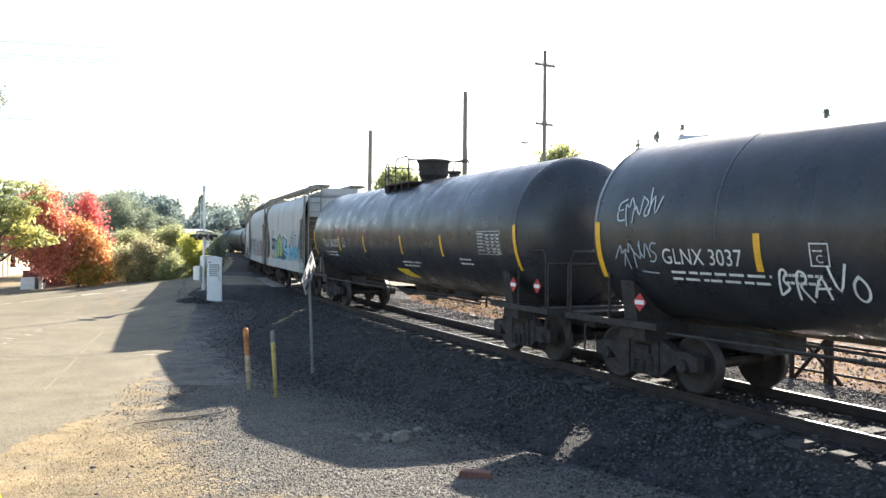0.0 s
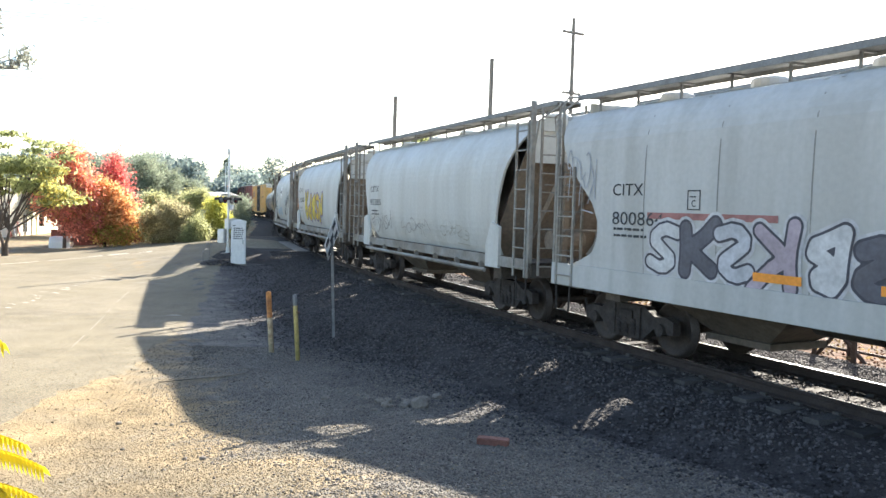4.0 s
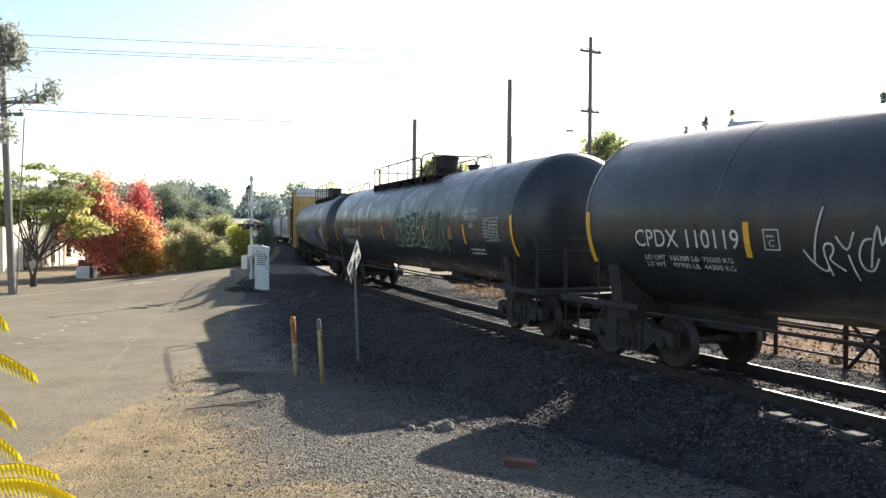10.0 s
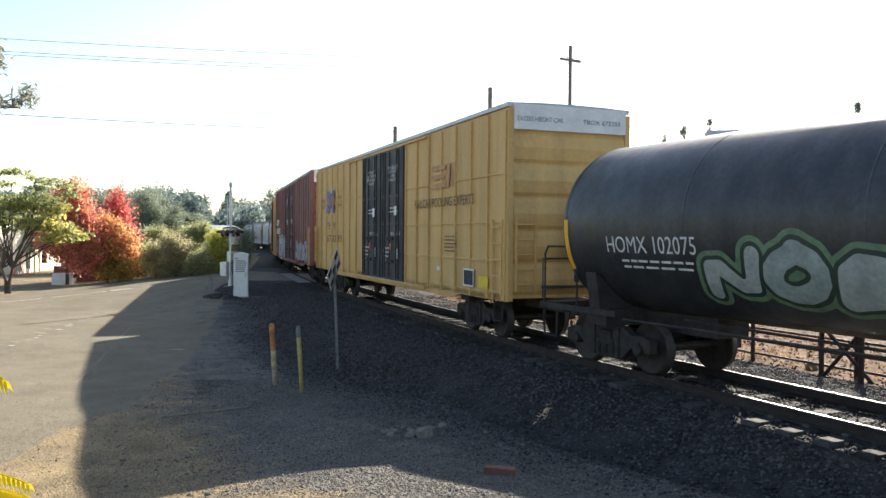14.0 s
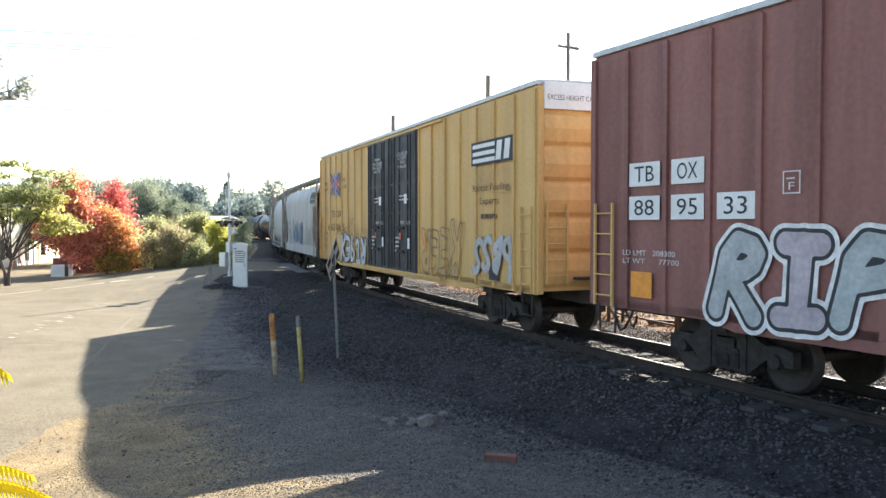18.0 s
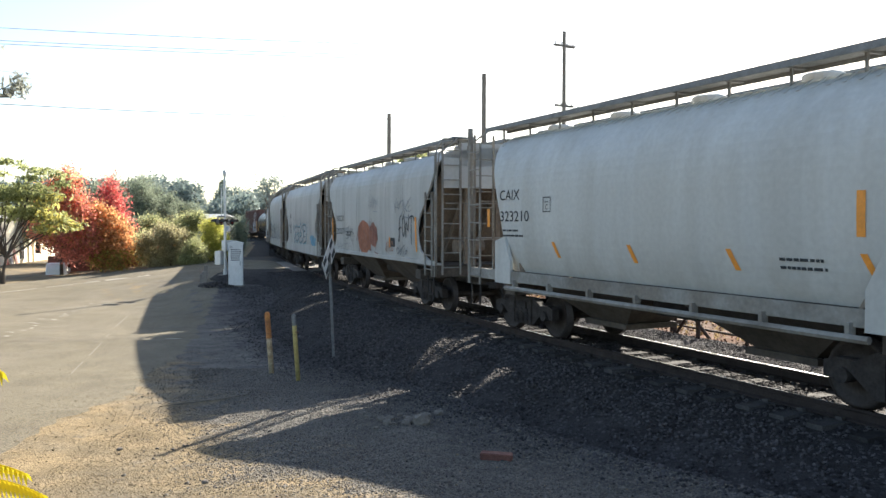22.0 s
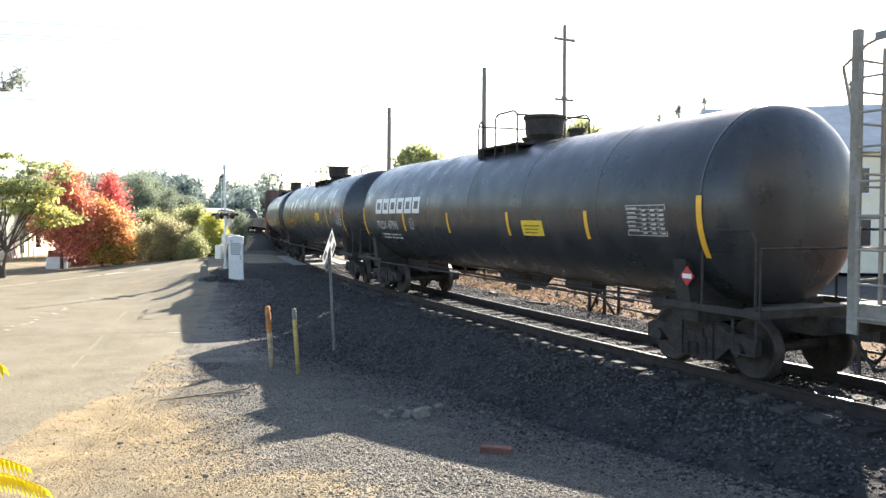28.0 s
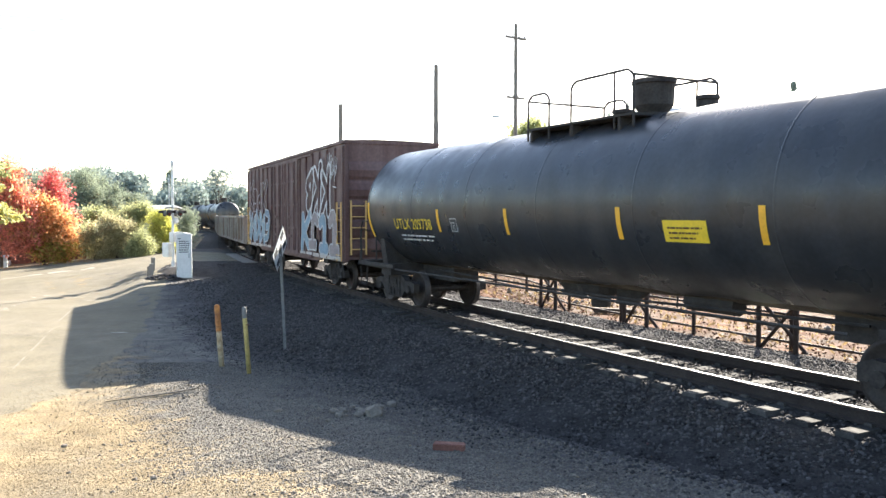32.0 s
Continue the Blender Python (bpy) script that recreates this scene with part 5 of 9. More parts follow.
        if sx > 0:
            bm = lathe(bmesh.new(), [(0.0, 0.24), (0.02, 0.27), (0.04, 0.24), (0.02, 0.21), (0.0, 0.24)], 20, "x")
            for a in range(4):
                t = a * math.pi / 4
                cyl(bm, (0.02, -0.24 * math.cos(t), -0.24 * math.sin(t)), (0.02, 0.24 * math.cos(t), 0.24 * math.sin(t)), 0.014, seg=5)
            box(bm, -0.22, -0.03, -0.16, 0.16, -0.18, 0.18)
            box(bm, -0.15, -0.08, -0.04, 0.04, -0.75, -0.1)
            part("hand_brake_wheel", bm, M_UNDER, car, "round hand-brake wheel on the end", m=k @ pose(L2 + 0.32, 0.1, 2.15))
        for y in (-W - 0.03, W + 0.03):
            ladder("side_ladder", 0.46, 1.0, 2.75, 5, paint, car, m=k @ pose(L2 - 0.35, y - 0.03 if y < 0 else y + 0.03, 0, 0, 0, 0 if y < 0 else 180))
            link("sill_step", shared("stirrup", stirrup_bm), paint, car, m=k @ pose(L2 - 0.4, y * 0.98, 0.52))
        ladder("end_ladder", 0.46, 1.2, 2.8, 5, paint, car, m=k @ pose(L2 + 0.12, -1.1, 0, 0, 0, 90))
        bm = tube(bmesh.new(), [(L2 + 0.04, 0.4, 1.3), (L2 + 0.36, 0.4, 1.3), (L2 + 0.36, 0.4, 2.1), (L2 + 0.36, 0.9, 2.1), (L2 + 0.36, 0.9, 1.3)], 0.018)
        part("end_handrail", bm, M_UNDER, car, m=k)
        truck(car, sx * (L2 - 2.65))
    ends(car, L2 + 0.3, M_UNDER)
    bm = box(bmesh.new(), -L2 + 2, L2 - 2, -0.32, 0.32, 0.78, 1.08)
    cyl(bm, (-2.2, -0.9, 0.9), (-1.2, -0.9, 0.9), 0.2, seg=12)
    box(bm, 0.6, 1.1, -1.0, -0.6, 0.75, 1.05)
    part("centre_sill", bm, M_UNDER, car)
    for args in texts:
        letters(car, *args[:5], fn, args[5] if len(args) > 5 else M_DARKMARK)
    if marks:
        marks(car, fn)
    return car


def gondola_car(length=15.5):
    L2 = length / 2
    car = thing("gondola_car", "low rusty grey gondola car with ribbed sides", "gondola car", group="cars of the freight train")
    for sy in (-1, 1):
        bm = box(bmesh.new(), -L2, L2, min(sy * 1.4, sy * 1.46), max(sy * 1.4, sy * 1.46), 1.0, 2.25)
        box(bm, -L2, L2, min(sy * 1.38, sy * 1.52), max(sy * 1.38, sy * 1.52), 2.2, 2.32)
        box(bm, -L2, L2, min(sy * 1.38, sy * 1.52), max(sy * 1.38, sy * 1.52), 0.95, 1.08)
        part("side_wall", bm, M_GONDOLA, car)
        for x in np.linspace(-L2 + 0.1, L2 - 0.1, 12):
            part("side_post", box(bmesh.new(), x - 0.06, x + 0.06, min(sy * 1.46, sy * 1.55), max(sy * 1.46, sy * 1.55), 1.0, 2.22), M_GONDOLA, car)
    for sx in (-1, 1):
        part("end_wall", box(bmesh.new(), min(sx * L2, sx * (L2 - 0.08)), max(sx * L2, sx * (L2 - 0.08)), -1.4, 1.4, 1.0, 2.3), M_GONDOLA, car)
        truck(car, sx * (L2 - 2.2))
    part("floor", box(bmesh.new(), -L2, L2, -1.4, 1.4, 0.9, 1.04), M_UNDER, car)
    part("centre_sill", box(bmesh.new(), -L2 - 0.2, L2 + 0.2, -0.32, 0.32, 0.74, 1.0), M_UNDER, car)
    ends(car, L2 + 0.2, M_UNDER)
    return car


# ---------- the cars, front to back ----------
def small(car, fn, x, z, seed, material=None, w=1.9):
    bars(car, x, z, w, 0.22, 2, fn, material or M_MARK, seed)


def limits(car, fn, x, z, rows, material, w, h=0.085):
    """Stencilled weight lines."""
    for i, body in enumerate(rows):
        ob = link("weight_lettering", wrap(text_mesh(body, w * len(body) / max(len(r) for r in rows), h), lambda a, b: fn(x + a, z + (len(rows) - 1 - i) * h * 1.55 + b)), material, car)
        tagged(ob, kind="stuff")


def plate(car, fn, x, z, material, c="C"):
    outline(car, x, z, 0.27, 0.3, 0.018, fn, material, "plate_mark")
    letters(car, c, x + 0.09, z + 0.05, 0.09, 0.1, fn, material)
    bars(car, x + 0.05, z + 0.19, 0.17, 0.06, 1, fn, material, 3)


def decal(car, fn, x, z, w=1.0, h=0.5, seed=0):
    """A stencilled test table: pale frames with print."""
    outline(car, x, z, w, h, 0.01, fn, M_MARK, "table_mark")
    for i in range(1, 7):
        patch(car, x + 0.01, z + h * i / 7 - 0.003, w - 0.02, 0.006, fn, M_MARK, "table_line", 4, 1)
        bars(car, x + 0.03, z + h * i / 7 + 0.012, w * 0.3, h / 7 - 0.02, 1, fn, M_MARK, seed + i)
    for u in (0.4, 0.62, 0.82):
        patch(car, x + w * u, z + 0.01, 0.006, h - 0.02, fn, M_MARK, "table_line", 1, 3)
        bars(car, x + w * u + 0.03, z + 0.03, w * 0.13, h - 0.06, 6, fn, M_MARK, seed + int(u * 100))


def yplate(car, fn, x, z, w=0.85, h=0.3):
    patch(car, x, z, w, h, fn, M_PLATE, "placard", 4, 3, label="yellow placard")
    bars(car, x + 0.08, z + 0.05, w - 0.16, h - 0.1, 3, lambda a, b: off_by(fn, 0.006)(a, b), M_BROWNMARK, 8)


def diamond(car, x, z, y, number=""):
    bm = bmesh.new()
    prism(bm, [(-0.15, 0), (0, -0.15), (0.15, 0), (0, 0.15)], y - 0.01, y, "y")
    d = part("hazard_placard", bm, spray((0.45, 0.03, 0.03)), car, "red diamond hazard placard", m=pose(x, 0, z))
    part("placard_print", newbox(-0.1, 0.1, y - 0.014, y - 0.011, -0.035, 0.035), M_WHITE, d)
    if number:
        for me in islands(text_mesh(number, 0.17, 0.05)):
            link("digit", wrap(me, lambda a, b: (a - 0.085, y - 0.016, b - 0.025)), M_DARKMARK, d)


CARS = []


def add(car, front, rear):
    CARS.append((car, front, rear))
    return car


W_, BLU, LBLU, GRN, YEL_, PNK, RED_, BLK, ORG, PUR = (0.72, 0.72, 0.7), (0.03, 0.16, 0.3), (0.07, 0.33, 0.42), (0.28, 0.38, 0.10), (0.6, 0.46, 0.05), (0.5, 0.25, 0.3), (0.4, 0.07, 0.04), (0.03, 0.03, 0.035), (0.5, 0.15, 0.04), (0.16, 0.12, 0.25)


def m0(c, f):
    plate(c, f, -3.65, 2.08, M_MARK)
    small(c, f, -6.1, 1.78, 1)
    small(c, f, -4.1, 1.82, 2, w=0.6)
    tag(c, -4.25, 1.58, 1.35, 0.55, f, W_, 11, 0.045, word="BRAVO")
    tag(c, -7.2, 2.66, 0.95, 0.5, f, (0.5, 0.55, 0.58), 12, 0.03)
    tag(c, -7.2, 1.98, 0.9, 0.4, f, (0.35, 0.4, 0.45), 13, 0.03)
    diamond(c, -6.75, 1.42, -1.44)


add(tank_car("black general-purpose tank car with white sprayed scrawls", 16.6, "oil", mid=0.03, texts=(("GLNX 3037", -6.2, 2.04, 1.5, 0.24),), stripes=(-4.43, -1.2, 2.0, 5.2), marks=m0), -188.6, -172.0)


def m1(c, f):
    plate(c, f, -4.2, 2.13, M_MARK)
    small(c, f, -6.5, 1.8, 4)
    decal(c, f, 6.1, 2.08, 1.1, 0.5, 5)
    small(c, f, 1.0, 1.62, 6, w=1.5)
    small(c, f, 5.0, 1.8, 7, w=0.8)
    patch(c, 0.7, 1.18, 0.9, 0.32, f, M_PLATE, "yellow_patch", 3, 3, -0.5)
    diamond(c, 7.6, 1.5, -1.44)
    diamond(c, 8.3, 1.5, -1.30)


add(tank_car("black general-purpose tank car with yellow stripes", 16.9, "oil", mid=0.03, texts=(("TILX 362027", -6.6, 2.13, 2.05, 0.26),), stripes=(-4.6, -1.9, 1.35, 4.1), marks=m1), -170.7, -153.8)


def mural(c, f, x, z):
    """Blocky sprayed letters with a dark body, a pale rim and flat colours."""
    rim = [(-0.08, 0.0), (-0.04, 0.76), (0.32, 1.14), (0.26, 1.42), (0.9, 1.34), (1.16, 1.47), (1.9, 1.68), (2.62, 1.4), (2.93, 1.04), (2.9, 1.5), (3.08, 1.55), (4.14, 1.34), (4.2, 1.0), (4.9, 1.12), (5.05, 1.25), (5.22, 0.4), (5.2, 0.0)]
    body = [(a + (0.05 if a < 2.5 else -0.05), max(0.0, b - 0.055)) for a, b in rim]
    teal, lime, sky, pink, yel = (0.08, 0.36, 0.43), (0.31, 0.43, 0.15), (0.17, 0.40, 0.55), (0.40, 0.18, 0.22), (0.58, 0.50, 0.10)
    m_ = [(0.08, 0.04), (0.1, 0.68), (0.42, 1.06), (0.44, 1.24), (0.92, 1.18), (1.04, 0.55), (1.0, 0.04), (0.66, 0.04), (0.6, 0.42), (0.42, 0.04)]
    a_ = [(1.12, 0.5), (1.18, 1.26), (1.66, 1.42), (1.62, 0.5)]
    r_ = [(1.8, 0.5), (1.78, 1.48), (1.95, 1.5), (2.5, 1.25), (2.78, 0.9), (2.66, 0.66), (2.3, 0.5)]
    s_ = [(3.02, 0.95), (3.06, 1.42), (3.98, 1.22), (4.0, 1.06), (3.5, 0.98), (3.56, 0.9), (4.88, 1.0), (5.06, 0.4), (5.04, 0.04), (2.6, 0.04), (2.7, 0.34), (3.7, 0.42), (3.74, 0.52), (3.1, 0.66)]
    low = [(1.1, 0.04), (1.1, 0.38), (1.36, 0.4), (1.36, 0.04)]
    pale = [[(1.44, 0.04), (1.42, 0.38), (1.7, 0.38), (1.7, 0.04)], [(2.08, 0.04), (2.06, 0.38), (2.42, 0.38), (2.4, 0.04)], [(1.3, 0.74), (1.32, 0.9), (1.44, 0.74)], [(2.84, 0.72), (2.9, 0.96), (2.96, 0.74)]]
    gold = [[(0.3, 0.52), (0.42, 0.72), (0.56, 0.6), (0.72, 0.84), (0.8, 0.6), (0.98, 0.5), (0.7, 0.44)], [(1.12, 0.05), (1.12, 0.3), (1.34, 0.34), (1.3, 0.05)], [(4.3, 0.12), (4.36, 0.5), (4.6, 0.3), (4.9, 0.36), (4.86, 0.1)]]
    for k, (polys, col) in enumerate((([rim], (0.66, 0.66, 0.64)), ([body], (0.02, 0.05, 0.075)), ([m_], teal), ([a_, r_], lime), ([s_, low, [(1.76, 0.04), (1.76, 0.4), (2.02, 0.4), (2.02, 0.04)]], sky), (pale, pink), (gold, yel))):
        for poly in polys:
            link("mural_fill", wrap(flat_poly_mesh([poly]), lambda p, q: off_by(f, 0.0015 * k)(x + p, z + q)), spray(col), c)
    lines = [[(3.1, 0.8), (3.5, 0.72), (4.2, 0.66), (4.5, 0.46), (4.62, 0.3)], [(2.0, 0.98), (2.1, 0.84), (2.2, 0.96)], [(2.9, 0.3), (3.0, 0.5), (3.2, 0.62)]]
    for ln in lines:
        link("mural_line", wrap(strokes_mesh([ln], 0.07), lambda p, q: off_by(f, 0.012)(x + p, z + q)), spray((0.02, 0.05, 0.075)), c)


def m2(c, f):
    patch(c, -3.6, 1.85, 1.2, 0.58, f, M_DARKMARK, "number_panel", 2, 2)
    letters(c, "87404", -3.45, 2.05, 0.9, 0.24, off_by(f, 0.004), M_MARK)
    mural(c, f, -2.75, 1.06)
    tag(c, 2.2, 2.1, 1.8, 0.55, f, (0.04, 0.06, 0.08), 22, 0.05)
    graffiti(c, 2.3, 1.45, 2.0, 0.65, 3, f, (LBLU,), (0.1, 0.3, 0.36), 23, None, 0.04)
    graffiti(c, -4.7, 1.05, 1.7, 0.5, 3, f, (PNK, YEL_, PUR), (0.3, 0.12, 0.16), 24, None, 0.03)
    tag(c, 0.4, 1.02, 2.2, 0.32, f, (0.35, 0.12, 0.1), 25, 0.03)
    patch(c, 3.8, 1.06, 0.95, 0.12, off_by(f, 0.004), M_ORANGE, "orange_tape", 2, 1)
    patch(c, -1.6, 3.0, 0.25, 0.9, f, spray((0.3, 0.3, 0.3)), "faded_patch", 2, 3)


add(hopper_car("grey two-bay covered hopper with a blue and yellow sprayed mural", 11.3, "a", texts=(("CEFX", -3.52, 2.57, 0.82, 0.23),), marks=m2), -152.2, -140.9)


def m3(c, f):
    small(c, f, -4.0, 1.98, 9, M_DARKMARK, 1.0)
    graffiti(c, -3.2, 1.36, 7.4, 0.95, 10, f, ((0.50, 0.50, 0.50), (0.10, 0.10, 0.12), (0.44, 0.45, 0.48), (0.36, 0.30, 0.34)), (0.05, 0.05, 0.065), 31, (0.46, 0.46, 0.47), 0.05)
    graffiti(c, -3.8, 1.04, 8.3, 0.34, 10, f, ((0.36, 0.38, 0.47), (0.3, 0.32, 0.42)), (0.12, 0.12, 0.2), 32, None, 0.03)
    tag(c, 4.2, 2.8, 0.8, 0.85, f, (0.05, 0.05, 0.06), 33, 0.04, 5)
    tag(c, -5.4, 2.6, 0.9, 0.9, f, (0.3, 0.32, 0.35), 34, 0.03)
    for x in (-0.9, 1.0, 3.6):
        patch(c, x, 1.5, 0.8, 0.12, off_by(f, 0.012), M_ORANGE, "orange_tape", 2, 1)
    patch(c, -3.1, 2.3, 2.6, 0.1, f, spray((0.3, 0.13, 0.12)), "faded_patch", 2, 1)
    plate(c, f, -2.2, 2.45, M_DARKMARK)


add(hopper_car("grey covered hopper with dark and white graffiti along its foot", 11.6, "a", texts=(("CITX", -4.0, 2.67, 0.78, 0.2), ("800864", -4.0, 2.18, 1.28, 0.22)), marks=m3), -139.7, -128.1)


def m4(c, f):
    small(c, f, -4.4, 2.1, 9, M_DARKMARK, 0.9)
    tag(c, -4.4, 1.55, 2.0, 0.7, f, (0.2, 0.19, 0.18), 41, 0.03)
    tag(c, -1.6, 1.6, 2.2, 0.5, f, (0.3, 0.28, 0.26), 42, 0.03)
    tag(c, 1.5, 1.6, 1.8, 0.4, f, (0.36, 0.35, 0.3), 43, 0.03)


add(hopper_car("pale grey round-sided covered hopper with faint scrawls", 12.9, "b", M_GREY2, texts=(("CITX", -4.5, 2.83, 0.85, 0.18), ("95385", -4.5, 2.4, 1.1, 0.2)), marks=m4), -127.3, -114.4)


def m5(c, f):
    graffiti(c, -2.9, 1.5, 4.6, 1.35, 5, f, (YEL_, (0.55, 0.38, 0.04)), PUR, 51, None, 0.09)
    limits(c, f, -4.4, 2.02, ("LD LMT 229900", "LT WT    56100"), M_DARKMARK, 0.95)
    patch(c, -5.0, 2.1, 0.12, 0.55, f, M_ORANGE, "orange_tape", 1, 3)
    patch(c, -5.1, 1.55, 0.12, 0.4, f, M_ORANGE, "orange_tape", 1, 3)


add(hopper_car("grey round-sided covered hopper with large yellow graffiti", 12.7, "b", M_GREY2, texts=(("CAIX", -4.45, 2.95, 0.9, 0.2), ("320090", -4.45, 2.46, 1.4, 0.22)), marks=m5), -113.0, -100.3)


def m6(c, f):
    patch(c, -1.08, 2.72, 1.12, 0.66, f, M_WHITE, "logo_panel", 3, 2)
    bars(c, -0.95, 3.0, 0.9, 0.28, 1, off_by(f, 0.006), M_DARKMARK, 61, "logo_shape")
    bars(c, -0.95, 2.78, 0.9, 0.1, 1, off_by(f, 0.006), M_DARKMARK, 62, "logo_shape")
    tag(c, 2.3, 2.0, 1.3, 0.62, f, (0.05, 0.05, 0.06), 63, 0.085, 7)
    tag(c, 3.5, 2.2, 1.15, 0.75, f, (0.05, 0.05, 0.06), 66, 0.085, 5)
    tag(c, 3.6, 1.7, 0.9, 0.4, f, (0.16, 0.16, 0.17), 67, 0.04, 6)
    tag(c, 3.1, 1.68, 0.4, 0.3, f, (0.1, 0.1, 0.1), 68, 0.04, 3)
    tag(c, -5.0, 1.7, 1.1, 0.7, f, (0.06, 0.06, 0.07), 64, 0.04)
    patch(c, 1.76, 1.68, 0.62, 0.3, f, M_DARKMARK, "label_panel", 2, 2)
    graffiti(c, -3.4, 1.6, 3.3, 0.62, 2, f, ((0.30, 0.42, 0.52),), (0.33, 0.44, 0.52), 65, None, 0.03)
    limits(c, f, -4.3, 2.0, ("LD LMT 230000", "LT WT    56000"), M_DARKMARK, 0.95)
    plate(c, f, -2.4, 2.6, M_DARKMARK)


add(hopper_car("grey round-sided covered hopper with a white logo panel", 12.6, "b", M_GREY2, texts=(("CEFX", -4.36, 2.82, 0.95, 0.2), ("95653", -4.4, 2.34, 1.25, 0.23)), marks=m6), -99.1, -86.5)


def m7(c, f):
    plate(c, f, -5.6, 2.1, M_MARK)
    limits(c, f, -8.2, 1.74, ("LD LMT  165300 LB  75000 KG", "LT WT    97700 LB  44300 KG"), M_MARK, 1.95)
    tag(c, -4.9, 1.8, 1.2, 0.7, f, (0.6, 0.6, 0.58), 71, 0.035)
    tag(c, -3.0, 1.6, 2.0, 0.85, f, (0.12, 0.16, 0.17), 72, 0.05)
    yplate(c, f, 3.65, 1.76, 0.95, 0.3)
    decal(c, f, 8.3, 2.1, 1.0, 0.55, 13)
    small(c, f, 6.07, 1.8, 14, w=1.1)
    letters(c, "LIQUEFIED", 6.89, 2.45, 0.85, 0.13, f, M_MARK)
    letters(c, "PETROLEUM GAS", 6.73, 2.27, 1.15, 0.13, f, M_MARK)
    letters(c, "NON ODORIZED", 6.81, 2.09, 1.05, 0.13, f, M_MARK)


add(tank_car("long black pressure tank car with a yellow placard", 20.6, "gas", texts=(("CPDX 110119", -8.35, 2.1, 2.3, 0.29),), stripes=(-5.9, -3.1, -0.7, 2.75, 5.5), marks=m7), -84.9, -64.3)


def m8(c, f):
    plate(c, f, -5.3, 2.1, M_MARK)
    limits(c, f, -7.6, 1.74, ("LD LMT  165200 LB  75000 KG", "LT WT    97700 LB  44300 KG"), M_MARK, 1.95)
    graffiti(c, 0.0, 1.72, 3.6, 1.15, 6, f, ((0.028, 0.03, 0.03),), (0.22, 0.33, 0.22), 81, None, 0.075)
    graffiti(c, 3.2, 1.75, 1.9, 1.0, 5, f, ((0.03, 0.035, 0.03),), (0.13, 0.2, 0.13), 82, None, 0.05)
    patch(c, 4.7, 2.1, 0.8, 0.36, f, spray((0.30, 0.17, 0.07)), "patch_panel", 3, 2)
    letters(c, "LIQUEFIED", 6.56, 2.78, 0.75, 0.12, f, M_MARK)
    letters(c, "PETROLEUM", 6.5, 2.6, 0.85, 0.12, f, M_MARK)
    letters(c, "GAS", 6.8, 2.42, 0.3, 0.12, f, M_MARK)
    small(c, f, 6.6, 1.72, 16, w=1.1)
    decal(c, f, 7.7, 2.1, 0.95, 0.55, 17)


add(tank_car("long black pressure tank car with green outlined graffiti", 20.0, "gas", mid=0.75, rails=((-4.87, -4.05, 0.66), (-3.97, 1.05, 0.68), (1.15, 2.4, 0.72)), texts=(("HOMX 104029", -7.77, 2.1, 2.2, 0.29),), stripes=(-4.83, -1.5, 3.05, 6.4), marks=m8), -62.6, -42.6)


def m9(c, f):
    small(c, f, -7.6, 1.85, 18)
    graffiti(c, -5.9, 1.25, 4.4, 1.1, 4, f, ((0.33, 0.36, 0.34), (0.28, 0.33, 0.31)), (0.03, 0.05, 0.035), 91, (0.13, 0.2, 0.12), 0.09, word="NOBL")
    graffiti(c, -0.75, 1.25, 4.5, 1.35, 5, f, ((0.13, 0.125, 0.21), (0.15, 0.14, 0.23)), (0.03, 0.03, 0.05), 92, (0.34, 0.35, 0.40), 0.08, word="ENKOR")
    patch(c, 6.1, 1.9, 0.85, 0.5, f, spray((0.42, 0.42, 0.38)), "buffed_patch", 3, 3, 0.08)
    patch(c, 7.1, 2.35, 0.75, 0.32, f, spray((0.25, 0.25, 0.25)), "buffed_patch", 3, 2)
    letters(c, "LIQUEFIED", 7.13, 2.51, 0.66, 0.11, off_by(f, 0.004), M_MARK)
    letters(c, "PETROLEUM GAS", 7.05, 2.37, 0.82, 0.11, off_by(f, 0.004), M_MARK)
    letters(c, "NON ODORIZED", 7.0, 2.14, 1.0, 0.13, f, M_MARK)
    outline(c, 7.35, 1.66, 0.45, 0.36, 0.02, f, M_MARK)
    rnd = random.Random(93)
    for k, col in enumerate((RED_, (0.08, 0.25, 0.45), (0.3, 0.06, 0.04), ORG, (0.1, 0.2, 0.35))):
        pts = blob(4.7 + 0.35 * k, 1.75 + 0.2 * (k % 3), 0.16, 0.14, rnd, 9, 0.35)
        link("colour_splash", wrap(flat_poly_mesh([pts]), lambda p, q: f(p, q)), spray(col), c)
    tag(c, 5.6, 1.45, 1.6, 0.5, f, W_, 94, 0.03)


add(tank_car("dusty black pressure tank car covered in grey graffiti", 19.4, "gas", black=M_BLACK2, texts=(("HOMX 102075", -7.9, 2.12, 2.1, 0.28),), stripes=(-1.2, 5.7), marks=m9), -41.0, -21.9)


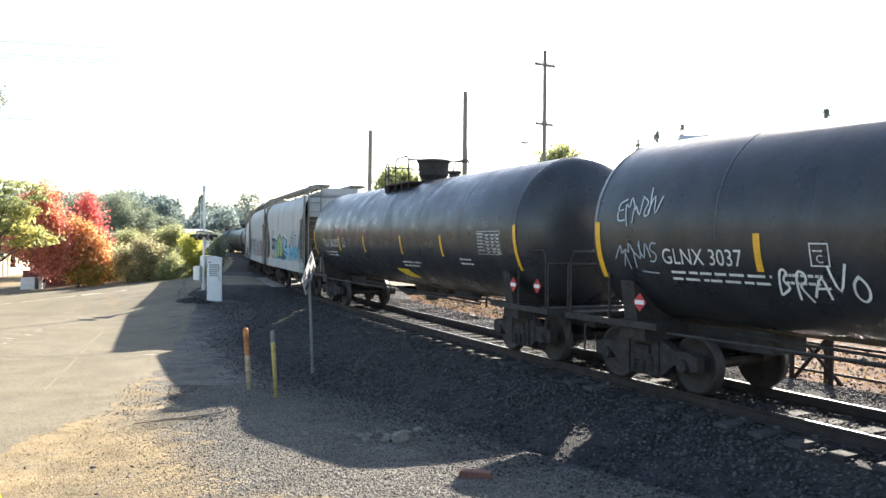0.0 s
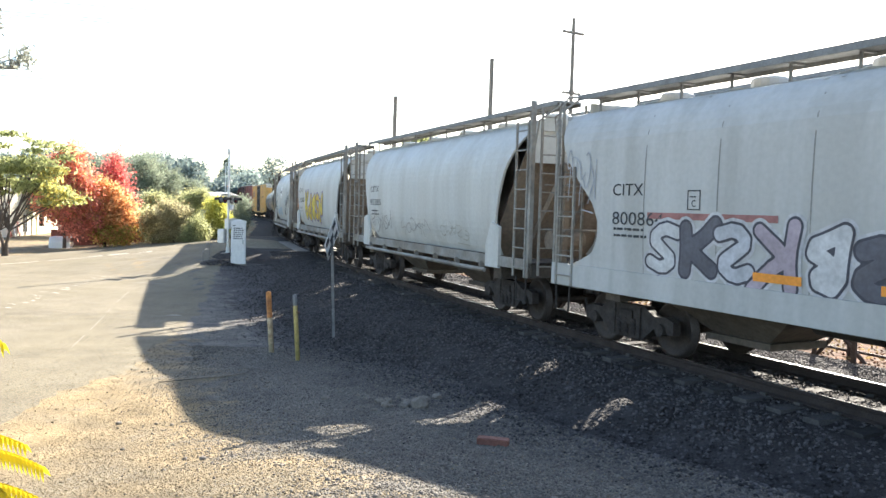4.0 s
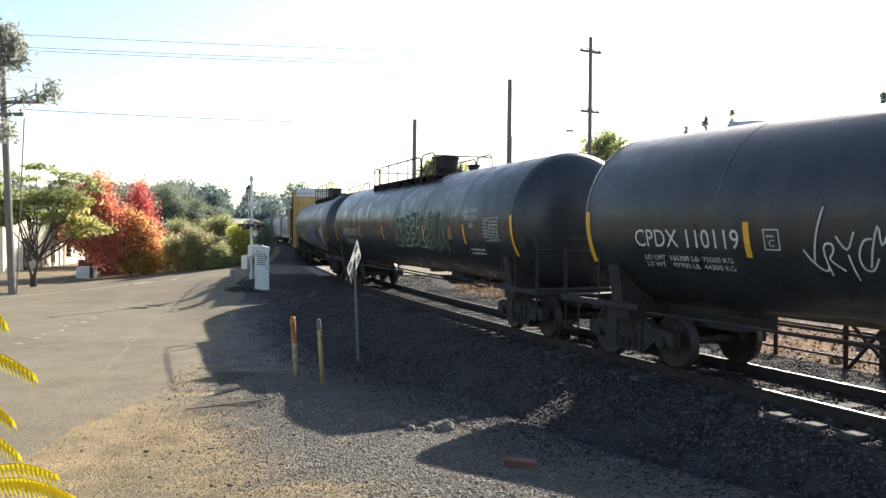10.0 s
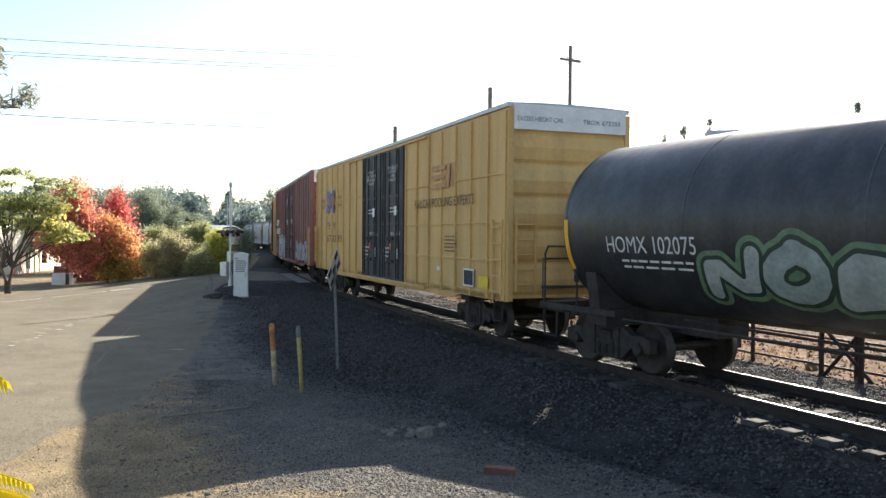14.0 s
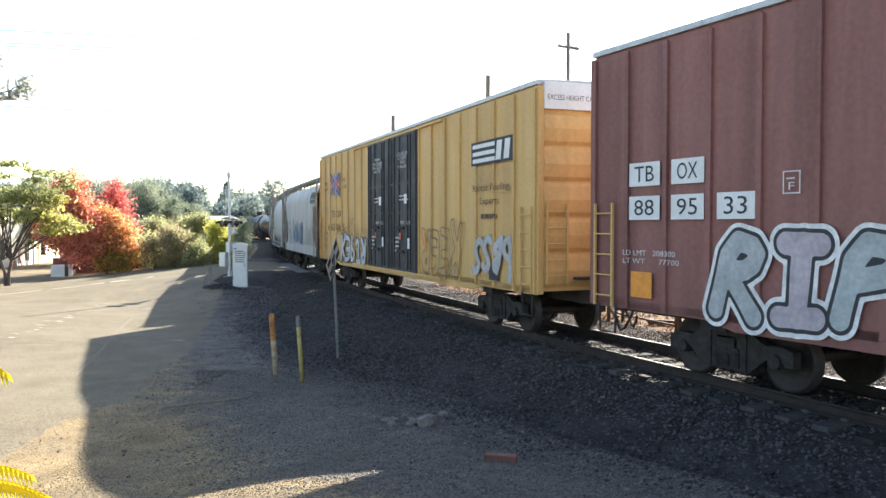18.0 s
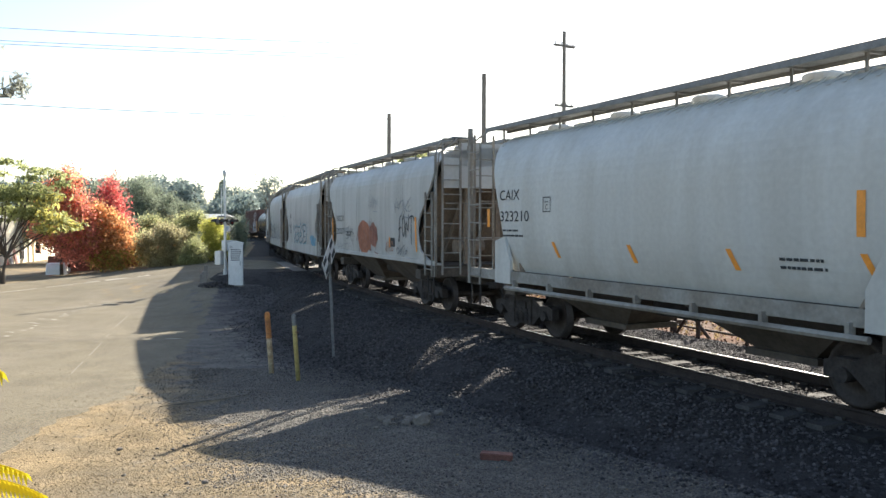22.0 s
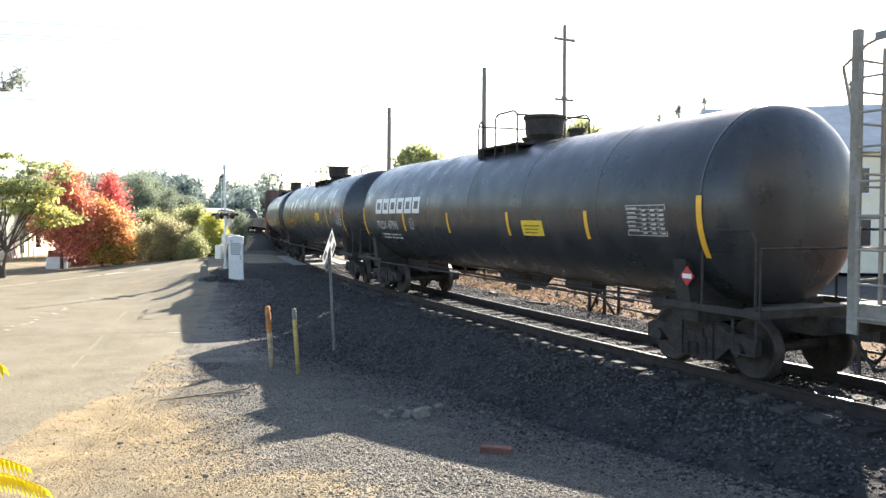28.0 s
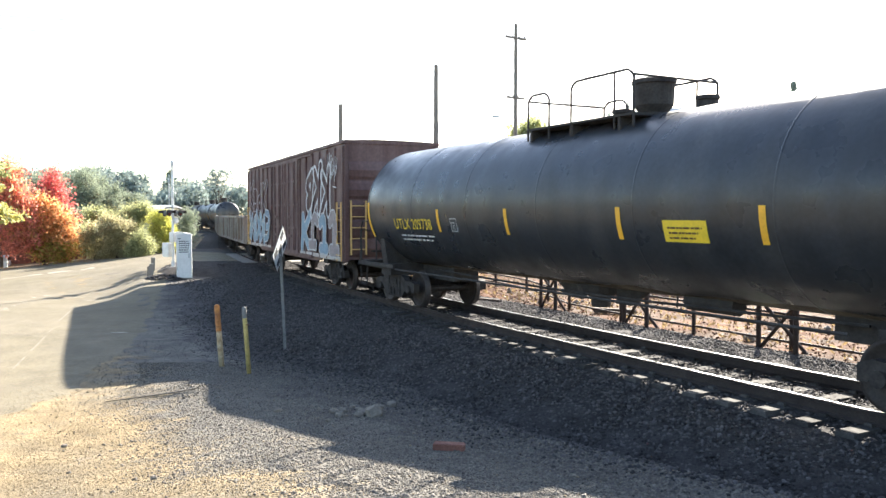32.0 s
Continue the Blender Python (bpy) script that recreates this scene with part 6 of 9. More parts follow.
def logo3(c, f, x, z, w, h, material, back=None):
    """Three bold logo strokes as plain shapes."""
    if back:
        patch(c, x - 0.08, z - 0.06, w + 0.16, h + 0.12, f, back, "logo_panel", 2, 1)
    bm = bmesh.new()
    for a, b, cc, d in ((0, 0.78, 0.6, 1), (0.0, 0.38, 0.6, 0.60), (0.0, 0, 0.6, 0.22)):
        bm.faces.new([bm.verts.new((w * p, h * q, 0)) for p, q in ((a, b), (cc, b), (cc, d), (a, d))])
    for sg in (0, 1):
        a, b = (0.62, 0.66) if sg else (0.82, 0.86)
        bm.faces.new([bm.verts.new((w * p, h * q, 0.001 * sg)) for p, q in ((a, 0), (a + 0.13, 0), (b + 0.13, 1), (b, 1))])
    link("logo_shape", wrap(mesh_of(bm), lambda p, q: off_by(f, 0.005)(x + p, z + q)), material, c)


def xlogo(c, f, x, z, w, h):
    """Two facing pairs of bent strokes, blue outside and red inside, on a pale edge."""
    bend = lambda pts: [(w * p, h * q) for p, q in pts]
    blue = [bend(((0.04, 0.94), (0.2, 0.81), (0.38, 0.66), (0.45, 0.58), (0.47, 0.5), (0.45, 0.42), (0.38, 0.34), (0.2, 0.19), (0.04, 0.06))), bend(((0.57, 0.70), (0.76, 0.83), (0.94, 0.95))), bend(((0.57, 0.30), (0.76, 0.17), (0.94, 0.05)))]
    red = [bend(((0.0, 0.74), (0.16, 0.62), (0.29, 0.5), (0.16, 0.38), (0.0, 0.26))), bend(((1.0, 0.76), (0.78, 0.62), (0.62, 0.5), (0.78, 0.38), (1.0, 0.24)))]
    for lines, wide, d, col in ((blue + red, 0.18, 0.004, (0.62, 0.56, 0.46)), (blue, 0.125, 0.007, (0.06, 0.12, 0.34)), (red, 0.125, 0.010, (0.42, 0.085, 0.065))):
        link("logo_shape", wrap(strokes_mesh(lines, wide * w), lambda p, q: off_by(f, d)(x + p, z + q)), spray(col), c)


def m10(c, f):
    g = off_by(f, 0.04)
    logo3(c, g, 4.95, 3.62, 1.7, 0.6, spray((0.50, 0.25, 0.10)))
    letters(c, "RAILCAR POOLING EXPERTS", 3.6, 3.14, 4.2, 0.24, g, M_BROWNMARK)
    xlogo(c, g, -7.5, 3.26, 1.35, 0.95)
    letters(c, "next", -8.4, 3.75, 0.5, 0.16, g, M_BROWNMARK)
    letters(c, "load", -8.4, 3.5, 0.5, 0.16, g, M_BROWNMARK)
    letters(c, "any", -5.55, 3.75, 0.5, 0.16, g, M_BROWNMARK)
    letters(c, "road", -5.55, 3.5, 0.6, 0.16, g, M_BROWNMARK)
    patch(c, 7.2, 1.2, 0.62, 0.42, g, M_WHITE, "label_panel", 1, 1)
    patch(c, 7.24, 1.24, 0.54, 0.34, off_by(g, 0.004), M_DARKMARK, "label_panel", 1, 1)
    patch(c, 8.12, 1.2, 0.5, 0.28, g, M_PLATE, "placard", 1, 1)
    bars(c, 5.9, 2.0, 0.9, 0.45, 5, g, M_BROWNMARK, 101)
    patch(c, 5.4, 1.5, 0.2, 0.1, g, M_WHITE, "label_panel", 1, 1)
    door_print(c, -1.96, 2.72)


def door_print(c, d0, d1):
    g = lambda a, b: (a, -1.588, b)
    dw = (d1 - d0) / 2
    for i, lines in enumerate((("IMPORTANT", "CLOSE THIS DOOR", "BEFORE CLOSING", "MAIN DOOR"), ("CLOSE AND LOCK", "BOTH DOORS", "BEFORE", "MOVING CAR"))):
        x = d0 + i * dw + 0.7
        for k, l in enumerate(lines):
            w = 0.071 * len(l)
            letters(c, l, x + 0.52 - w / 2, 4.42 - 0.125 * k, w, 0.095, g, M_MARK)
        letters(c, "OPEN", x + 0.35, 2.4, 0.35, 0.1, g, M_MARK)
        letters(c, "CLOSE", x + 0.9, 2.4, 0.4, 0.1, g, M_MARK)
        bars(c, x + 0.2, 3.1, 0.9, 0.22, 2, g, M_MARK, 102 + i)
        bars(c, x - 0.2, 1.6, 0.5, 0.5, 4, g, M_MARK, 104 + i)
        patch(c, x + 0.25, 1.95, 0.16, 0.2, g, spray((0.5, 0.1, 0.05)), "label_panel", 1, 1)
        patch(c, x + 1.0, 1.7, 0.18, 0.3, g, M_WHITE, "label_panel", 1, 1)
        patch(c, x + 0.7, 3.0, 0.24, 0.28, off_by(g, 0.003), M_WHITE, "label_panel", 1, 1)


def end_print(c, half, zt, number):
    g = lambda a, b: (half + 0.104, -1.32 + a, b)
    letters(c, "EXCESS HEIGHT CAR", 0.0, zt - 0.42, 1.1, 0.1, g, M_DARKMARK)
    letters(c, number, 1.6, zt - 0.42, 0.95, 0.1, g, M_DARKMARK)


c10 = add(box_car("yellow high-cube boxcar with black double doors", 18.95, M_YEL, "ribbed", (-1.96, 2.72), texts=(("TB OX", -7.55, 2.64, 1.55, 0.27, M_BROWNMARK), ("67 32 93", -7.55, 2.13, 2.5, 0.26, M_BROWNMARK)), marks=m10, zt=5.28), -20.15, -1.2)
end_print(c10, 9.475, 5.28, "TBOX 673293")


def m11(c, f):
    g = off_by(f, 0.04)
    for k, (t, x, z, w) in enumerate((("TB", -8.45, 3.0, 0.72), ("OX", -7.48, 3.0, 0.68), ("88", -8.45, 2.46, 0.72), ("95", -7.48, 2.46, 0.68), ("33", -6.55, 2.46, 0.68))):
        patch(c, x, z, w, 0.38, g, M_WHITE, "number_panel", 1, 1)
        letters(c, t, x + 0.13, z + 0.07, w - 0.26, 0.25, off_by(g, 0.004), M_DARKMARK)
    plate(c, g, -5.42, 2.78, M_MARK, "F")
    patch(c, -8.4, 1.2, 0.5, 0.42, g, M_ORANGE, "orange_tape", 1, 1)
    limits(c, g, -8.6, 1.75, ("LD LMT   208300", "LT WT      77700"), M_MARK, 1.3)
    graffiti(c, -6.75, 1.0, 3.9, 1.35, 4, g, ((0.40, 0.42, 0.42), (0.44, 0.38, 0.41), (0.38, 0.42, 0.42)), (0.03, 0.03, 0.035), 112, W_, 0.07, word="RIPE")
    graffiti(c, 3.2, 1.1, 5.2, 0.95, 8, g, ((0.2, 0.14, 0.16), (0.3, 0.28, 0.3)), (0.45, 0.45, 0.46), 113, None, 0.06)
    door_print(c, -2.2, 2.7)


c11 = add(box_car("oxide-red high-cube boxcar with white number panels", 18.9, M_MAR, "plain", (-2.2, 2.7), marks=m11, zt=5.42), 0.4, 19.3)
end_print(c11, 9.45, 5.42, "TBOX 889533")
for o in c11.children:
    if o.name.startswith("sliding_door"):
        o.data.materials[0] = M_MAR
        o["label"] = "oxide-red plug door"


def m12(c, f):
    g = off_by(f, 0.04)
    logo3(c, g, 6.5, 3.8, 2.0, 0.42, M_WHITE, M_DARKMARK)
    letters(c, "Railcar Pooling", 6.5, 3.1, 1.9, 0.2, g, M_BROWNMARK)
    letters(c, "Experts", 6.9, 2.8, 1.0, 0.2, g, M_BROWNMARK)
    bars(c, 6.95, 2.52, 0.9, 0.3, 1, g, M_BROWNMARK, 127)
    xlogo(c, g, -7.55, 3.5, 1.45, 0.9)
    for t, x, z, w in (("next", -8.6, 3.98, 0.5), ("load", -8.6, 3.75, 0.5), ("any", -5.75, 3.98, 0.5), ("road", -5.75, 3.75, 0.6)):
        letters(c, t, x, z, w, 0.15, g, M_BROWNMARK)
    graffiti(c, -6.1, 0.92, 3.5, 1.1, 5, g, ((0.50, 0.49, 0.47), (0.46, 0.47, 0.50), (0.52, 0.50, 0.46)), (0.025, 0.025, 0.03), 121, None, 0.055)
    for k, (tx, tz, tw, th) in enumerate(((-8.55, 1.95, 0.5, 0.22), (-8.6, 1.68, 0.55, 0.22), (-8.55, 1.4, 0.5, 0.2), (-8.6, 2.75, 0.6, 0.4), (-6.7, 1.98, 1.3, 0.26), (-5.5, 2.05, 0.9, 0.26), (-7.75, 1.12, 0.7, 0.18), (-4.9, 2.2, 0.8, 0.5))):
        tag(c, tx, tz, tw, th, g, (0.17, 0.12, 0.08) if k % 2 else (0.11, 0.085, 0.07), 130 + k, 0.022, 7)
    graffiti(c, 2.85, 1.0, 2.8, 1.35, 4, g, (), (0.22, 0.15, 0.09), 122, None, 0.05)
    graffiti(c, 6.4, 1.2, 2.1, 1.0, 4, g, ((0.42, 0.42, 0.42),), (0.4, 0.35, 0.28), 123, None, 0.03)
    tag(c, -4.2, 1.5, 1.8, 0.9, g, (0.3, 0.2, 0.14), 124, 0.04)
    tag(c, 6.6, 3.2, 1.8, 0.5, g, (0.5, 0.34, 0.16), 125, 0.03)
    patch(c, 7.4, 1.15, 0.5, 0.3, g, M_DARKMARK, "label_panel", 1, 1)
    patch(c, 3.2, 1.7, 0.1, 0.55, off_by(g, 0.012), M_ORANGE, "orange_tape", 1, 2)
    door_print(c, -2.3, 2.7)


c12 = add(box_car("faded yellow high-cube boxcar with black doors and graffiti", 19.1, M_YEL, "plain", (-2.3, 2.7), texts=(("TB OX", -7.6, 2.68, 1.55, 0.27, M_BROWNMARK), ("6 65 06 5", -8.2, 2.17, 2.6, 0.26, M_BROWNMARK)), marks=m12, zt=5.28), 21.1, 40.2)
end_print(c12, 9.55, 5.28, "TBOX 665065")


def logo4(c, f, x, z, w, h, material):
    """Four slanted logo strokes as plain shapes."""
    polys = []
    for k in range(4):
        a = k * 0.26
        polys.append([(w * (a + 0.0), 0), (w * (a + 0.20), 0), (w * (a + 0.24), h), (w * (a + 0.05), h)])
    link("logo_shape", wrap(flat_poly_mesh(polys), lambda p, q: f(x + p, z + q)), material, c)
    bars(c, x + 0.1 * w, z + 0.3 * h, 0.9 * w, 0.25 * h, 1, off_by(f, 0.003), M_GREY, 131, "logo_shape")


def m13(c, f):
    logo4(c, f, 4.05, 3.36, 1.5, 0.5, M_DARKMARK)
    graffiti(c, -2.4, 1.42, 3.8, 1.05, 5, f, ((0.10, 0.18, 0.28), (0.14, 0.24, 0.34)), (0.08, 0.09, 0.12), 132, None, 0.05)
    graffiti(c, 2.2, 1.45, 2.0, 0.8, 4, f, ((0.36, 0.38, 0.35),), (0.22, 0.28, 0.22), 133, None, 0.04)
    tag(c, -3.9, 1.42, 1.3, 0.5, f, (0.12, 0.22, 0.22), 134, 0.035)
    tag(c, -4.4, 2.7, 0.7, 0.9, f, (0.3, 0.36, 0.4), 135, 0.035)
    tag(c, 0.8, 1.05, 2.4, 0.3, f, (0.12, 0.14, 0.14), 136, 0.03)
    patch(c, 1.4, 1.04, 0.5, 0.24, f, spray((0.05, 0.13, 0.34)), "label_panel", 1, 1)
    patch(c, -2.2, 2.25, 0.3, 0.45, f, spray((0.2, 0.2, 0.2)), "label_panel", 1, 1)


add(hopper_car("grey covered hopper with blue graffiti and a slanted logo", 11.8, "a", texts=(("GACX", -4.17, 2.4, 1.0, 0.23), ("12337", -4.08, 1.93, 0.95, 0.23)), marks=m13), 41.55, 53.35)


def ortape(c, f, xs):
    for x in xs:
        patch(c, x, 1.72, 0.1, 0.3, f, M_ORANGE, "orange_tape", 1, 2, -0.15)


def m14(c, f):
    ortape(c, f, (-2.49, -0.19, 2.04, 4.18))
    patch(c, 4.0, 2.22, 0.12, 0.55, f, M_ORANGE, "orange_tape", 1, 3)
    patch(c, -5.2, 2.3, 0.12, 0.4, f, M_ORANGE, "orange_tape", 1, 3)
    small(c, f, -4.55, 2.1, 141, M_DARKMARK, 0.9)
    small(c, f, 2.8, 1.78, 142, M_DARKMARK, 0.8)
    plate(c, f, -2.9, 2.6, M_DARKMARK)


add(hopper_car("clean cream-grey round-sided covered hopper with orange tape", 12.3, "b", M_GREY2, texts=(("CAIX", -4.63, 2.87, 0.82, 0.22), ("323210", -4.6, 2.42, 1.17, 0.22)), marks=m14), 54.5, 66.8)


def m15(c, f):
    rnd = random.Random(151)
    for cx, cz, rx, rz, col in ((-0.75, 1.9, 0.85, 0.55, (0.36, 0.13, 0.07)), (0.35, 2.0, 0.45, 0.38, (0.32, 0.14, 0.10))):
        link("colour_splash", wrap(flat_poly_mesh([blob(cx, cz, rx, rz, rnd, 18, 0.16)]), lambda p, q: f(p, q)), spray(col), c)
        tag(c, cx - rx, cz - rz, rx * 2, rz * 2, off_by(f, 0.003), (0.2, 0.07, 0.05), 152 + int(cx * 10), 0.035)
    tag(c, 2.95, 1.85, 1.3, 0.72, f, (0.05, 0.06, 0.07), 153, 0.06, word="FONT")
    tag(c, 2.7, 1.45, 1.0, 0.3, f, (0.16, 0.17, 0.18), 160, 0.035, 6)
    tag(c, 2.6, 2.66, 1.5, 0.45, f, (0.2, 0.22, 0.24), 154, 0.03)
    tag(c, -0.2, 2.85, 1.1, 0.4, f, (0.25, 0.27, 0.3), 155, 0.03)
    tag(c, -3.1, 1.7, 1.0, 0.6, f, (0.1, 0.11, 0.12), 156, 0.035)
    tag(c, 1.6, 1.5, 0.8, 0.4, f, (0.35, 0.16, 0.1), 157, 0.03)
    tag(c, -4.6, 1.42, 2.2, 0.3, f, (0.25, 0.25, 0.27), 158, 0.025)
    patch(c, 4.4, 1.6, 0.14, 0.95, f, M_ORANGE, "orange_tape", 1, 4)
    patch(c, -5.2, 1.7, 0.14, 0.9, f, M_ORANGE, "orange_tape", 1, 4)
    patch(c, 2.15, 1.68, 0.42, 0.27, f, M_DARKMARK, "label_panel", 1, 1)
    patch(c, 2.0, 1.66, 0.12, 0.3, f, M_ORANGE, "orange_tape", 1, 1)
    small(c, f, -3.2, 1.95, 159, M_DARKMARK, 0.9)


add(hopper_car("weathered grey covered hopper with an orange sprayed blot", 11.9, "a", texts=(("RGCX", -4.46, 2.46, 1.05, 0.22), ("20271", -4.46, 1.99, 1.2, 0.22)), marks=m15, sill=1.29), 68.75, 80.65)


def m16(c, f):
    small(c, f, -3.85, 1.9, 161, M_DARKMARK, 0.9)
    plate(c, f, -2.2, 2.4, M_DARKMARK)
    graffiti(c, -2.5, 1.4, 4.3, 0.85, 6, f, ((0.43, 0.44, 0.44),), (0.06, 0.07, 0.08), 162, (0.16, 0.34, 0.40), 0.06, word="KO   ")
    tag(c, -1.2, 2.3, 4.0, 0.35, f, (0.3, 0.31, 0.33), 163, 0.03, 12)
    rnd = random.Random(164)
    link("colour_splash", wrap(flat_poly_mesh([blob(3.7, 1.6, 0.75, 0.3, rnd, 18, 0.3)]), lambda p, q: f(p, q)), spray((0.13, 0.3, 0.42)), c)
    link("colour_splash", wrap(flat_poly_mesh([blob(1.95, 1.8, 0.28, 0.36, rnd, 12, 0.2)]), lambda p, q: f(p, q)), spray((0.5, 0.48, 0.45)), c)
    tag(c, -5.0, 2.6, 1.0, 0.55, f, (0.62, 0.62, 0.6), 165, 0.025)
    for x in (-1.6, 0.3, 2.0, 4.3):
        patch(c, x, 1.1, 0.75, 0.11, off_by(f, 0.004), M_ORANGE, "orange_tape", 1, 1)
    patch(c, -4.6, 1.1, 0.5, 0.2, off_by(f, 0.004), M_ORANGE, "orange_tape", 1, 1)
    patch(c, 1.6, 1.04, 2.2, 0.3, f, spray((0.2, 0.33, 0.42)), "colour_splash", 2, 1)


add(hopper_car("grey covered hopper with black outlined graffiti and orange tape", 11.5, "a", texts=(("CEFX", -3.88, 2.64, 0.86, 0.22), ("86114", -3.86, 2.15, 0.84, 0.22)), marks=m16), 82.15, 93.65)


def m17(c, f):
    small(c, f, -3.85, 1.95, 171, M_DARKMARK, 0.9)
    plate(c, f, -2.1, 2.38, M_DARKMARK)
    graffiti(c, -4.4, 1.42, 8.2, 0.9, 10, f, None, (0.12, 0.12, 0.16), 172, None, 0.05)
    tag(c, 0.5, 1.02, 3.2, 0.32, f, (0.2, 0.2, 0.28), 173, 0.03, 12)
    tag(c, -3.6, 1.02, 2.0, 0.32, f, (0.15, 0.15, 0.2), 174, 0.03)
    patch(c, -0.6, 1.75, 0.55, 0.36, off_by(f, 0.01), M_DARKMARK, "label_panel", 1, 1)
    patch(c, 4.5, 1.1, 0.55, 0.2, off_by(f, 0.004), M_ORANGE, "orange_tape", 1, 1)


add(hopper_car("grey covered hopper with a long run of outlined graffiti", 11.4, "a", texts=(("CEFX", -3.83, 2.66, 0.85, 0.21), ("85874", -3.83, 2.22, 1.0, 0.2)), marks=m17), 95.4, 106.8)


def m18(c, f):
    logo4(c, f, 2.05, 3.12, 1.5, 0.46, spray((0.07, 0.12, 0.3)))
    small(c, f, 3.7, 3.15, 181, M_DARKMARK, 0.4)
    ortape(c, f, (-2.6, -0.2, 2.1))
    patch(c, 4.2, 2.1, 0.2, 0.5, f, M_ORANGE, "orange_tape", 1, 3)
    small(c, f, -4.5, 2.05, 182, M_DARKMARK, 0.9)


add(hopper_car("cream-grey round-sided covered hopper with a blue slanted logo", 12.75, "b", M_GREY2, texts=(("GACX", -4.7, 2.8, 0.95, 0.19), ("54966", -4.62, 2.36, 1.15, 0.2)), marks=m18), 108.0, 120.75)


def m19(c, f):
    polys = []
    for k in range(6):
        x = -6.75 + k * 0.63
        outline(c, x, 2.5, 0.54, 0.45, 0.12, f, M_WHITE, "logo_shape")
    small(c, f, -6.6, 1.72, 191)
    plate(c, f, -3.9, 2.05, M_MARK)
    yplate(c, f, 2.6, 2.0, 0.85, 0.32)
    decal(c, f, 6.2, 2.08, 1.0, 0.5, 192)
    diamond(c, 7.6, 1.5, -1.44)


add(tank_car("black tank car with a bold white logo", 17.2, "oil", mid=0.94, texts=(("PROX 47396", -6.7, 2.02, 1.8, 0.26),), stripes=(-4.33, -1.2, 2.0, 5.0), marks=m19), 122.4, 139.6)


def m20(c, f):
    yplate(c, f, 2.35, 2.25, 0.8, 0.32)
    decal(c, f, 6.7, 2.08, 1.05, 0.5, 201)
    small(c, f, -6.3, 1.82, 202, M_STRIPE)
    diamond(c, 7.45, 1.42, -1.44, "1202")


add(tank_car("black tank car with orange lettering and a yellow placard", 17.5, "oil", mid=-0.3, rails=((-1.17, 0.35, 0.66), (0.45, 1.8, 0.72)), texts=(("UTLX 208496", -6.45, 2.1, 2.0, 0.26, M_ORANGE),), stripes=(-4.0, -1.08, 2.11, 4.96), marks=m20), 141.2, 158.7)


def m21(c, f):
    yplate(c, f, 3.24, 1.97, 0.85, 0.33)
    decal(c, f, 6.7, 2.08, 1.05, 0.5, 211)
    small(c, f, -6.1, 1.72, 212)
    plate(c, f, -3.3, 2.0, M_MARK)
    diamond(c, 7.6, 1.5, -1.44)


add(tank_car("black tank car with yellow lettering and stripes", 16.9, "oil", texts=(("UTLX 209738", -6.24, 2.02, 2.0, 0.26, M_PLATE),), dome=0.36, rails=((-1.12, -0.42, 0.7), (0.26, 1.94, 0.78)), stripes=(-3.86, -1.03, 2.27, 5.04), marks=m21), 160.4, 177.3)


def m22(c, f):
    g = off_by(f, 0.06)
    graffiti(c, -7.6, 1.1, 4.8, 1.4, 5, g, ((0.16, 0.24, 0.3), (0.2, 0.28, 0.34)), (0.45, 0.46, 0.47), 221, None, 0.06)
    graffiti(c, 2.7, 1.1, 4.7, 1.5, 4, g, ((0.18, 0.27, 0.34), (0.24, 0.2, 0.2)), (0.42, 0.42, 0.42), 222, None, 0.07)
    graffiti(c, 3.3, 2.3, 3.2, 1.7, 3, g, None, (0.5, 0.5, 0.5), 223, None, 0.12)
    graffiti(c, -7.4, 2.5, 4.0, 1.2, 4, g, None, (0.3, 0.27, 0.28), 224, None, 0.06)
    tag(c, 6.4, 3.4, 1.0, 0.8, g, (0.45, 0.45, 0.45), 225, 0.05)
    patch(c, -7.8, 1.0, 15.6, 0.12, off_by(g, -0.03), spray((0.45, 0.4, 0.36)), "faded_patch", 4, 1)


add(box_car("weathered brown boxcar with blue and pale graffiti", 15.8, M_BROWN, "old", (-2.45, 2.5), marks=m22, zt=4.6, end_white=False), 178.7, 194.5)
g0 = gondola_car()
add(g0, 196.0, 211.5)
for k in range(1, 4):
    add(copy_thing(g0, pose(0, 0, 0)), 196.0 + 17 * k, 211.5 + 17 * k)
t0 = add(tank_car("plain black tank car in the distance", 16.7, "oil", stripes=(-4, 0, 4)), 264.0, 280.7)
for k in range(1, 6):
    add(copy_thing(t0, pose(0, 0, 0)), 264.0 + 18.4 * k, 280.7 + 18.4 * k)


# ---------- motion of the train ----------
def advance(t):
    return 10.63606 * (t - 16) + 0.00277 * (t - 16) ** 2 / 2


def motions():
    times = [i * 0.5 for i in range(65)]
    for car, front, rear in CARS:
        half = (rear - front) / 2
        q = half - 2.4
        rows = []
        for t in times:
            s = (front + rear) / 2 - advance(t)
            ax, ay, _ = track(s - q)
            bx, by, _ = track(s + q)
            ang = math.degrees(math.atan2(ay - by, ax - bx))
            rows.append((t, pose((ax + bx) / 2, (ay + by) / 2, 0, 0, 0, ang)))
        walk(car, rows)


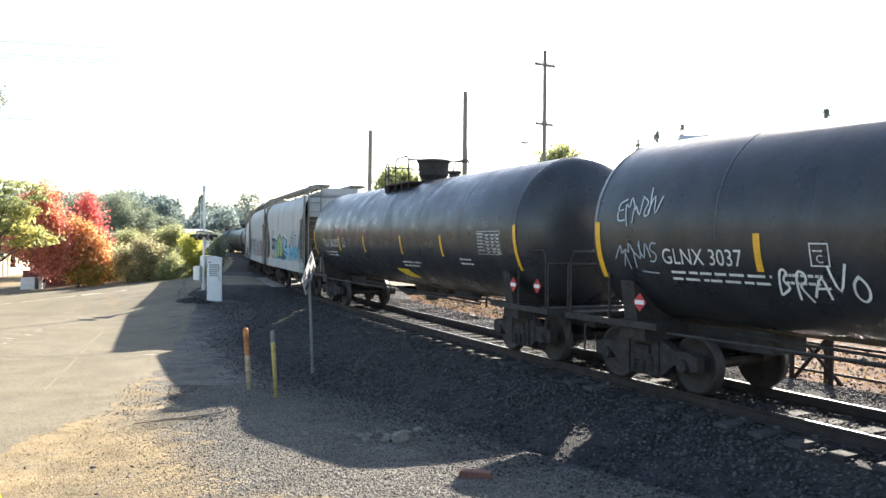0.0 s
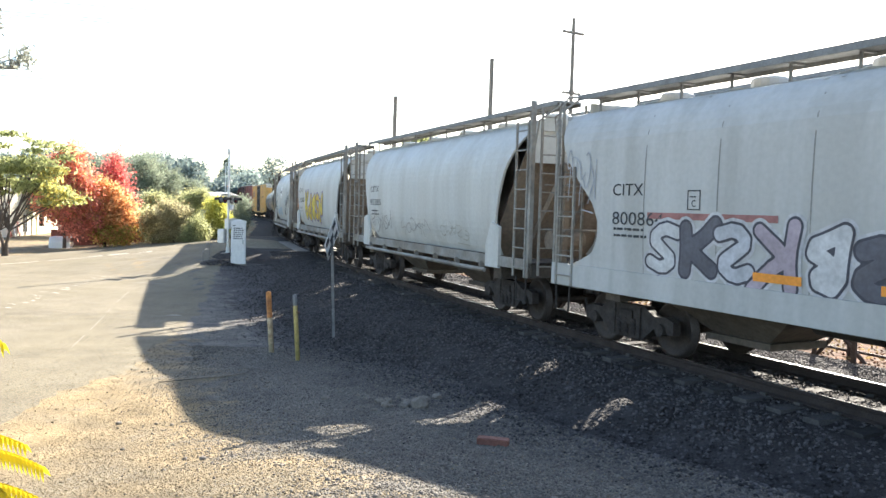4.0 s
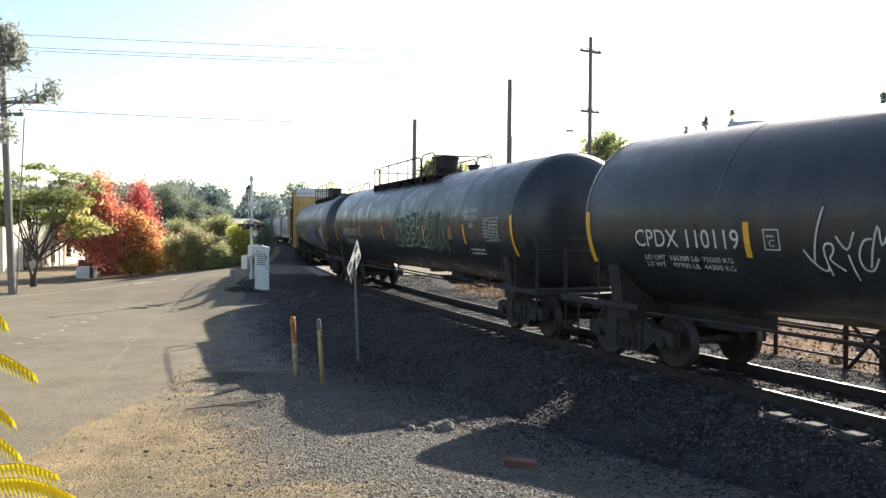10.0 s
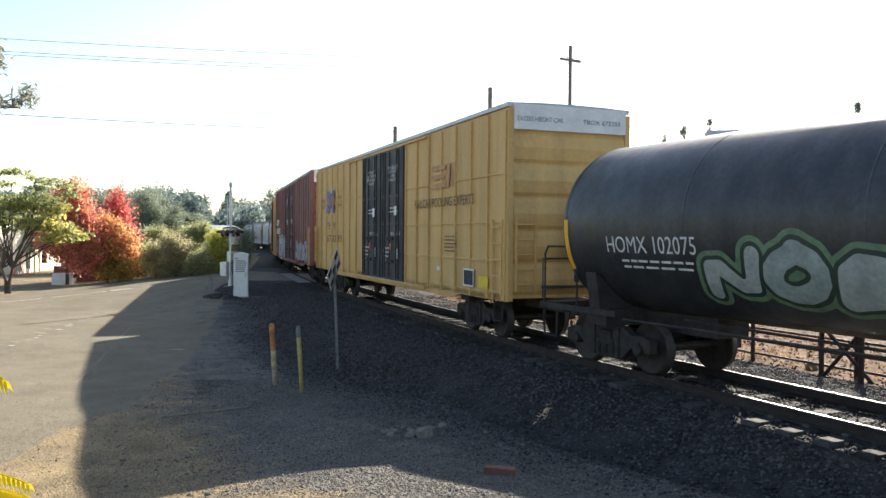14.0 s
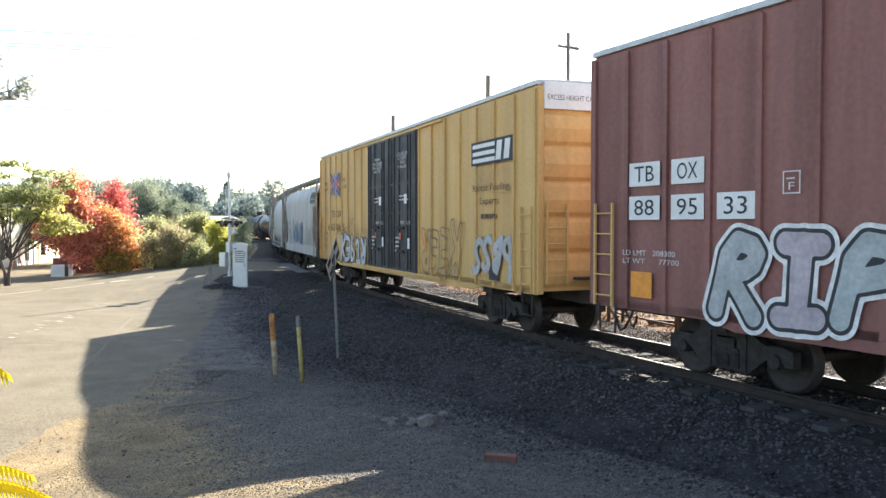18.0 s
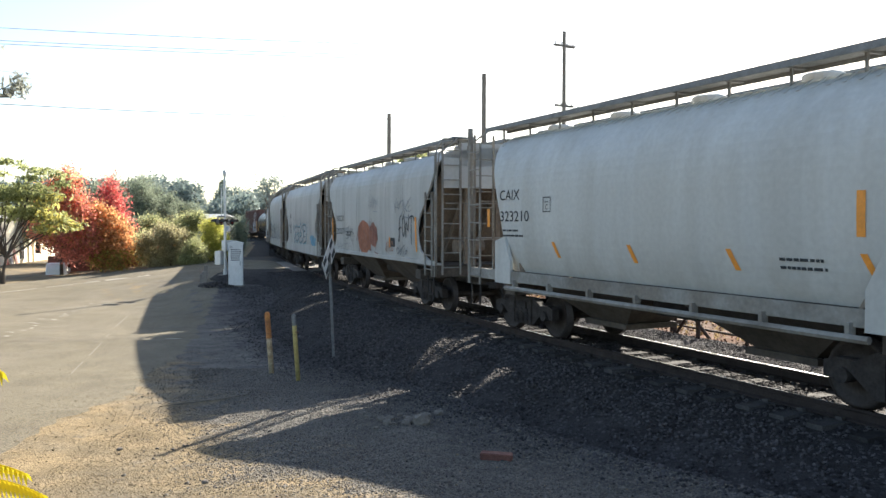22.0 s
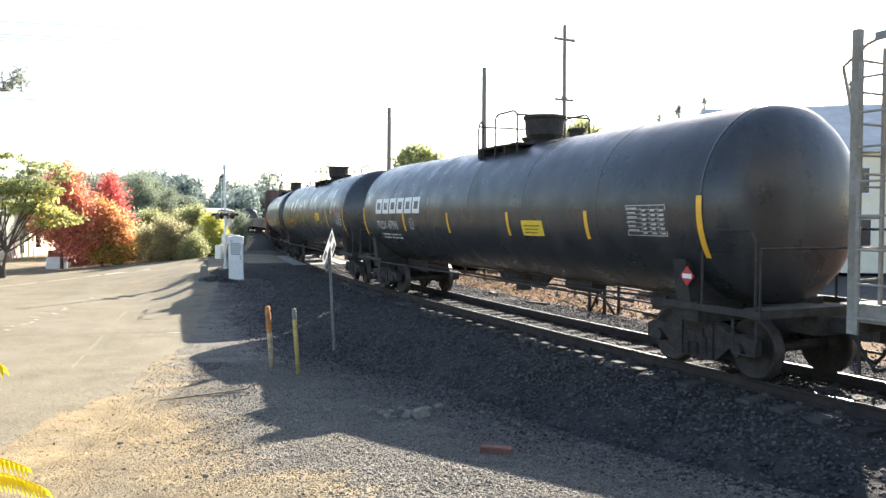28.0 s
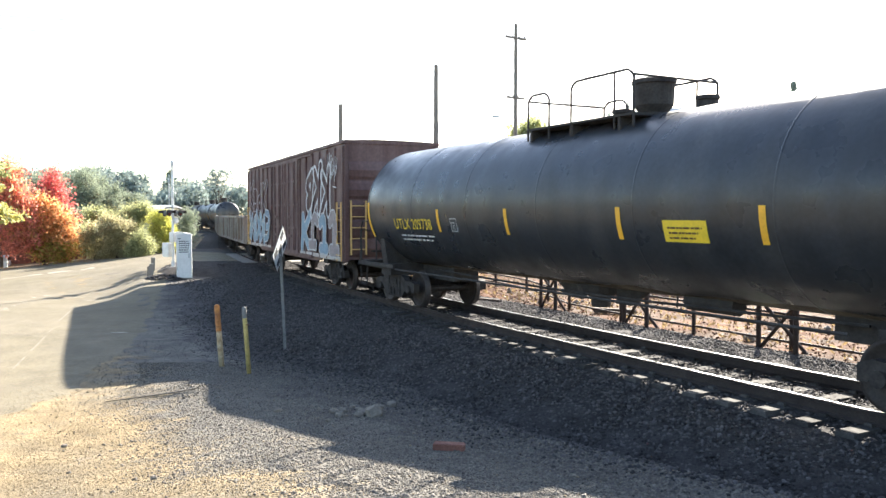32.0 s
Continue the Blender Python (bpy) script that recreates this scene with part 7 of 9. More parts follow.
# ---------- trackside, things on the ground ----------
def bollard(x, y, lean, h, r, top_mat, low_mat, label, split):
    b = thing("bollard", label, "bollard", seated(x, y, -0.02, 0, lean, 0), group="bollards by the track")
    bm = bmesh.new()
    lathe(bm, [(0.0, 0.0), (0.0, r), (split, r)], 16, "z")
    part("lower_tube", bm, low_mat, b, smooth=True)
    bm = lathe(bmesh.new(), [(split, r * 1.005), (h - r * 0.6, r * 1.005), (h - r * 0.2, r * 0.8), (h, r * 0.35), (h + 0.004, 0.0)], 16, "z")
    part("upper_tube", bm, top_mat, b, "rust-stained upper half" if top_mat is M_RUSTY2 else "pale scuffed top", smooth=True)
    return b


M_RUSTY2 = mat("rusted_orange_paint", (0.50, 0.20, 0.05), 0.75, var=0.3, scale=9, fine=40, bump=0.2, tint=(0.22, 0.09, 0.04), tint_scale=7, tint_amt=0.9)
M_CREAM = mat("cream_post_paint", (0.55, 0.45, 0.30), 0.75, var=0.25, scale=9, fine=40, bump=0.2, tint=(0.34, 0.22, 0.12), tint_scale=8, tint_amt=0.8)
M_YPOST = mat("yellow_post_paint", (0.50, 0.40, 0.15), 0.7, var=0.22, scale=9, fine=40, bump=0.2, tint=(0.42, 0.32, 0.12), tint_scale=8, tint_amt=0.8)
bollard(-3.0, 12.53, -4.0, 1.0, 0.042, M_RUSTY2, M_CREAM, "steel pipe bollard, rust-orange above and cream below", 0.58)
b2 = bollard(-2.46, 11.96, -3.8, 1.03, 0.034, M_POST, M_YPOST, "thin yellow pipe bollard with a dull metal top", 0.86)
part("bolt", cyl(bmesh.new(), (0.02, -0.02, 0.76), (0.065, -0.03, 0.76), 0.009, seg=6), M_RUSTY, b2)

sg = thing("track_sign", "leaning white diamond sign with dark squares on a thin steel post", "sign", seated(-2.19, 13.64, -0.03, 0, -2.2, 0))
part("post", prism(bmesh.new(), [(-0.022, -0.015), (0.022, -0.015), (0.022, 0.015), (0.014, 0.015), (0.014, -0.007), (-0.014, -0.007), (-0.014, 0.015), (-0.022, 0.015)], 0.0, 1.95, "z"), M_POST, sg)
_h1, _v1 = Vector((0.06, 0.40, 0.10)).normalized(), Vector((0.09, -0.125, 0.417)).normalized()
_n1 = _v1.cross(_h1).normalized()
_v1 = _h1.cross(_n1)
m_ = Matrix.Translation((0.0, -0.03, 1.83)) @ Matrix((_h1, _n1, _v1)).transposed().to_4x4() @ pose(0, 0, 0, 0, 45, 0)
pl = part("plate", newbox(-0.29, 0.29, -0.003, 0.003, -0.29, 0.29, bev=0.002), M_WHITE, sg, m=m_)
for a in (-0.17, 0.0, 0.17):
    for yy in (-0.0045, 0.0045):
        part("dark_square", newbox(-a - 0.075, -a + 0.075, yy - 0.001, yy + 0.001, a - 0.075, a + 0.075), M_DARKMARK, pl)
        part("dark_square", newbox(a - 0.075, a + 0.075, yy - 0.001, yy + 0.001, a - 0.075, a + 0.075), M_DARKMARK, pl) if a else None
for z in (1.72, 1.88):
    part("bolt", cyl(bmesh.new(), (0, -0.04, z), (0, 0.03, z), 0.012, seg=6), M_GALV, sg)

# crossing relay cabinet, signal mast
cb = thing("signal_cabinet", "white metal crossing signal cabinet with faded lettering", "cabinet", seated(-8.57, 30.16, 0.0, 0, 0, 14) @ Matrix.Diagonal((0.9, 0.9, 1.05, 1)))
part("body", newbox(-0.30, 0.30, -0.25, 0.25, 0.03, 1.52, bev=0.015), M_WHITE, cb)
part("lid", prism(bmesh.new(), [(-0.33, 1.52), (0.33, 1.52), (0.33, 1.56), (0, 1.64), (-0.33, 1.56)], -0.28, 0.28, "y"), M_WHITE, cb)
dr = part("door", newbox(-0.27, 0.27, -0.272, -0.255, 0.10, 1.48, bev=0.006), M_WHITE, cb)
part("handle", newbox(0.16, 0.22, -0.30, -0.27, 0.75, 0.9), M_GALV, dr)
for z in (0.3, 1.25):
    part("hinge", cyl(bmesh.new(), (-0.275, -0.268, z), (-0.275, -0.268, z + 0.12), 0.014, seg=8), M_GALV, dr)
part("base", newbox(-0.34, 0.34, -0.3, 0.3, -0.12, 0.03), M_CONC, cb)
rnd = random.Random(6)
for i in range(6):
    a = -0.2
    while a < 0.16:
        l = rnd.uniform(0.03, 0.09)
        part("faded_print", newbox(a, a + l, -0.2745, -0.2725, 1.30 - i * 0.075, 1.34 - i * 0.075), M_DARKMARK, dr)
        a += l + 0.022
part("print_smudge", newbox(-0.24, -0.12, -0.2745, -0.2725, 1.4, 1.43), M_DARKMARK, dr)

ms = thing("crossing_signal", "silver crossing signal mast with twin flashing lamps", "crossing signal", seated(-10.3, 34.6, 0.0, 0, 0, 68))
part("mast", lathe(bmesh.new(), [(0.0, 0.0), (0.0, 0.09), (0.35, 0.085), (0.36, 0.055), (4.4, 0.05), (4.42, 0.0)], 14, "z"), M_SILVER, ms, smooth=False)
part("base_casting", newbox(-0.22, 0.22, -0.22, 0.22, -0.1, 0.12, bev=0.02), M_CONC, ms)
part("cap", lathe(bmesh.new(), [(4.40, 0.06), (4.5, 0.085), (4.62, 0.085), (4.66, 0.05), (4.68, 0.0)], 12, "z"), M_SILVER, ms)
part("second_mast", cyl(bmesh.new(), (-0.14, 0.06, 2.6), (-0.14, 0.06, 3.9), 0.02, seg=8), M_SILVER, ms)
part("lamp_arm", tube(bmesh.new(), [(-0.5, 0, 2.62), (-0.3, 0, 2.66), (0.3, 0, 2.66), (0.5, 0, 2.62)], 0.03), M_POST, ms)
for x in (-0.72, 0.72):
    for sgn in (-1, 1):
        lp = part("lamp", lathe(bmesh.new(), [(0.0, 0.0), (0.0, 0.07), (0.1, 0.11), (0.12, 0.11)], 14, "y"), M_POST, ms, m=pose(x * 0.5, 0.0, 2.42, 0, 0, 0 if sgn > 0 else 180))
        part("backing_disc", lathe(bmesh.new(), [(0.10, 0.0), (0.10, 0.15), (0.115, 0.15), (0.115, 0.0)], 20, "y"), M_UNDER, lp)
        part("lens", lathe(bmesh.new(), [(0.118, 0.0), (0.118, 0.10), (0.13, 0.0)], 14, "y"), M_RED, lp)
        hd = bmesh.new()
        va = []
        for k in range(9):
            t = math.pi * k / 8
            va.append((hd.verts.new((0.13 * math.cos(t), 0.118, 0.13 * math.sin(t))), hd.verts.new((0.11 * math.cos(t), 0.38, 0.11 * math.sin(t)))))
        for (a, b), (c, d) in zip(va, va[1:]):
            hd.faces.new((a, b, d, c))
        part("hood", hd, M_UNDER, lp)
part("bell_box", newbox(0.08, 0.26, -0.1, 0.1, 2.0, 2.22, bev=0.02), M_WHITE, ms)
part("junction_box", newbox(-0.34, 0.24, -0.3, -0.07, 1.18, 1.62, bev=0.015), M_SILVER, ms)
part("gate_mechanism", newbox(-0.2, 0.2, 0.08, 0.42, 0.55, 1.15, bev=0.02), M_SILVER, ms)
for x, y, h in ((-10.05, 30.9, 0.55), (-11.05, 34.2, 0.6), (-10.35, 31.6, 0.38)):
    st = thing("marker_stub", "short white-painted concrete stub post", "post", seated(x, y, -0.02, 3, 2, 20), group="stub posts by the crossing")
    part("stub", newbox(-0.08, 0.08, -0.08, 0.08, 0, h, bev=0.015), M_CONC, st)

# stones, brick and debris
def rock(x, y, r, seed, material, label, squash=0.7, category="rock", group=""):
    bm = bmesh.new()
    bmesh.ops.create_icosphere(bm, subdivisions=2, radius=r)
    for v in bm.verts:
        k = 1 + 0.28 * noise.noise(v.co * (1.6 / r) + Vector((seed, 0, 0)))
        v.co = Vector((v.co.x * k * 1.1, v.co.y * k * 0.9, v.co.z * k * squash))
    ob = part("rock", bm, material, smooth=False, m=seated(x, y, r * squash * 0.45, 0, 0, seed * 50))
    return tagged(ob, label, category, group)


rock(-0.46, 9.36, 0.105, 1, M_ROCK, "pale rounded field stone on the gravel", 0.85)
rnd = random.Random(9)
for i in range(26):
    a, d = rnd.uniform(0, 6.28), rnd.uniform(0.1, 0.75)
    rock(-0.72 + math.cos(a) * d * 1.3, 9.62 + math.sin(a) * d * 0.7, rnd.uniform(0.025, 0.07), i + 2, M_ROCK, "small broken stone beside the ballast edge", 0.7, group="stones by the ballast edge")
for i in range(14):
    rock(rnd.uniform(-4.2, 3.0), rnd.uniform(7.0, 10.5), rnd.uniform(0.015, 0.035), i + 40, M_ROCK, "loose pebble on the gravel verge", 0.7, group="loose pebbles")
bk = thing("broken_brick", "weathered red clay brick lying on gravel", "brick", seated(0.36, 7.96, 0.0, 4, 0, -14))
part("brick_body", newbox(-0.16, 0.16, -0.05, 0.05, 0.0, 0.075, bev=0.008), M_BRICKRED, bk)
stick_pts = [seated(x, y, z).translation[:] for x, y, z in ((-3.9, 10.15, 0.01), (-3.5, 10.45, 0.01), (-3.2, 10.6, 0.02), (-2.9, 10.85, 0.03))]
stick = part("stick", tube(bmesh.new(), stick_pts, 0.02, radii=[0.006, 0.010, 0.013, 0.007]), M_ROCK)
tagged(stick, "dusty dry branch lying across the gravel", "branch")


def stones(name, pts, rad, material, label, category):
    """Many small broken stones in one mesh."""
    n = len(pts)
    base = np.array([(1, 0, 0), (-1, 0, 0), (0, 1, 0), (0, -1, 0), (0, 0, 1), (0, 0, -1)], np.float32)
    tri = np.array([(0, 2, 4), (2, 1, 4), (1, 3, 4), (3, 0, 4), (2, 0, 5), (1, 2, 5), (3, 1, 5), (0, 3, 5)], np.int32)
    rng = np.random.RandomState(len(name))
    v = base[None] * (1 + rng.uniform(-0.35, 0.35, (n, 6, 1)))
    a = rng.uniform(0, 6.28, n)
    b = rng.uniform(-0.9, 0.9, n)
    ca, sa, cb_, sb_ = np.cos(a), np.sin(a), np.cos(b), np.sin(b)
    x = v[..., 0] * ca[:, None] - v[..., 1] * sa[:, None]
    y = v[..., 0] * sa[:, None] + v[..., 1] * ca[:, None]
    z = v[..., 2] * 0.75
    y2 = y * cb_[:, None] - z * sb_[:, None]
    z2 = y * sb_[:, None] + z * cb_[:, None]
    co = np.stack([x, y2, z2], -1) * np.asarray(rad)[:, None, None] + np.asarray(pts)[:, None, :]
    f = (tri[None] + (np.arange(n) * 6)[:, None, None]).reshape(-1, 3)
    me = bpy.data.meshes.new(name)
    me.vertices.add(n * 6)
    me.vertices.foreach_set("co", co.astype(np.float32).ravel())
    me.loops.add(len(f) * 3)
    me.loops.foreach_set("vertex_index", f.ravel().astype(np.int32))
    me.polygons.add(len(f))
    me.polygons.foreach_set("loop_start", np.arange(len(f), dtype=np.int32) * 3)
    me.update(calc_edges=True)
    return tagged(link(name, me, material), label, category, kind="stuff")


rng = np.random.RandomState(4)
pts, rad = [], []
for s0, s1, o0, o1, n, r0, r1 in ((-15, 8, -4.2, 9.6, 80000, 0.014, 0.038), (8, 22, -4.1, 6.6, 15500, 0.018, 0.042), (22, 36, -3.7, 3.0, 6500, 0.02, 0.045)):
    ss = rng.uniform(s0, s1, n)
    oo = rng.uniform(o0, o1, n)
    for s, o in zip(ss, oo):
        if 25.5 < s < 36.5 and abs(o) < 4:
            continue
        x, y, _ = track(s, o)
        c = smooth(21.0, 25.0, s) * (1 - smooth(37.0, 41.0, s))
        zb = float(np.interp(o, _bo, _bz))
        zb += (-0.03 - zb) * c
        if 1.0 < abs(o) < 1.45 and abs((s + 59.0 + 0.305) % 0.61 - 0.305) < 0.15 and not 24 < s < 38:
            continue
        zg = ground_z(x, y) if o > 2.2 else -9
        # beyond the foot of the slope only scattered stones lie on the dirt
        over = min(max(0.0, zg - zb), 0.3 * max(0.0, o - 4.4))
        if rng.rand() < min(0.985, 1 - math.exp(-over * 4.5)):
            continue
        pts.append((x, y, max(zb, zg) + 0.006))
        rad.append(rng.uniform(r0, r1) * (1 - 0.6 * smooth(0.0, 0.5, over)))
stones("ballast_stones", pts, rad, M_STONE, "angular grey ballast stones along the track", "ballast")
pts, rad = [], []
spill, srad = [], []
while len(pts) + len(spill) < 150000:
    x, y = rng.uniform(-9.5, 5.0), 5.3 + 12.5 * rng.rand() ** 1.4
    d, s = side(x, y)
    if ground_z(x, y) < float(np.interp(d, _bo, _bz)) - 0.02 or (x < -5.0 - 0.3 * noise.noise((x, y, 3)) - max(0, y - 14) * 0.25 and rng.rand() < 0.80 + 0.03 * max(0, -5.5 - x)):
        continue
    gp, gr_ = (x, y, ground_z(x, y) + (0.001 if x > -5.2 else 0.012)), rng.uniform(0.0025, 0.0085) * (1 + 1.2 * (rng.rand() > 0.97))
    # grey stones washed out from the ballast, thinning towards the road
    if rng.rand() < 0.95 * (1 - smooth(6.8, 9.4, d + 0.9 * noise.noise((x * 0.55, y * 0.55, 5)))):
        spill.append(gp)
        srad.append(gr_ * 1.7)
    else:
        pts.append(gp)
        rad.append(gr_)
stones("spilled_gravel", spill, srad, M_SPILL, "grey gravel washed out from the ballast", "gravel")
stones("verge_gravel", pts, rad, M_GRAVEL, "fine loose tan gravel on the verge", "gravel")
pts, rad = [], []
for _ in range(420):
    a, q = rng.uniform(0, 6.28), math.sqrt(rng.rand())
    x, y = -10.9 + 0.9 * q * math.cos(a), 35.6 + 0.8 * q * math.sin(a)
    pts.append((x, y, ground_z(x, y) + 0.02 + 0.16 * (1 - q * q)))
    rad.append(rng.uniform(0.03, 0.07))
stones("crossing_gravel", pts, rad, M_STONE, "dark coarse gravel heaped beside the cabinet", "gravel")
pts, rad = [], []
for _ in range(9000):
    s, o = rng.uniform(-8, 26), rng.uniform(-13, -3.3)
    x, y, _h2 = track(s, o)
    pts.append((x, y, -0.44))
    rad.append(rng.uniform(0.012, 0.04))
M_LITTER = mat("leaf_litter", (0.11, 0.048, 0.025), 0.95, spec=0.1, var=0.2, island=True, rand=0.5, bump=0)
stones("leaf_litter", pts, rad, M_LITTER, "brown leaf litter and clods beyond the track", "litter")

# ---------- fence and yard beyond the track ----------
fence = thing("pipe_fence", "low rusted pipe fence with braced posts", "fence")
fp = [track(a, b)[:2] for a, b in ((-10, -4.4), (-7.6, -4.4), (-5.2, -4.4), (-2.6, -4.4), (0.2, -4.4), (2.9, -4.4), (5.6, -4.6), (8.0, -5.4), (10.6, -6.1), (13.6, -6.4), (16.5, -6.1), (19.0, -6.1), (21.6, -6.1), (24.0, -6.1))]
for i, (x, y) in enumerate(fp):
    part("post", cyl(bmesh.new(), (x, y, -0.55), (x, y, 0.62), 0.05, seg=8), M_FENCE, fence)
for (x0, y0), (x1, y1) in zip(fp, fp[1:]):
    for z in (-0.28, 0.02, 0.30, 0.55):
        part("rail_pipe", cyl(bmesh.new(), (x0, y0, z), (x1, y1, z + 0.01), 0.03, seg=6), M_FENCE, fence)
for s in (-2.0, 2.4, 6.4):
    ax, ay, _ = track(s, -4.1)
    bx, by, _ = track(s - 1.1, -3.9)
    cx, cy, _ = track(s - 1.1, -4.3)
    part("brace", cyl(bmesh.new(), (ax, ay, -0.5), (bx, by, 0.6), 0.04, seg=6), M_FENCE, fence)
    part("brace", cyl(bmesh.new(), (cx, cy, -0.5), (ax, ay, 0.6), 0.04, seg=6), M_FENCE, fence)
    part("post", cyl(bmesh.new(), (bx, by, -0.6), (bx, by, 0.75), 0.055, seg=8), M_FENCE, fence)
    part("post", cyl(bmesh.new(), (ax, ay, -0.6), (ax, ay, 0.75), 0.055, seg=8), M_FENCE, fence)
for s, o, l, a in ((8.2, -3.3, 0.9, 20), (11.8, -3.4, 0.7, -10), (4.2, -5.2, 1.2, 40)):
    x, y, h = track(s, o)
    lg = tagged(part("old_tie", newbox(-l / 2, l / 2, -0.09, 0.09, 0, 0.13, bev=0.015), M_BARK, m=pose(x, y, -0.44, 0, 0, math.degrees(h) + 90 + a)), "broken old timber tie lying in the dirt", "timber", "old ties")
for i in range(30):
    s, o = rnd.uniform(-6, 22), rnd.uniform(-8, -4.6)
    x, y, _ = track(s, o)
    r = rnd.uniform(0.06, 0.16)
    bm = bmesh.new()
    bmesh.ops.create_icosphere(bm, subdivisions=1, radius=r)
    for v in bm.verts:
        v.co = v.co * (1 + 0.3 * noise.noise(v.co * 9 + Vector((i, 0, 0)))) * 1.0
    tagged(part("rock", bm, M_ROCK, m=pose(x, y, -0.44, 0, 0, i * 40)), "rough brown rock in the rusty dirt", "rock", "rocks beyond the track")


def pickup(x, y, yaw, paint, label):
    v = thing("pickup_truck", label, "truck", pose(x, y, -0.05, 0, 0, yaw), group="vehicles in the yard")
    bm = prism(bmesh.new(), [(-2.7, 0.5), (2.7, 0.5), (2.75, 1.0), (1.5, 1.12), (0.8, 1.75), (-0.6, 1.78), (-0.8, 1.15), (-2.7, 1.15)], -0.92, 0.92, "y")
    bmesh.ops.bevel(bm, geom=bm.edges[:], offset=0.05, segments=2, affect="EDGES")
    bd = part("body", bm, paint, v)
    for sy in (-0.925, 0.925):
        part("side_window", prism(bmesh.new(), [(-0.5, 1.2), (1.25, 1.2), (0.75, 1.66), (-0.45, 1.68)], sy - 0.012, sy + 0.012, "y"), M_GLASS, bd)
        for wx in (-1.75, 1.75):
            w = part("wheel", lathe(bmesh.new(), [(-0.11, 0.0), (-0.11, 0.36), (0.11, 0.36), (0.11, 0.0)], 20, "y"), M_RUBBER, v, m=pose(wx, sy * 0.9, 0.38))
            part("rim", lathe(bmesh.new(), [(-0.115, 0.0), (-0.12, 0.2), (0.12, 0.2), (0.115, 0.0)], 14, "y"), M_CHROME, w)
    part("windscreen", prism(bmesh.new(), [(0.84, 1.7), (1.46, 1.16), (1.49, 1.17), (0.87, 1.72)], -0.8, 0.8, "y"), M_GLASS, bd)
    part("bumper", newbox(2.7, 2.84, -0.9, 0.9, 0.45, 0.65, bev=0.03), M_CHROME, v)
    part("tail_lamp", newbox(-2.74, -2.69, -0.88, -0.75, 0.8, 1.1), M_RED, v)
    for sy in (-0.75, 0.75):
        part("headlamp", newbox(2.7, 2.78, sy - 0.12, sy + 0.12, 0.75, 0.95), M_GLASS, v)
    return v


pickup(3.6, 45.0, 12, mat("dark_blue_car_paint", (0.02, 0.03, 0.055), 0.25, 0.2, var=0.05, bump=0), "dark blue pickup truck parked in the yard")
pickup(13.6, 43.5, -160, mat("silver_car_paint", (0.5, 0.5, 0.5), 0.3, 0.3, var=0.05, bump=0), "silver pickup truck parked in the yard")
pickup(9.0, 47.0, 170, mat("white_car_paint", (0.75, 0.75, 0.74), 0.3, 0.0, var=0.05, bump=0), "white pickup truck parked in the yard")


def house(name, x, y, yaw, w, d, eave, peak, wall_m, roof_m, label, wins, doors=(), z0=-0.1):
    h = thing(name, label, "building", pose(x, y, z0, 0, 0, yaw))
    t = 0.2
    for nm, a in (("wall", (-w / 2, w / 2, -d / 2, -d / 2 + t)), ("wall", (-w / 2, w / 2, d / 2 - t, d / 2)), ("wall", (-w / 2, -w / 2 + t, -d / 2 + t, d / 2 - t)), ("wall", (w / 2 - t, w / 2, -d / 2 + t, d / 2 - t))):
        part(nm, newbox(*a, 0, eave), wall_m, h)
    bm = prism(bmesh.new(), [(-d / 2 - 0.35, eave), (0, peak), (d / 2 + 0.35, eave), (d / 2 + 0.35, eave + 0.12), (0, peak + 0.14), (-d / 2 - 0.35, eave + 0.12)], -w / 2 - 0.3, w / 2 + 0.3, "x")
    part("roof", bm, roof_m, h)
    for sx in (-1, 1):
        part("gable", prism(bmesh.new(), [(-d / 2, eave), (d / 2, eave), (0, peak)], sx * (w / 2 - 0.1) - 0.08, sx * (w / 2 - 0.1) + 0.08, "x"), wall_m, h)
    for wx, wz, ww, wh in wins:
        wn = part("window", newbox(wx - ww / 2, wx + ww / 2, -d / 2 - 0.015, -d / 2 + 0.02, wz, wz + wh), M_GLASS, h, "dark window pane")
        for a in ((wx - ww / 2 - 0.06, wx - ww / 2, wz - 0.06, wz + wh + 0.06), (wx + ww / 2, wx + ww / 2 + 0.06, wz - 0.06, wz + wh + 0.06), (wx - ww / 2, wx + ww / 2, wz + wh, wz + wh + 0.06), (wx - ww / 2 - 0.1, wx + ww / 2 + 0.1, wz - 0.1, wz)):
            part("frame", newbox(a[0], a[1], -d / 2 - 0.05, -d / 2 + 0.01, a[2], a[3]), M_WHITE, wn)
    for dx, dw, dh, dm in doors:
        dd = part("door", newbox(dx - dw / 2, dx + dw / 2, -d / 2 - 0.03, -d / 2 + 0.02, 0, dh), dm, h)
        part("door_frame", box(box(box(bmesh.new(), dx - dw / 2 - 0.08, dx - dw / 2, -d / 2 - 0.05, -d / 2 + 0.01, 0, dh + 0.08), dx + dw / 2, dx + dw / 2 + 0.08, -d / 2 - 0.05, -d / 2 + 0.01, 0, dh + 0.08), dx - dw / 2, dx + dw / 2, -d / 2 - 0.05, -d / 2 + 0.01, dh, dh + 0.08), M_WHITE, dd)
    return h


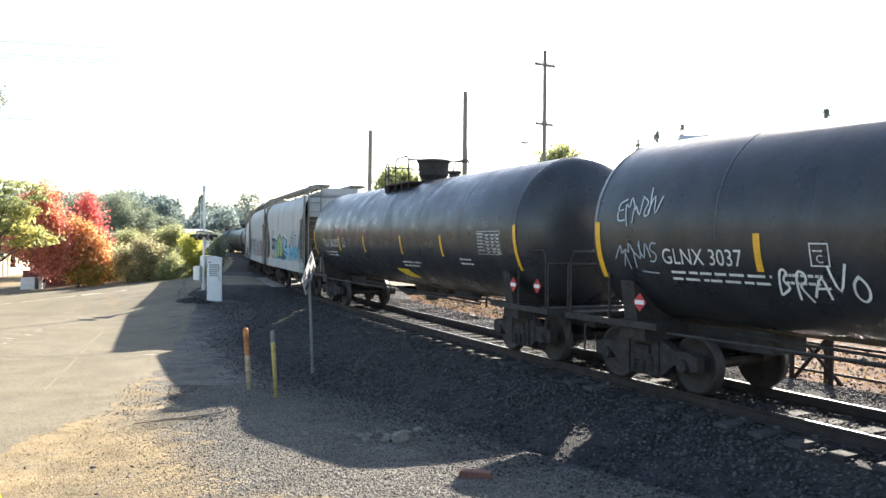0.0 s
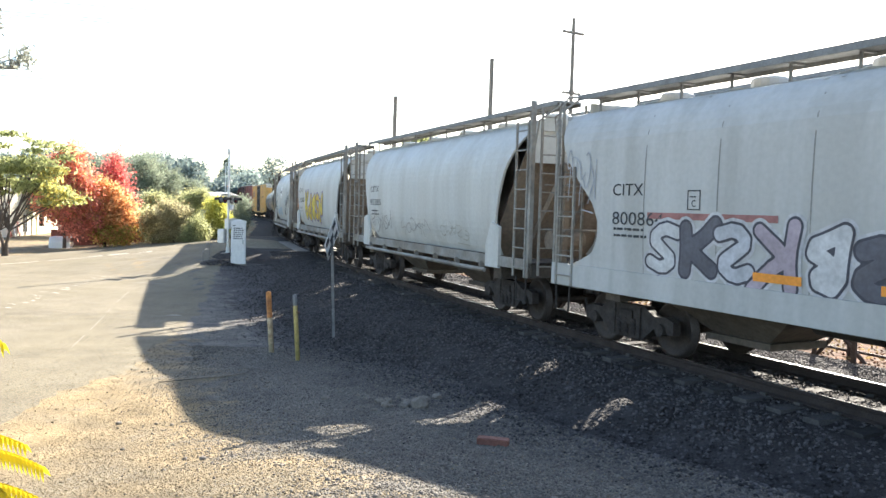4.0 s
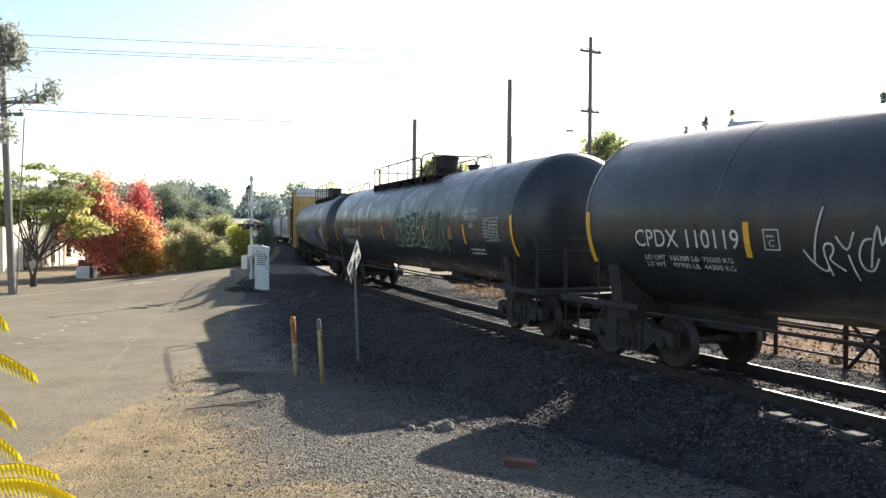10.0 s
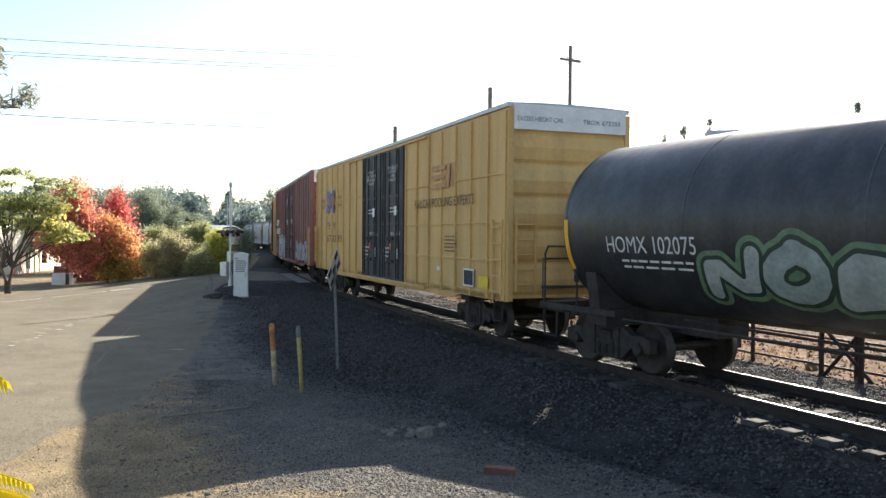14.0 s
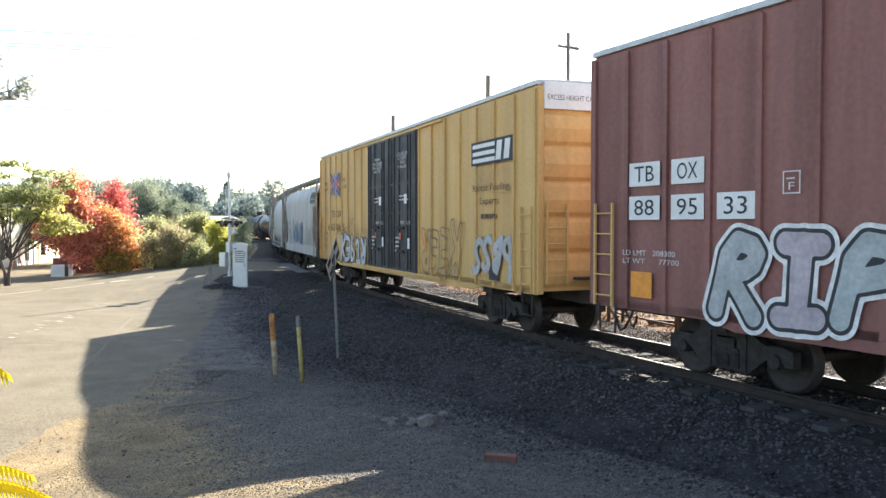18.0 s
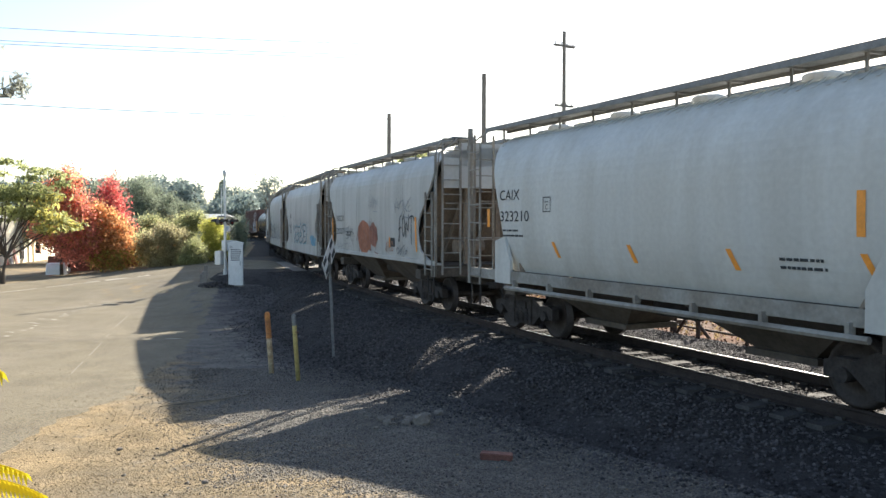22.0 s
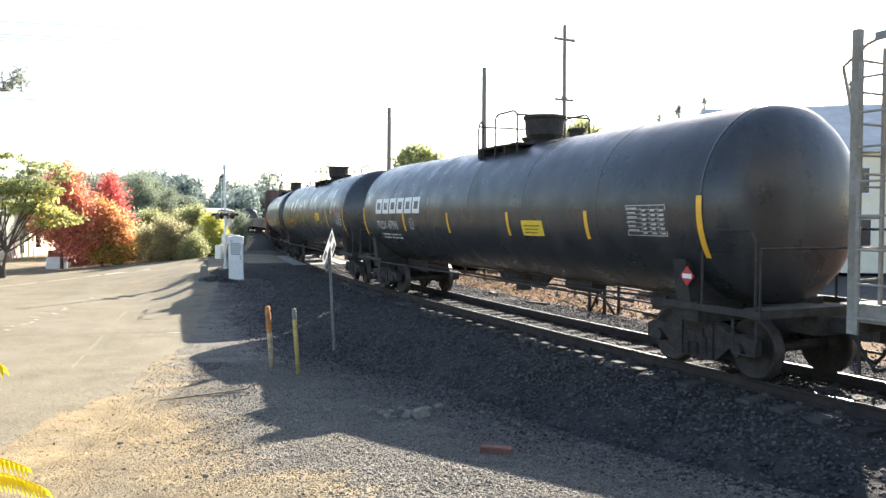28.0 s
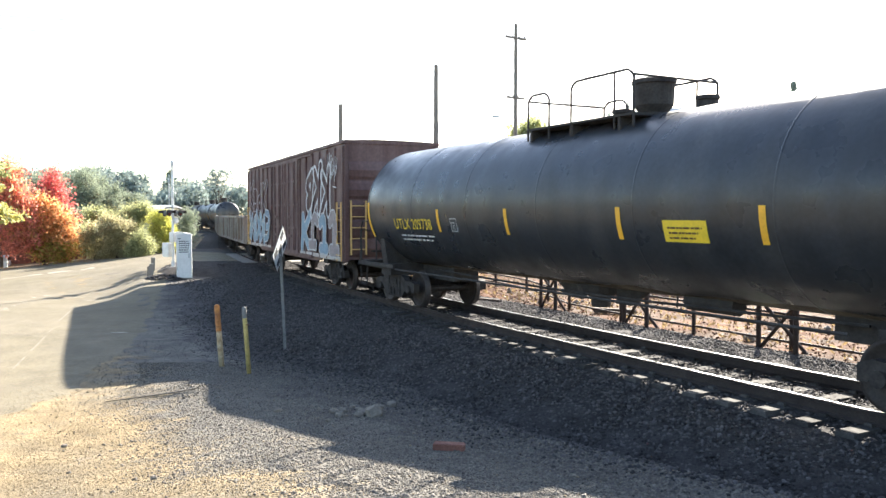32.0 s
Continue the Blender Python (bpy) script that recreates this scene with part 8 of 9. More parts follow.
house("yard_building", 17.0, 40.5, -12, 9.0, 8.0, 5.4, 7.9, M_STUCCO, M_ROOF, "pale building with a light metal roof beyond the yard", ((-2.5, 1.2, 1.4, 1.2), (1.5, 1.2, 1.4, 1.2), (-2.5, 3.6, 1.2, 1.1), (1.5, 3.6, 1.2, 1.1)), ((3.6, 0.95, 2.1, M_BROWN),))
house("long_shed", 1.5, 62.0, 10, 22.0, 7.0, 3.4, 4.3, M_STUCCO, M_ROOF, "long pale shed at the back of the yard", ((-7, 1.2, 1.6, 1.0), (-3, 1.2, 1.6, 1.0), (2, 1.2, 1.6, 1.0), (7, 1.2, 1.6, 1.0)), ((0, 2.4, 2.6, M_GALV),))
house("low_shed", -28.6, 86.0, 163, 7.0, 4.0, 2.9, 3.35, M_STUCCO, M_ROOF, "low pale shed far behind the brush", (), ())


# the side of the cream building that faces the road
cbw = thing("shopfront", "cream stucco shopfront wall with a dark doorway", "building", seated(-26.5, 47.6, 0.0, 0, 0, 100) @ Matrix.Scale(1.3, 4))
part("wall", newbox(-5.6, 4.6, 0.0, 0.25, -0.5, 2.05), M_STUCCO, cbw)
part("coping", newbox(-5.65, 4.65, -0.02, 0.3, 2.05, 2.28), M_WHITE, cbw, "white flat roof edge")
part("flat_roof", newbox(-5.6, 4.6, 0.3, 4.0, 2.0, 2.2), M_ROOF, cbw)
part("side_wall", newbox(4.35, 4.6, 0.25, 4.0, -0.5, 2.0), M_STUCCO, cbw)
part("doorway", newbox(-3.55, -3.1, -0.02, 0.01, -0.2, 1.35), M_GLASS, cbw, "dark open doorway")
wn = part("window", newbox(-0.35, 0.15, -0.02, 0.01, 0.15, 1.0), M_GLASS, cbw)
for k in range(3):
    part("mullion", newbox(-0.37, 0.17, -0.035, -0.02, 0.15 + 0.4 * k, 0.18 + 0.4 * k), M_WHITE, wn)
part("frame", newbox(-0.12, -0.09, -0.035, -0.02, 0.15, 1.0), M_WHITE, wn)
for k, x in enumerate((0.7, 1.35)):
    part("pilaster", newbox(x, x + 0.1, -0.06, 0.0, -0.5, 2.05), M_STUCCO, cbw)
for k, col in enumerate(((0.4, 0.1, 0.06), (0.6, 0.55, 0.5), (0.25, 0.1, 0.07))):
    bd_ = tagged(part("leaning_board", newbox(-0.13, 0.13, -0.02, 0.02, 0, 0.75), spray(col), m=seated(-25.9 - 0.09 * k, 45.0 + 0.65 * k, -0.1, -12, 0, 100) @ Matrix.Scale(1.3, 4)), "painted board leaning on the cream wall", "board", "leaning boards")

van = thing("parked_van", "white van parked behind the roadside trees", "van", seated(-19.1, 37.4, -0.25, 0, 0, 112) @ Matrix.Scale(0.56, 4))
bm = prism(bmesh.new(), [(-1.9, 0.35), (1.9, 0.35), (1.95, 0.75), (1.2, 0.9), (0.8, 1.32), (-1.5, 1.36), (-1.9, 0.95)], -0.8, 0.8, "y")
bmesh.ops.bevel(bm, geom=bm.edges[:], offset=0.06, segments=2, affect="EDGES")
vb_ = part("body", bm, M_WHITE, van)
for sy in (-0.805, 0.805):
    part("side_window", prism(bmesh.new(), [(-1.4, 0.92), (1.0, 0.92), (0.72, 1.24), (-1.35, 1.27)], sy - 0.012, sy + 0.012, "y"), M_GLASS, vb_)
    for wx in (-1.2, 1.2):
        w = part("wheel", lathe(bmesh.new(), [(-0.09, 0.0), (-0.09, 0.3), (0.09, 0.3), (0.09, 0.0)], 18, "y"), M_RUBBER, van, m=pose(wx, sy * 0.9, 0.3))
        part("rim", lathe(bmesh.new(), [(-0.095, 0.0), (-0.1, 0.17), (0.1, 0.17), (0.095, 0.0)], 12, "y"), M_CHROME, w)
wl = tagged(part("low_wall", newbox(-2.2, 2.2, -0.1, 0.1, -0.1, 0.75, bev=0.01), M_BRICKRED, m=seated(-18.6, 40.2, 0, 0, 0, 30)), "low brown wall behind the trees", "wall")
part("white_gatepost", newbox(2.2, 2.36, -0.08, 0.08, -0.1, 0.6), M_WHITE, wl)


# ---------- poles and wires ----------
def pole(x, y, h, r, lean, label, arms=()):
    p = thing("utility_pole", label, "utility pole", (seated(x, y, -0.3, 0, lean, 0) if x < -10 else pose(x, y, -0.3, 0, lean, 0)), group="utility poles")
    part("shaft", cyl(bmesh.new(), (0, 0, 0), (0, 0, h + 0.3), r * 1.25, r * 0.9, seg=12), M_WOODPOLE, p)
    for z, w, yaw in arms:
        a = part("crossarm", newbox(-w / 2, w / 2, -0.06, 0.06, -0.06, 0.06), M_WOODPOLE, p, m=pose(0, 0, z + 0.3, 0, 0, yaw))
        for k in range(4):
            xx = -w / 2 + 0.1 + (w - 0.2) * k / 3
            part("insulator", lathe(bmesh.new(), [(0.06, 0.0), (0.06, 0.03), (0.12, 0.035), (0.14, 0.055), (0.17, 0.05), (0.2, 0.0)], 8, "z"), M_GALV, a, m=pose(xx, 0, 0))
    return p


pole(-5.0, 54.8, 9.9, 0.15, 0.4, "bare grey wooden pole without crossarms")
pp = pole(1.16, 42.0, 10.2, 0.125, 0.2, "tall grey wooden pole with a small bracket")
part("bracket", tube(bmesh.new(), [(0, 0, 10.1), (0.2, 0, 10.05), (0.3, 0, 9.8)], 0.02), M_GALV, pp)
part("conduit", cyl(bmesh.new(), (0.13, -0.05, 0.3), (0.13, -0.05, 7.5), 0.025, seg=6), M_GALV, pp)
p3 = pole(5.7, 44.6, 13.0, 0.11, 0.0, "tall thin utility pole with two small crossarms", ((12.2, 1.5, 35), (8.9, 1.3, 35)))
part("street_light_arm", tube(bmesh.new(), [(0, 0, 8.0), (-0.5, -0.2, 8.15), (-1.0, -0.4, 8.15)], 0.025), M_GALV, p3)
part("street_light_head", newbox(-1.35, -0.95, -0.48, -0.32, 8.05, 8.18), M_GALV, p3)
pl_ = pole(-16.64, 27.2, 9.5, 0.105, -2.15, "dark utility pole with crossarm hardware by the road", ((6.75, 2.7, 10), (6.32, 1.3, 10)))
for x in (0.62, 1.2, 1.42):
    part("insulator", lathe(bmesh.new(), [(6.72, 0.0), (6.72, 0.05), (6.82, 0.08), (6.9, 0.08), (7.0, 0.04), (7.02, 0.0)], 10, "z"), M_UNDER, pl_, m=pose(x, 0.1, 0.3))
part("guy_cable", cyl(bmesh.new(), (0.15, 0, 0.3), (0.6, 0.2, 6.5), 0.02, seg=6), M_WIRE, pl_)


def wire(a, b, sag, label):
    # wires tied to the roadside pole move out with it
    kw, eye = seat(-16.9, 27.2), Vector((0, 0, 2.374))
    a, b = [eye + (Vector(p) - eye) * (kw if p[0] < -10 else 1.0) for p in (a, b)]
    pts = [a.lerp(b, i / 14) - Vector((0, 0, sag * 4 * (i / 14) * (1 - i / 14))) for i in range(15)]
    tagged(part("overhead_wire", tube(bmesh.new(), pts, 0.018 if "heavier" in label else 0.0125, 5), M_WIRE), label, "wire", "overhead wires")


for za, zb in ((9.14, 12.04), (8.7, 11.5), (8.59, 11.3)):
    wire((-16.9, 27.2, za), (5.7, 44.6, zb), 0.15, "thin overhead power wire")
    wire((-16.9, 27.2, za), (-40.0, 5.0, za - 0.3), 0.3, "thin overhead power wire")
wire((-16.9, 27.2, 7.72), (-20.0, 62, 13.25), 0.2, "thin overhead power wire")
wire((-16.0, 27.2, 6.9), (-21.0, 66, 12.5), 0.2, "thin overhead power wire")
wire((-16.3, 27.2, 6.5), (-5.0, 54.8, 9.55), 0.12, "heavier black overhead power cable")
wire((-5.0, 54.8, 9.55), (25.0, 110.0, 11.0), 0.5, "heavier black overhead power cable")
for k in range(5):
    wire((5.2 + 0.25 * k, 44.6 + 0.2 * k, 12.3 if k < 3 else 9.0), (42, 50 + 3 * k, 12.5 if k < 3 else 9.2), 0.5, "thin overhead power wire")


# ---------- plants ----------
def leaf_cloud(name, centres, size, rng, aspect=1.6, droop=0.0):
    """Many small bent leaves in one mesh, two triangles pairs each."""
    n = len(centres)
    c = np.asarray(centres, np.float32)
    d = rng.normal(size=(n, 3)).astype(np.float32)
    d[:, 2] -= droop
    d /= np.linalg.norm(d, axis=1)[:, None]
    e = rng.normal(size=(n, 3)).astype(np.float32)
    e -= d * (e * d).sum(1)[:, None]
    e /= np.linalg.norm(e, axis=1)[:, None]
    nn = np.cross(d, e)
    s = (np.asarray(size) * rng.uniform(0.6, 1.3, n)).astype(np.float32)[:, None]
    l, w = d * s * aspect * 0.5, e * s * 0.5
    v = np.stack([c - l, c + w + nn * s * 0.12, c + l, c - w + nn * s * 0.12], 1).reshape(-1, 3)
    me = bpy.data.meshes.new(name)
    me.vertices.add(n * 4)
    me.vertices.foreach_set("co", v.astype(np.float32).ravel())
    idx = (np.array([0, 1, 2, 0, 2, 3])[None] + (np.arange(n) * 4)[:, None]).ravel().astype(np.int32)
    me.loops.add(len(idx))
    me.loops.foreach_set("vertex_index", idx)
    me.polygons.add(n * 2)
    me.polygons.foreach_set("loop_start", np.arange(n * 2, dtype=np.int32) * 3)
    me.update(calc_edges=True)
    return me


def crown_points(blobs, n, rng, shell=0.6, clump=0.25, per=14):
    """Leaf places in clumps over the outer part of several rounded masses."""
    wts = np.array([b[3] * b[4] * b[5] for b in blobs]) ** 0.7
    pick = rng.choice(len(blobs), size=max(1, n // per), p=wts / wts.sum())
    out = []
    for i in pick:
        x, y, z, a, b, c = blobs[i]
        d = rng.normal(size=3)
        d /= np.linalg.norm(d)
        r = shell + (1 - shell) * rng.rand() if rng.rand() < 0.75 else rng.rand()
        p = np.array((x, y, z)) + d * np.array((a, b, c)) * r
        out.append(p + rng.normal(size=(per, 3)) * np.array(clump))
    return np.concatenate(out)


def tree(name, x, y, label, blobs, n, leaf, leaf_mat, trunk_h, trunk_r, seed, z0=0.0, stems=1, clump=0.22, aspect=1.6, droop=0.2, shell=0.55, second=None, limbs=True, per=14):
    rng = np.random.RandomState(seed)
    t = thing(name, label, "tree", seated(x, y, z0) if SEATED else pose(x, y, z0))
    bm = bmesh.new()
    for k in range(stems):
        a = rng.uniform(0, 6.28)
        lean = 0.0 if stems == 1 else 0.35
        fx, fy = math.cos(a) * lean, math.sin(a) * lean
        p0 = (fx * 0.15, fy * 0.15, -0.2)
        fork = Vector((fx * trunk_h * 0.6, fy * trunk_h * 0.6, trunk_h))
        tube(bm, [p0, (fx * trunk_h * 0.2, fy * trunk_h * 0.2, trunk_h * 0.5), tuple(fork)], trunk_r, 8, [trunk_r * 1.25, trunk_r, trunk_r * 0.75])
        if limbs:
            for b in blobs:
                if rng.rand() < 0.9 / stems + 0.2:
                    e = Vector((b[0], b[1], b[2] + b[5] * 0.3))
                    mid = fork.lerp(e, 0.5) + Vector(rng.normal(size=3) * 0.12 * (e - fork).length * 0.5)
                    tube(bm, [tuple(fork), tuple(mid), tuple(e)], trunk_r * 0.5, 6, [trunk_r * 0.55, trunk_r * 0.35, trunk_r * 0.1])
                    for _ in range(3):
                        q = mid.lerp(e, rng.uniform(0.1, 0.8))
                        e2 = q + Vector(rng.normal(size=3) * np.array((b[3], b[4], b[5])) * 0.55)
                        tube(bm, [tuple(q), tuple(q.lerp(e2, 0.5) + Vector((0, 0, 0.05))), tuple(e2)], 0.03, 5, [trunk_r * 0.25, trunk_r * 0.15, trunk_r * 0.05])
    part("trunk", bm, M_BARK, t)
    pts = crown_points(blobs, n, rng, shell, clump, per)
    if second:
        m2_, share, test = second
        sel = np.array([test(p) and rng.rand() < share for p in pts])
        link("leaves", leaf_cloud("leaves", pts[sel], leaf, rng, aspect, droop), m2_, t, "turning leaves")
        pts = pts[~sel]
    link("crown", leaf_cloud("crown", pts, leaf, rng, aspect, droop), leaf_mat, t)
    return t


def round_blobs(h0, h1, r, n, rng):
    out = []
    for i in range(n):
        a, u = rng.uniform(0, 6.28), rng.rand()
        rr = r * (0.35 + 0.25 * rng.rand())
        d = (r - rr) * math.sqrt(rng.rand())
        out.append((math.cos(a) * d, math.sin(a) * d, h0 + rr * 0.7 + (h1 - h0 - rr * 1.5) * u, rr, rr, rr * 0.85))
    return out


rg = np.random.RandomState(11)
SEATED = True
red_ = [(0.65, 0, 1.1, 0.8, 0.9, 0.35), (-0.1, 0, 1.4, 0.6, 0.6, 0.35), (1.15, 0, 1.4, 0.65, 0.7, 0.5), (0.5, 0.2, 1.65, 1.05, 1.0, 0.7), (-0.75, 0, 1.95, 0.55, 0.6, 0.5), (-0.95, 0, 3.0, 0.5, 0.5, 0.45), (-0.85, 0, 3.5, 0.35, 0.4, 0.4), (0.75, 0, 4.3, 0.22, 0.25, 0.3), (0.3, 0, 4.65, 0.18, 0.2, 0.25), (1.25, 0, 2.0, 0.55, 0.7, 0.55), (0.15, 0, 2.5, 1.25, 0.9, 0.7), (-0.85, 0, 2.5, 0.6, 0.6, 0.5), (0.95, 0, 2.75, 0.65, 0.6, 0.6), (-0.45, 0, 3.15, 0.75, 0.6, 0.55), (0.5, 0, 3.35, 0.75, 0.6, 0.6), (-0.1, 0, 3.75, 0.65, 0.5, 0.5), (0.35, 0, 4.05, 0.4, 0.4, 0.4), (-0.45, 0, 4.0, 0.3, 0.3, 0.35), (0.0, 0, 4.4, 0.28, 0.3, 0.35), (0.7, 0, 3.85, 0.25, 0.3, 0.3)]
tree("red_maple", -18.5, 36.49, "rounded tree in full red autumn leaf", red_, 21000, 0.085, L_RED, 1.0, 0.075, 1, clump=0.21, shell=0.3, per=9, second=(L_ORANGE, 0.28, lambda p: p[2] > 1.2))
tree("red_maple", -18.45, 41.2, "narrow dark red autumn tree", [(0, 0, 1.2, 1.2, 0.9, 0.8), (0.3, 0, 2.1, 1.15, 0.8, 0.8), (0.2, 0, 2.9, 1.0, 0.7, 0.7), (0.2, 0, 3.5, 0.7, 0.6, 0.55), (0.25, 0, 4.05, 0.42, 0.4, 0.45), (0.2, 0, 4.5, 0.2, 0.2, 0.3)], 10000, 0.09, L_DEEPRED, 1.0, 0.08, 2, clump=0.22, shell=0.3, per=9, second=(L_RED, 0.25, lambda p: True))
tree("orange_tree", -17.5, 38.4, "orange and yellow autumn tree", [(0.6, 0, 0.6, 0.95, 0.8, 0.45), (-0.1, 0, 0.8, 0.6, 0.7, 0.5), (1.0, 0, 1.2, 0.65, 0.7, 0.5), (0.3, 0, 1.5, 1.0, 0.8, 0.6), (0.8, 0, 2.0, 0.65, 0.7, 0.5), (-0.05, 0, 2.2, 0.6, 0.7, 0.55), (0.4, 0, 2.6, 0.45, 0.5, 0.4), (-0.1, 0, 3.0, 0.3, 0.4, 0.35)], 12500, 0.085, L_ORANGE, 0.5, 0.07, 3, clump=0.2, shell=0.3, per=9, second=(L_YELLOWGREEN, 0.55, lambda p: p[2] < 1.1))
ab = [(-0.9, 0.1, 3.3, 0.9, 0.8, 0.5), (-1.6, 0.1, 3.6, 0.7, 0.8, 0.45), (0.3, -0.1, 3.5, 0.9, 0.8, 0.45), (1.2, 0, 3.6, 0.85, 0.8, 0.45), (1.9, 0, 3.3, 0.6, 0.6, 0.4), (-0.2, 0, 2.8, 1.0, 0.8, 0.35), (-1.4, 0, 2.6, 0.7, 0.8, 0.3), (1.1, 0.2, 2.75, 0.8, 0.8, 0.35), (2.0, 0.2, 2.6, 0.75, 0.6, 0.3), (2.5, 0.2, 2.3, 0.5, 0.5, 0.25), (1.6, 0.2, 2.15, 0.5, 0.5, 0.2)]
top_ = [(0.2, 0, 4.75, 0.35, 0.3, 0.10), (0.9, 0, 4.6, 0.4, 0.3, 0.12), (1.5, 0.1, 4.45, 0.45, 0.3, 0.15), (2.2, 0.1, 4.3, 0.35, 0.3, 0.25), (-0.1, 0, 4.3, 0.4, 0.3, 0.10), (1.2, 0, 4.15, 0.35, 0.3, 0.12), (-0.9, 0, 4.5, 0.4, 0.3, 0.12), (2.45, 0, 3.9, 0.25, 0.3, 0.2), (-1.6, 0, 4.1, 0.3, 0.3, 0.12)]
tree("tree_of_heaven", -17.92, 30.7, "spreading green roadside tree with yellowing leaf sprays", ab + top_, 7600, 0.085, L_GREEN, 1.0, 0.062, 4, stems=2, clump=(0.19, 0.19, 0.05), aspect=2.4, second=(L_YELLOWGREEN, 0.55, lambda p: p[0] > 1.5 and p[2] < 3.5), per=16, shell=0.3)
for k, (x, y, h, r, n, lm, lb) in enumerate(((-16.9, 43.0, 2.1, 1.0, 5200, L_GREYBRUSH, "grey-brown dry wild brush beside the road"), (-16.2, 44.2, 2.5, 1.2, 6500, L_GREYBRUSH, "grey-brown dry wild brush beside the road"), (-17.9, 46.5, 3.0, 1.3, 6000, L_OLIVE, "olive-green wild brush beside the road"), (-16.6, 48.2, 3.2, 1.2, 7000, L_OLIVE, "olive-green wild brush beside the road"), (-15.5, 46.0, 1.5, 1.0, 5200, L_OLIVE, "low olive-green brush beside the road"), (-16.3, 45.2, 1.2, 0.9, 4200, L_GREYBRUSH, "grey-brown dry wild brush beside the road"), (-16.6, 52.5, 3.1, 1.4, 6000, L_OAK, "dark green brush behind the bushes"), (-15.6, 54.5, 2.9, 1.3, 5000, L_OAK, "dark green brush behind the bushes"), (-19.8, 47.5, 3.0, 1.3, 5000, L_OAK, "dark green brush behind the bushes"), (-17.6, 44.5, 2.3, 1.2, 5000, L_OLIVE, "olive-green wild brush beside the road"), (-17.4, 50.0, 2.9, 1.3, 5000, L_OLIVE, "olive-green wild brush beside the road"), (-18.6, 50.5, 3.2, 1.4, 5000, L_GREYBRUSH, "tall grey-green brush beside the road"))):
    tree("brush", x, y, lb, round_blobs(-0.2, h, r, 12, rg), int(n * 1.9), 0.06, lm, 0.4, 0.04, 40 + k, clump=0.14, stems=3, limbs=False, shell=0.4)
tree("yellow_bush", -15.75, 50.4, "bright yellow-green bush near the crossing", round_blobs(-0.1, 2.85, 1.05, 12, rg), 15000, 0.06, L_LIME, 0.4, 0.05, 60, clump=0.12, stems=3, limbs=False, shell=0.4)
SEATED = False
tree("pine", -19.6, 28.0, "tall grey-green pine behind the road", [(2.35, 0, 9.65, 0.42, 0.4, 0.32), (2.55, 0, 9.25, 0.45, 0.4, 0.3), (2.62, 0, 8.85, 0.4, 0.4, 0.25), (2.25, 0, 8.75, 0.4, 0.4, 0.3), (1.8, 0, 9.5, 0.6, 0.5, 0.4), (3.85, 0.2, 7.7, 0.26, 0.3, 0.2), (3.72, 0.2, 7.5, 0.2, 0.3, 0.15), (2.2, 0, 6.2, 0.25, 0.3, 0.35), (1.5, 0, 8.0, 0.6, 0.5, 0.4), (3.0, 0, 7.4, 0.12, 0.2, 0.1)], 2300, 0.07, L_NEEDLE, 6.5, 0.07, 5, aspect=5.0, clump=0.2, z0=-0.35, shell=0.2)
for k, (x, y, h, r) in enumerate(((-28.3, 69.5, 6.6, 2.0), (-30.6, 69.0, 6.2, 1.9), (-33.0, 68.0, 6.4, 2.2), (-36.5, 68, 6.2, 2.4), (-26.6, 71.5, 5.2, 1.7), (-41, 66, 6.0, 2.6), (-29.4, 72.0, 6.9, 2.2), (-27.3, 73.5, 6.0, 1.9), (-31.8, 71.0, 6.8, 2.2), (-25.2, 74.5, 4.6, 1.7))):
    tree("oak", x, y, "dark evergreen oak behind the autumn trees", round_blobs(0.3, h, r, 16, rg), 13000, 0.10, L_OAK, 1.6, 0.18, 20 + k, clump=0.2, aspect=1.3, shell=0.45)
tree("bare_tree", -28.0, 117, "tall thin-leaved tree above the far train", round_blobs(4.5, 10.3, 2.6, 9, rg), 900, 0.22, L_FAR, 4.5, 0.16, 61, clump=0.4)
tree("leafy_tree", -5.0, 92, "green tree top behind the train", round_blobs(5.0, 11.0, 3.6, 12, rg), 5500, 0.3, L_GREEN, 5.0, 0.25, 62, clump=0.35)
tree("leafy_tree", 15.5, 110, "thin yellowing tree behind the train", round_blobs(7.0, 16.4, 4.4, 14, rg), 4200, 0.35, L_GREEN, 7.0, 0.3, 63, clump=0.45, second=(L_OLIVE, 0.5, lambda p: True))
tree("leafy_tree", 21.0, 112, "thin yellowing tree behind the train", round_blobs(7.0, 14.6, 3.6, 10, rg), 2600, 0.35, L_OLIVE, 7.0, 0.3, 64, clump=0.45)


def conifer(x, y, h, r, seed, label):
    rng = np.random.RandomState(seed)
    t = thing("conifer", label, "tree", pose(x, y, 0))
    part("trunk", cyl(bmesh.new(), (0, 0, -0.2), (0, 0, h), 0.22, 0.03, seg=8), M_BARK, t)
    pts = []
    for k in range(int(h * (4 if y < 200 else 7))):
        z = h * (0.25 + 0.75 * rng.rand() ** 0.8)
        rr = r * 0.85 * (1 - z / h) ** 0.6 * rng.uniform(0.35, 1.1) + 0.05
        a = rng.uniform(0, 6.28)
        for u in np.linspace(0.2, 1, 7):
            p = np.array((math.cos(a) * rr * u, math.sin(a) * rr * u, z - 0.25 * u * rr))
            pts.append(p + rng.normal(size=(5, 3)) * 0.16)
    # the nearer conifers take the leaf colour greyed for haze
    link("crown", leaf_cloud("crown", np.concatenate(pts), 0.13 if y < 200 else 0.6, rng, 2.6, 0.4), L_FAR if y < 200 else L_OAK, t)


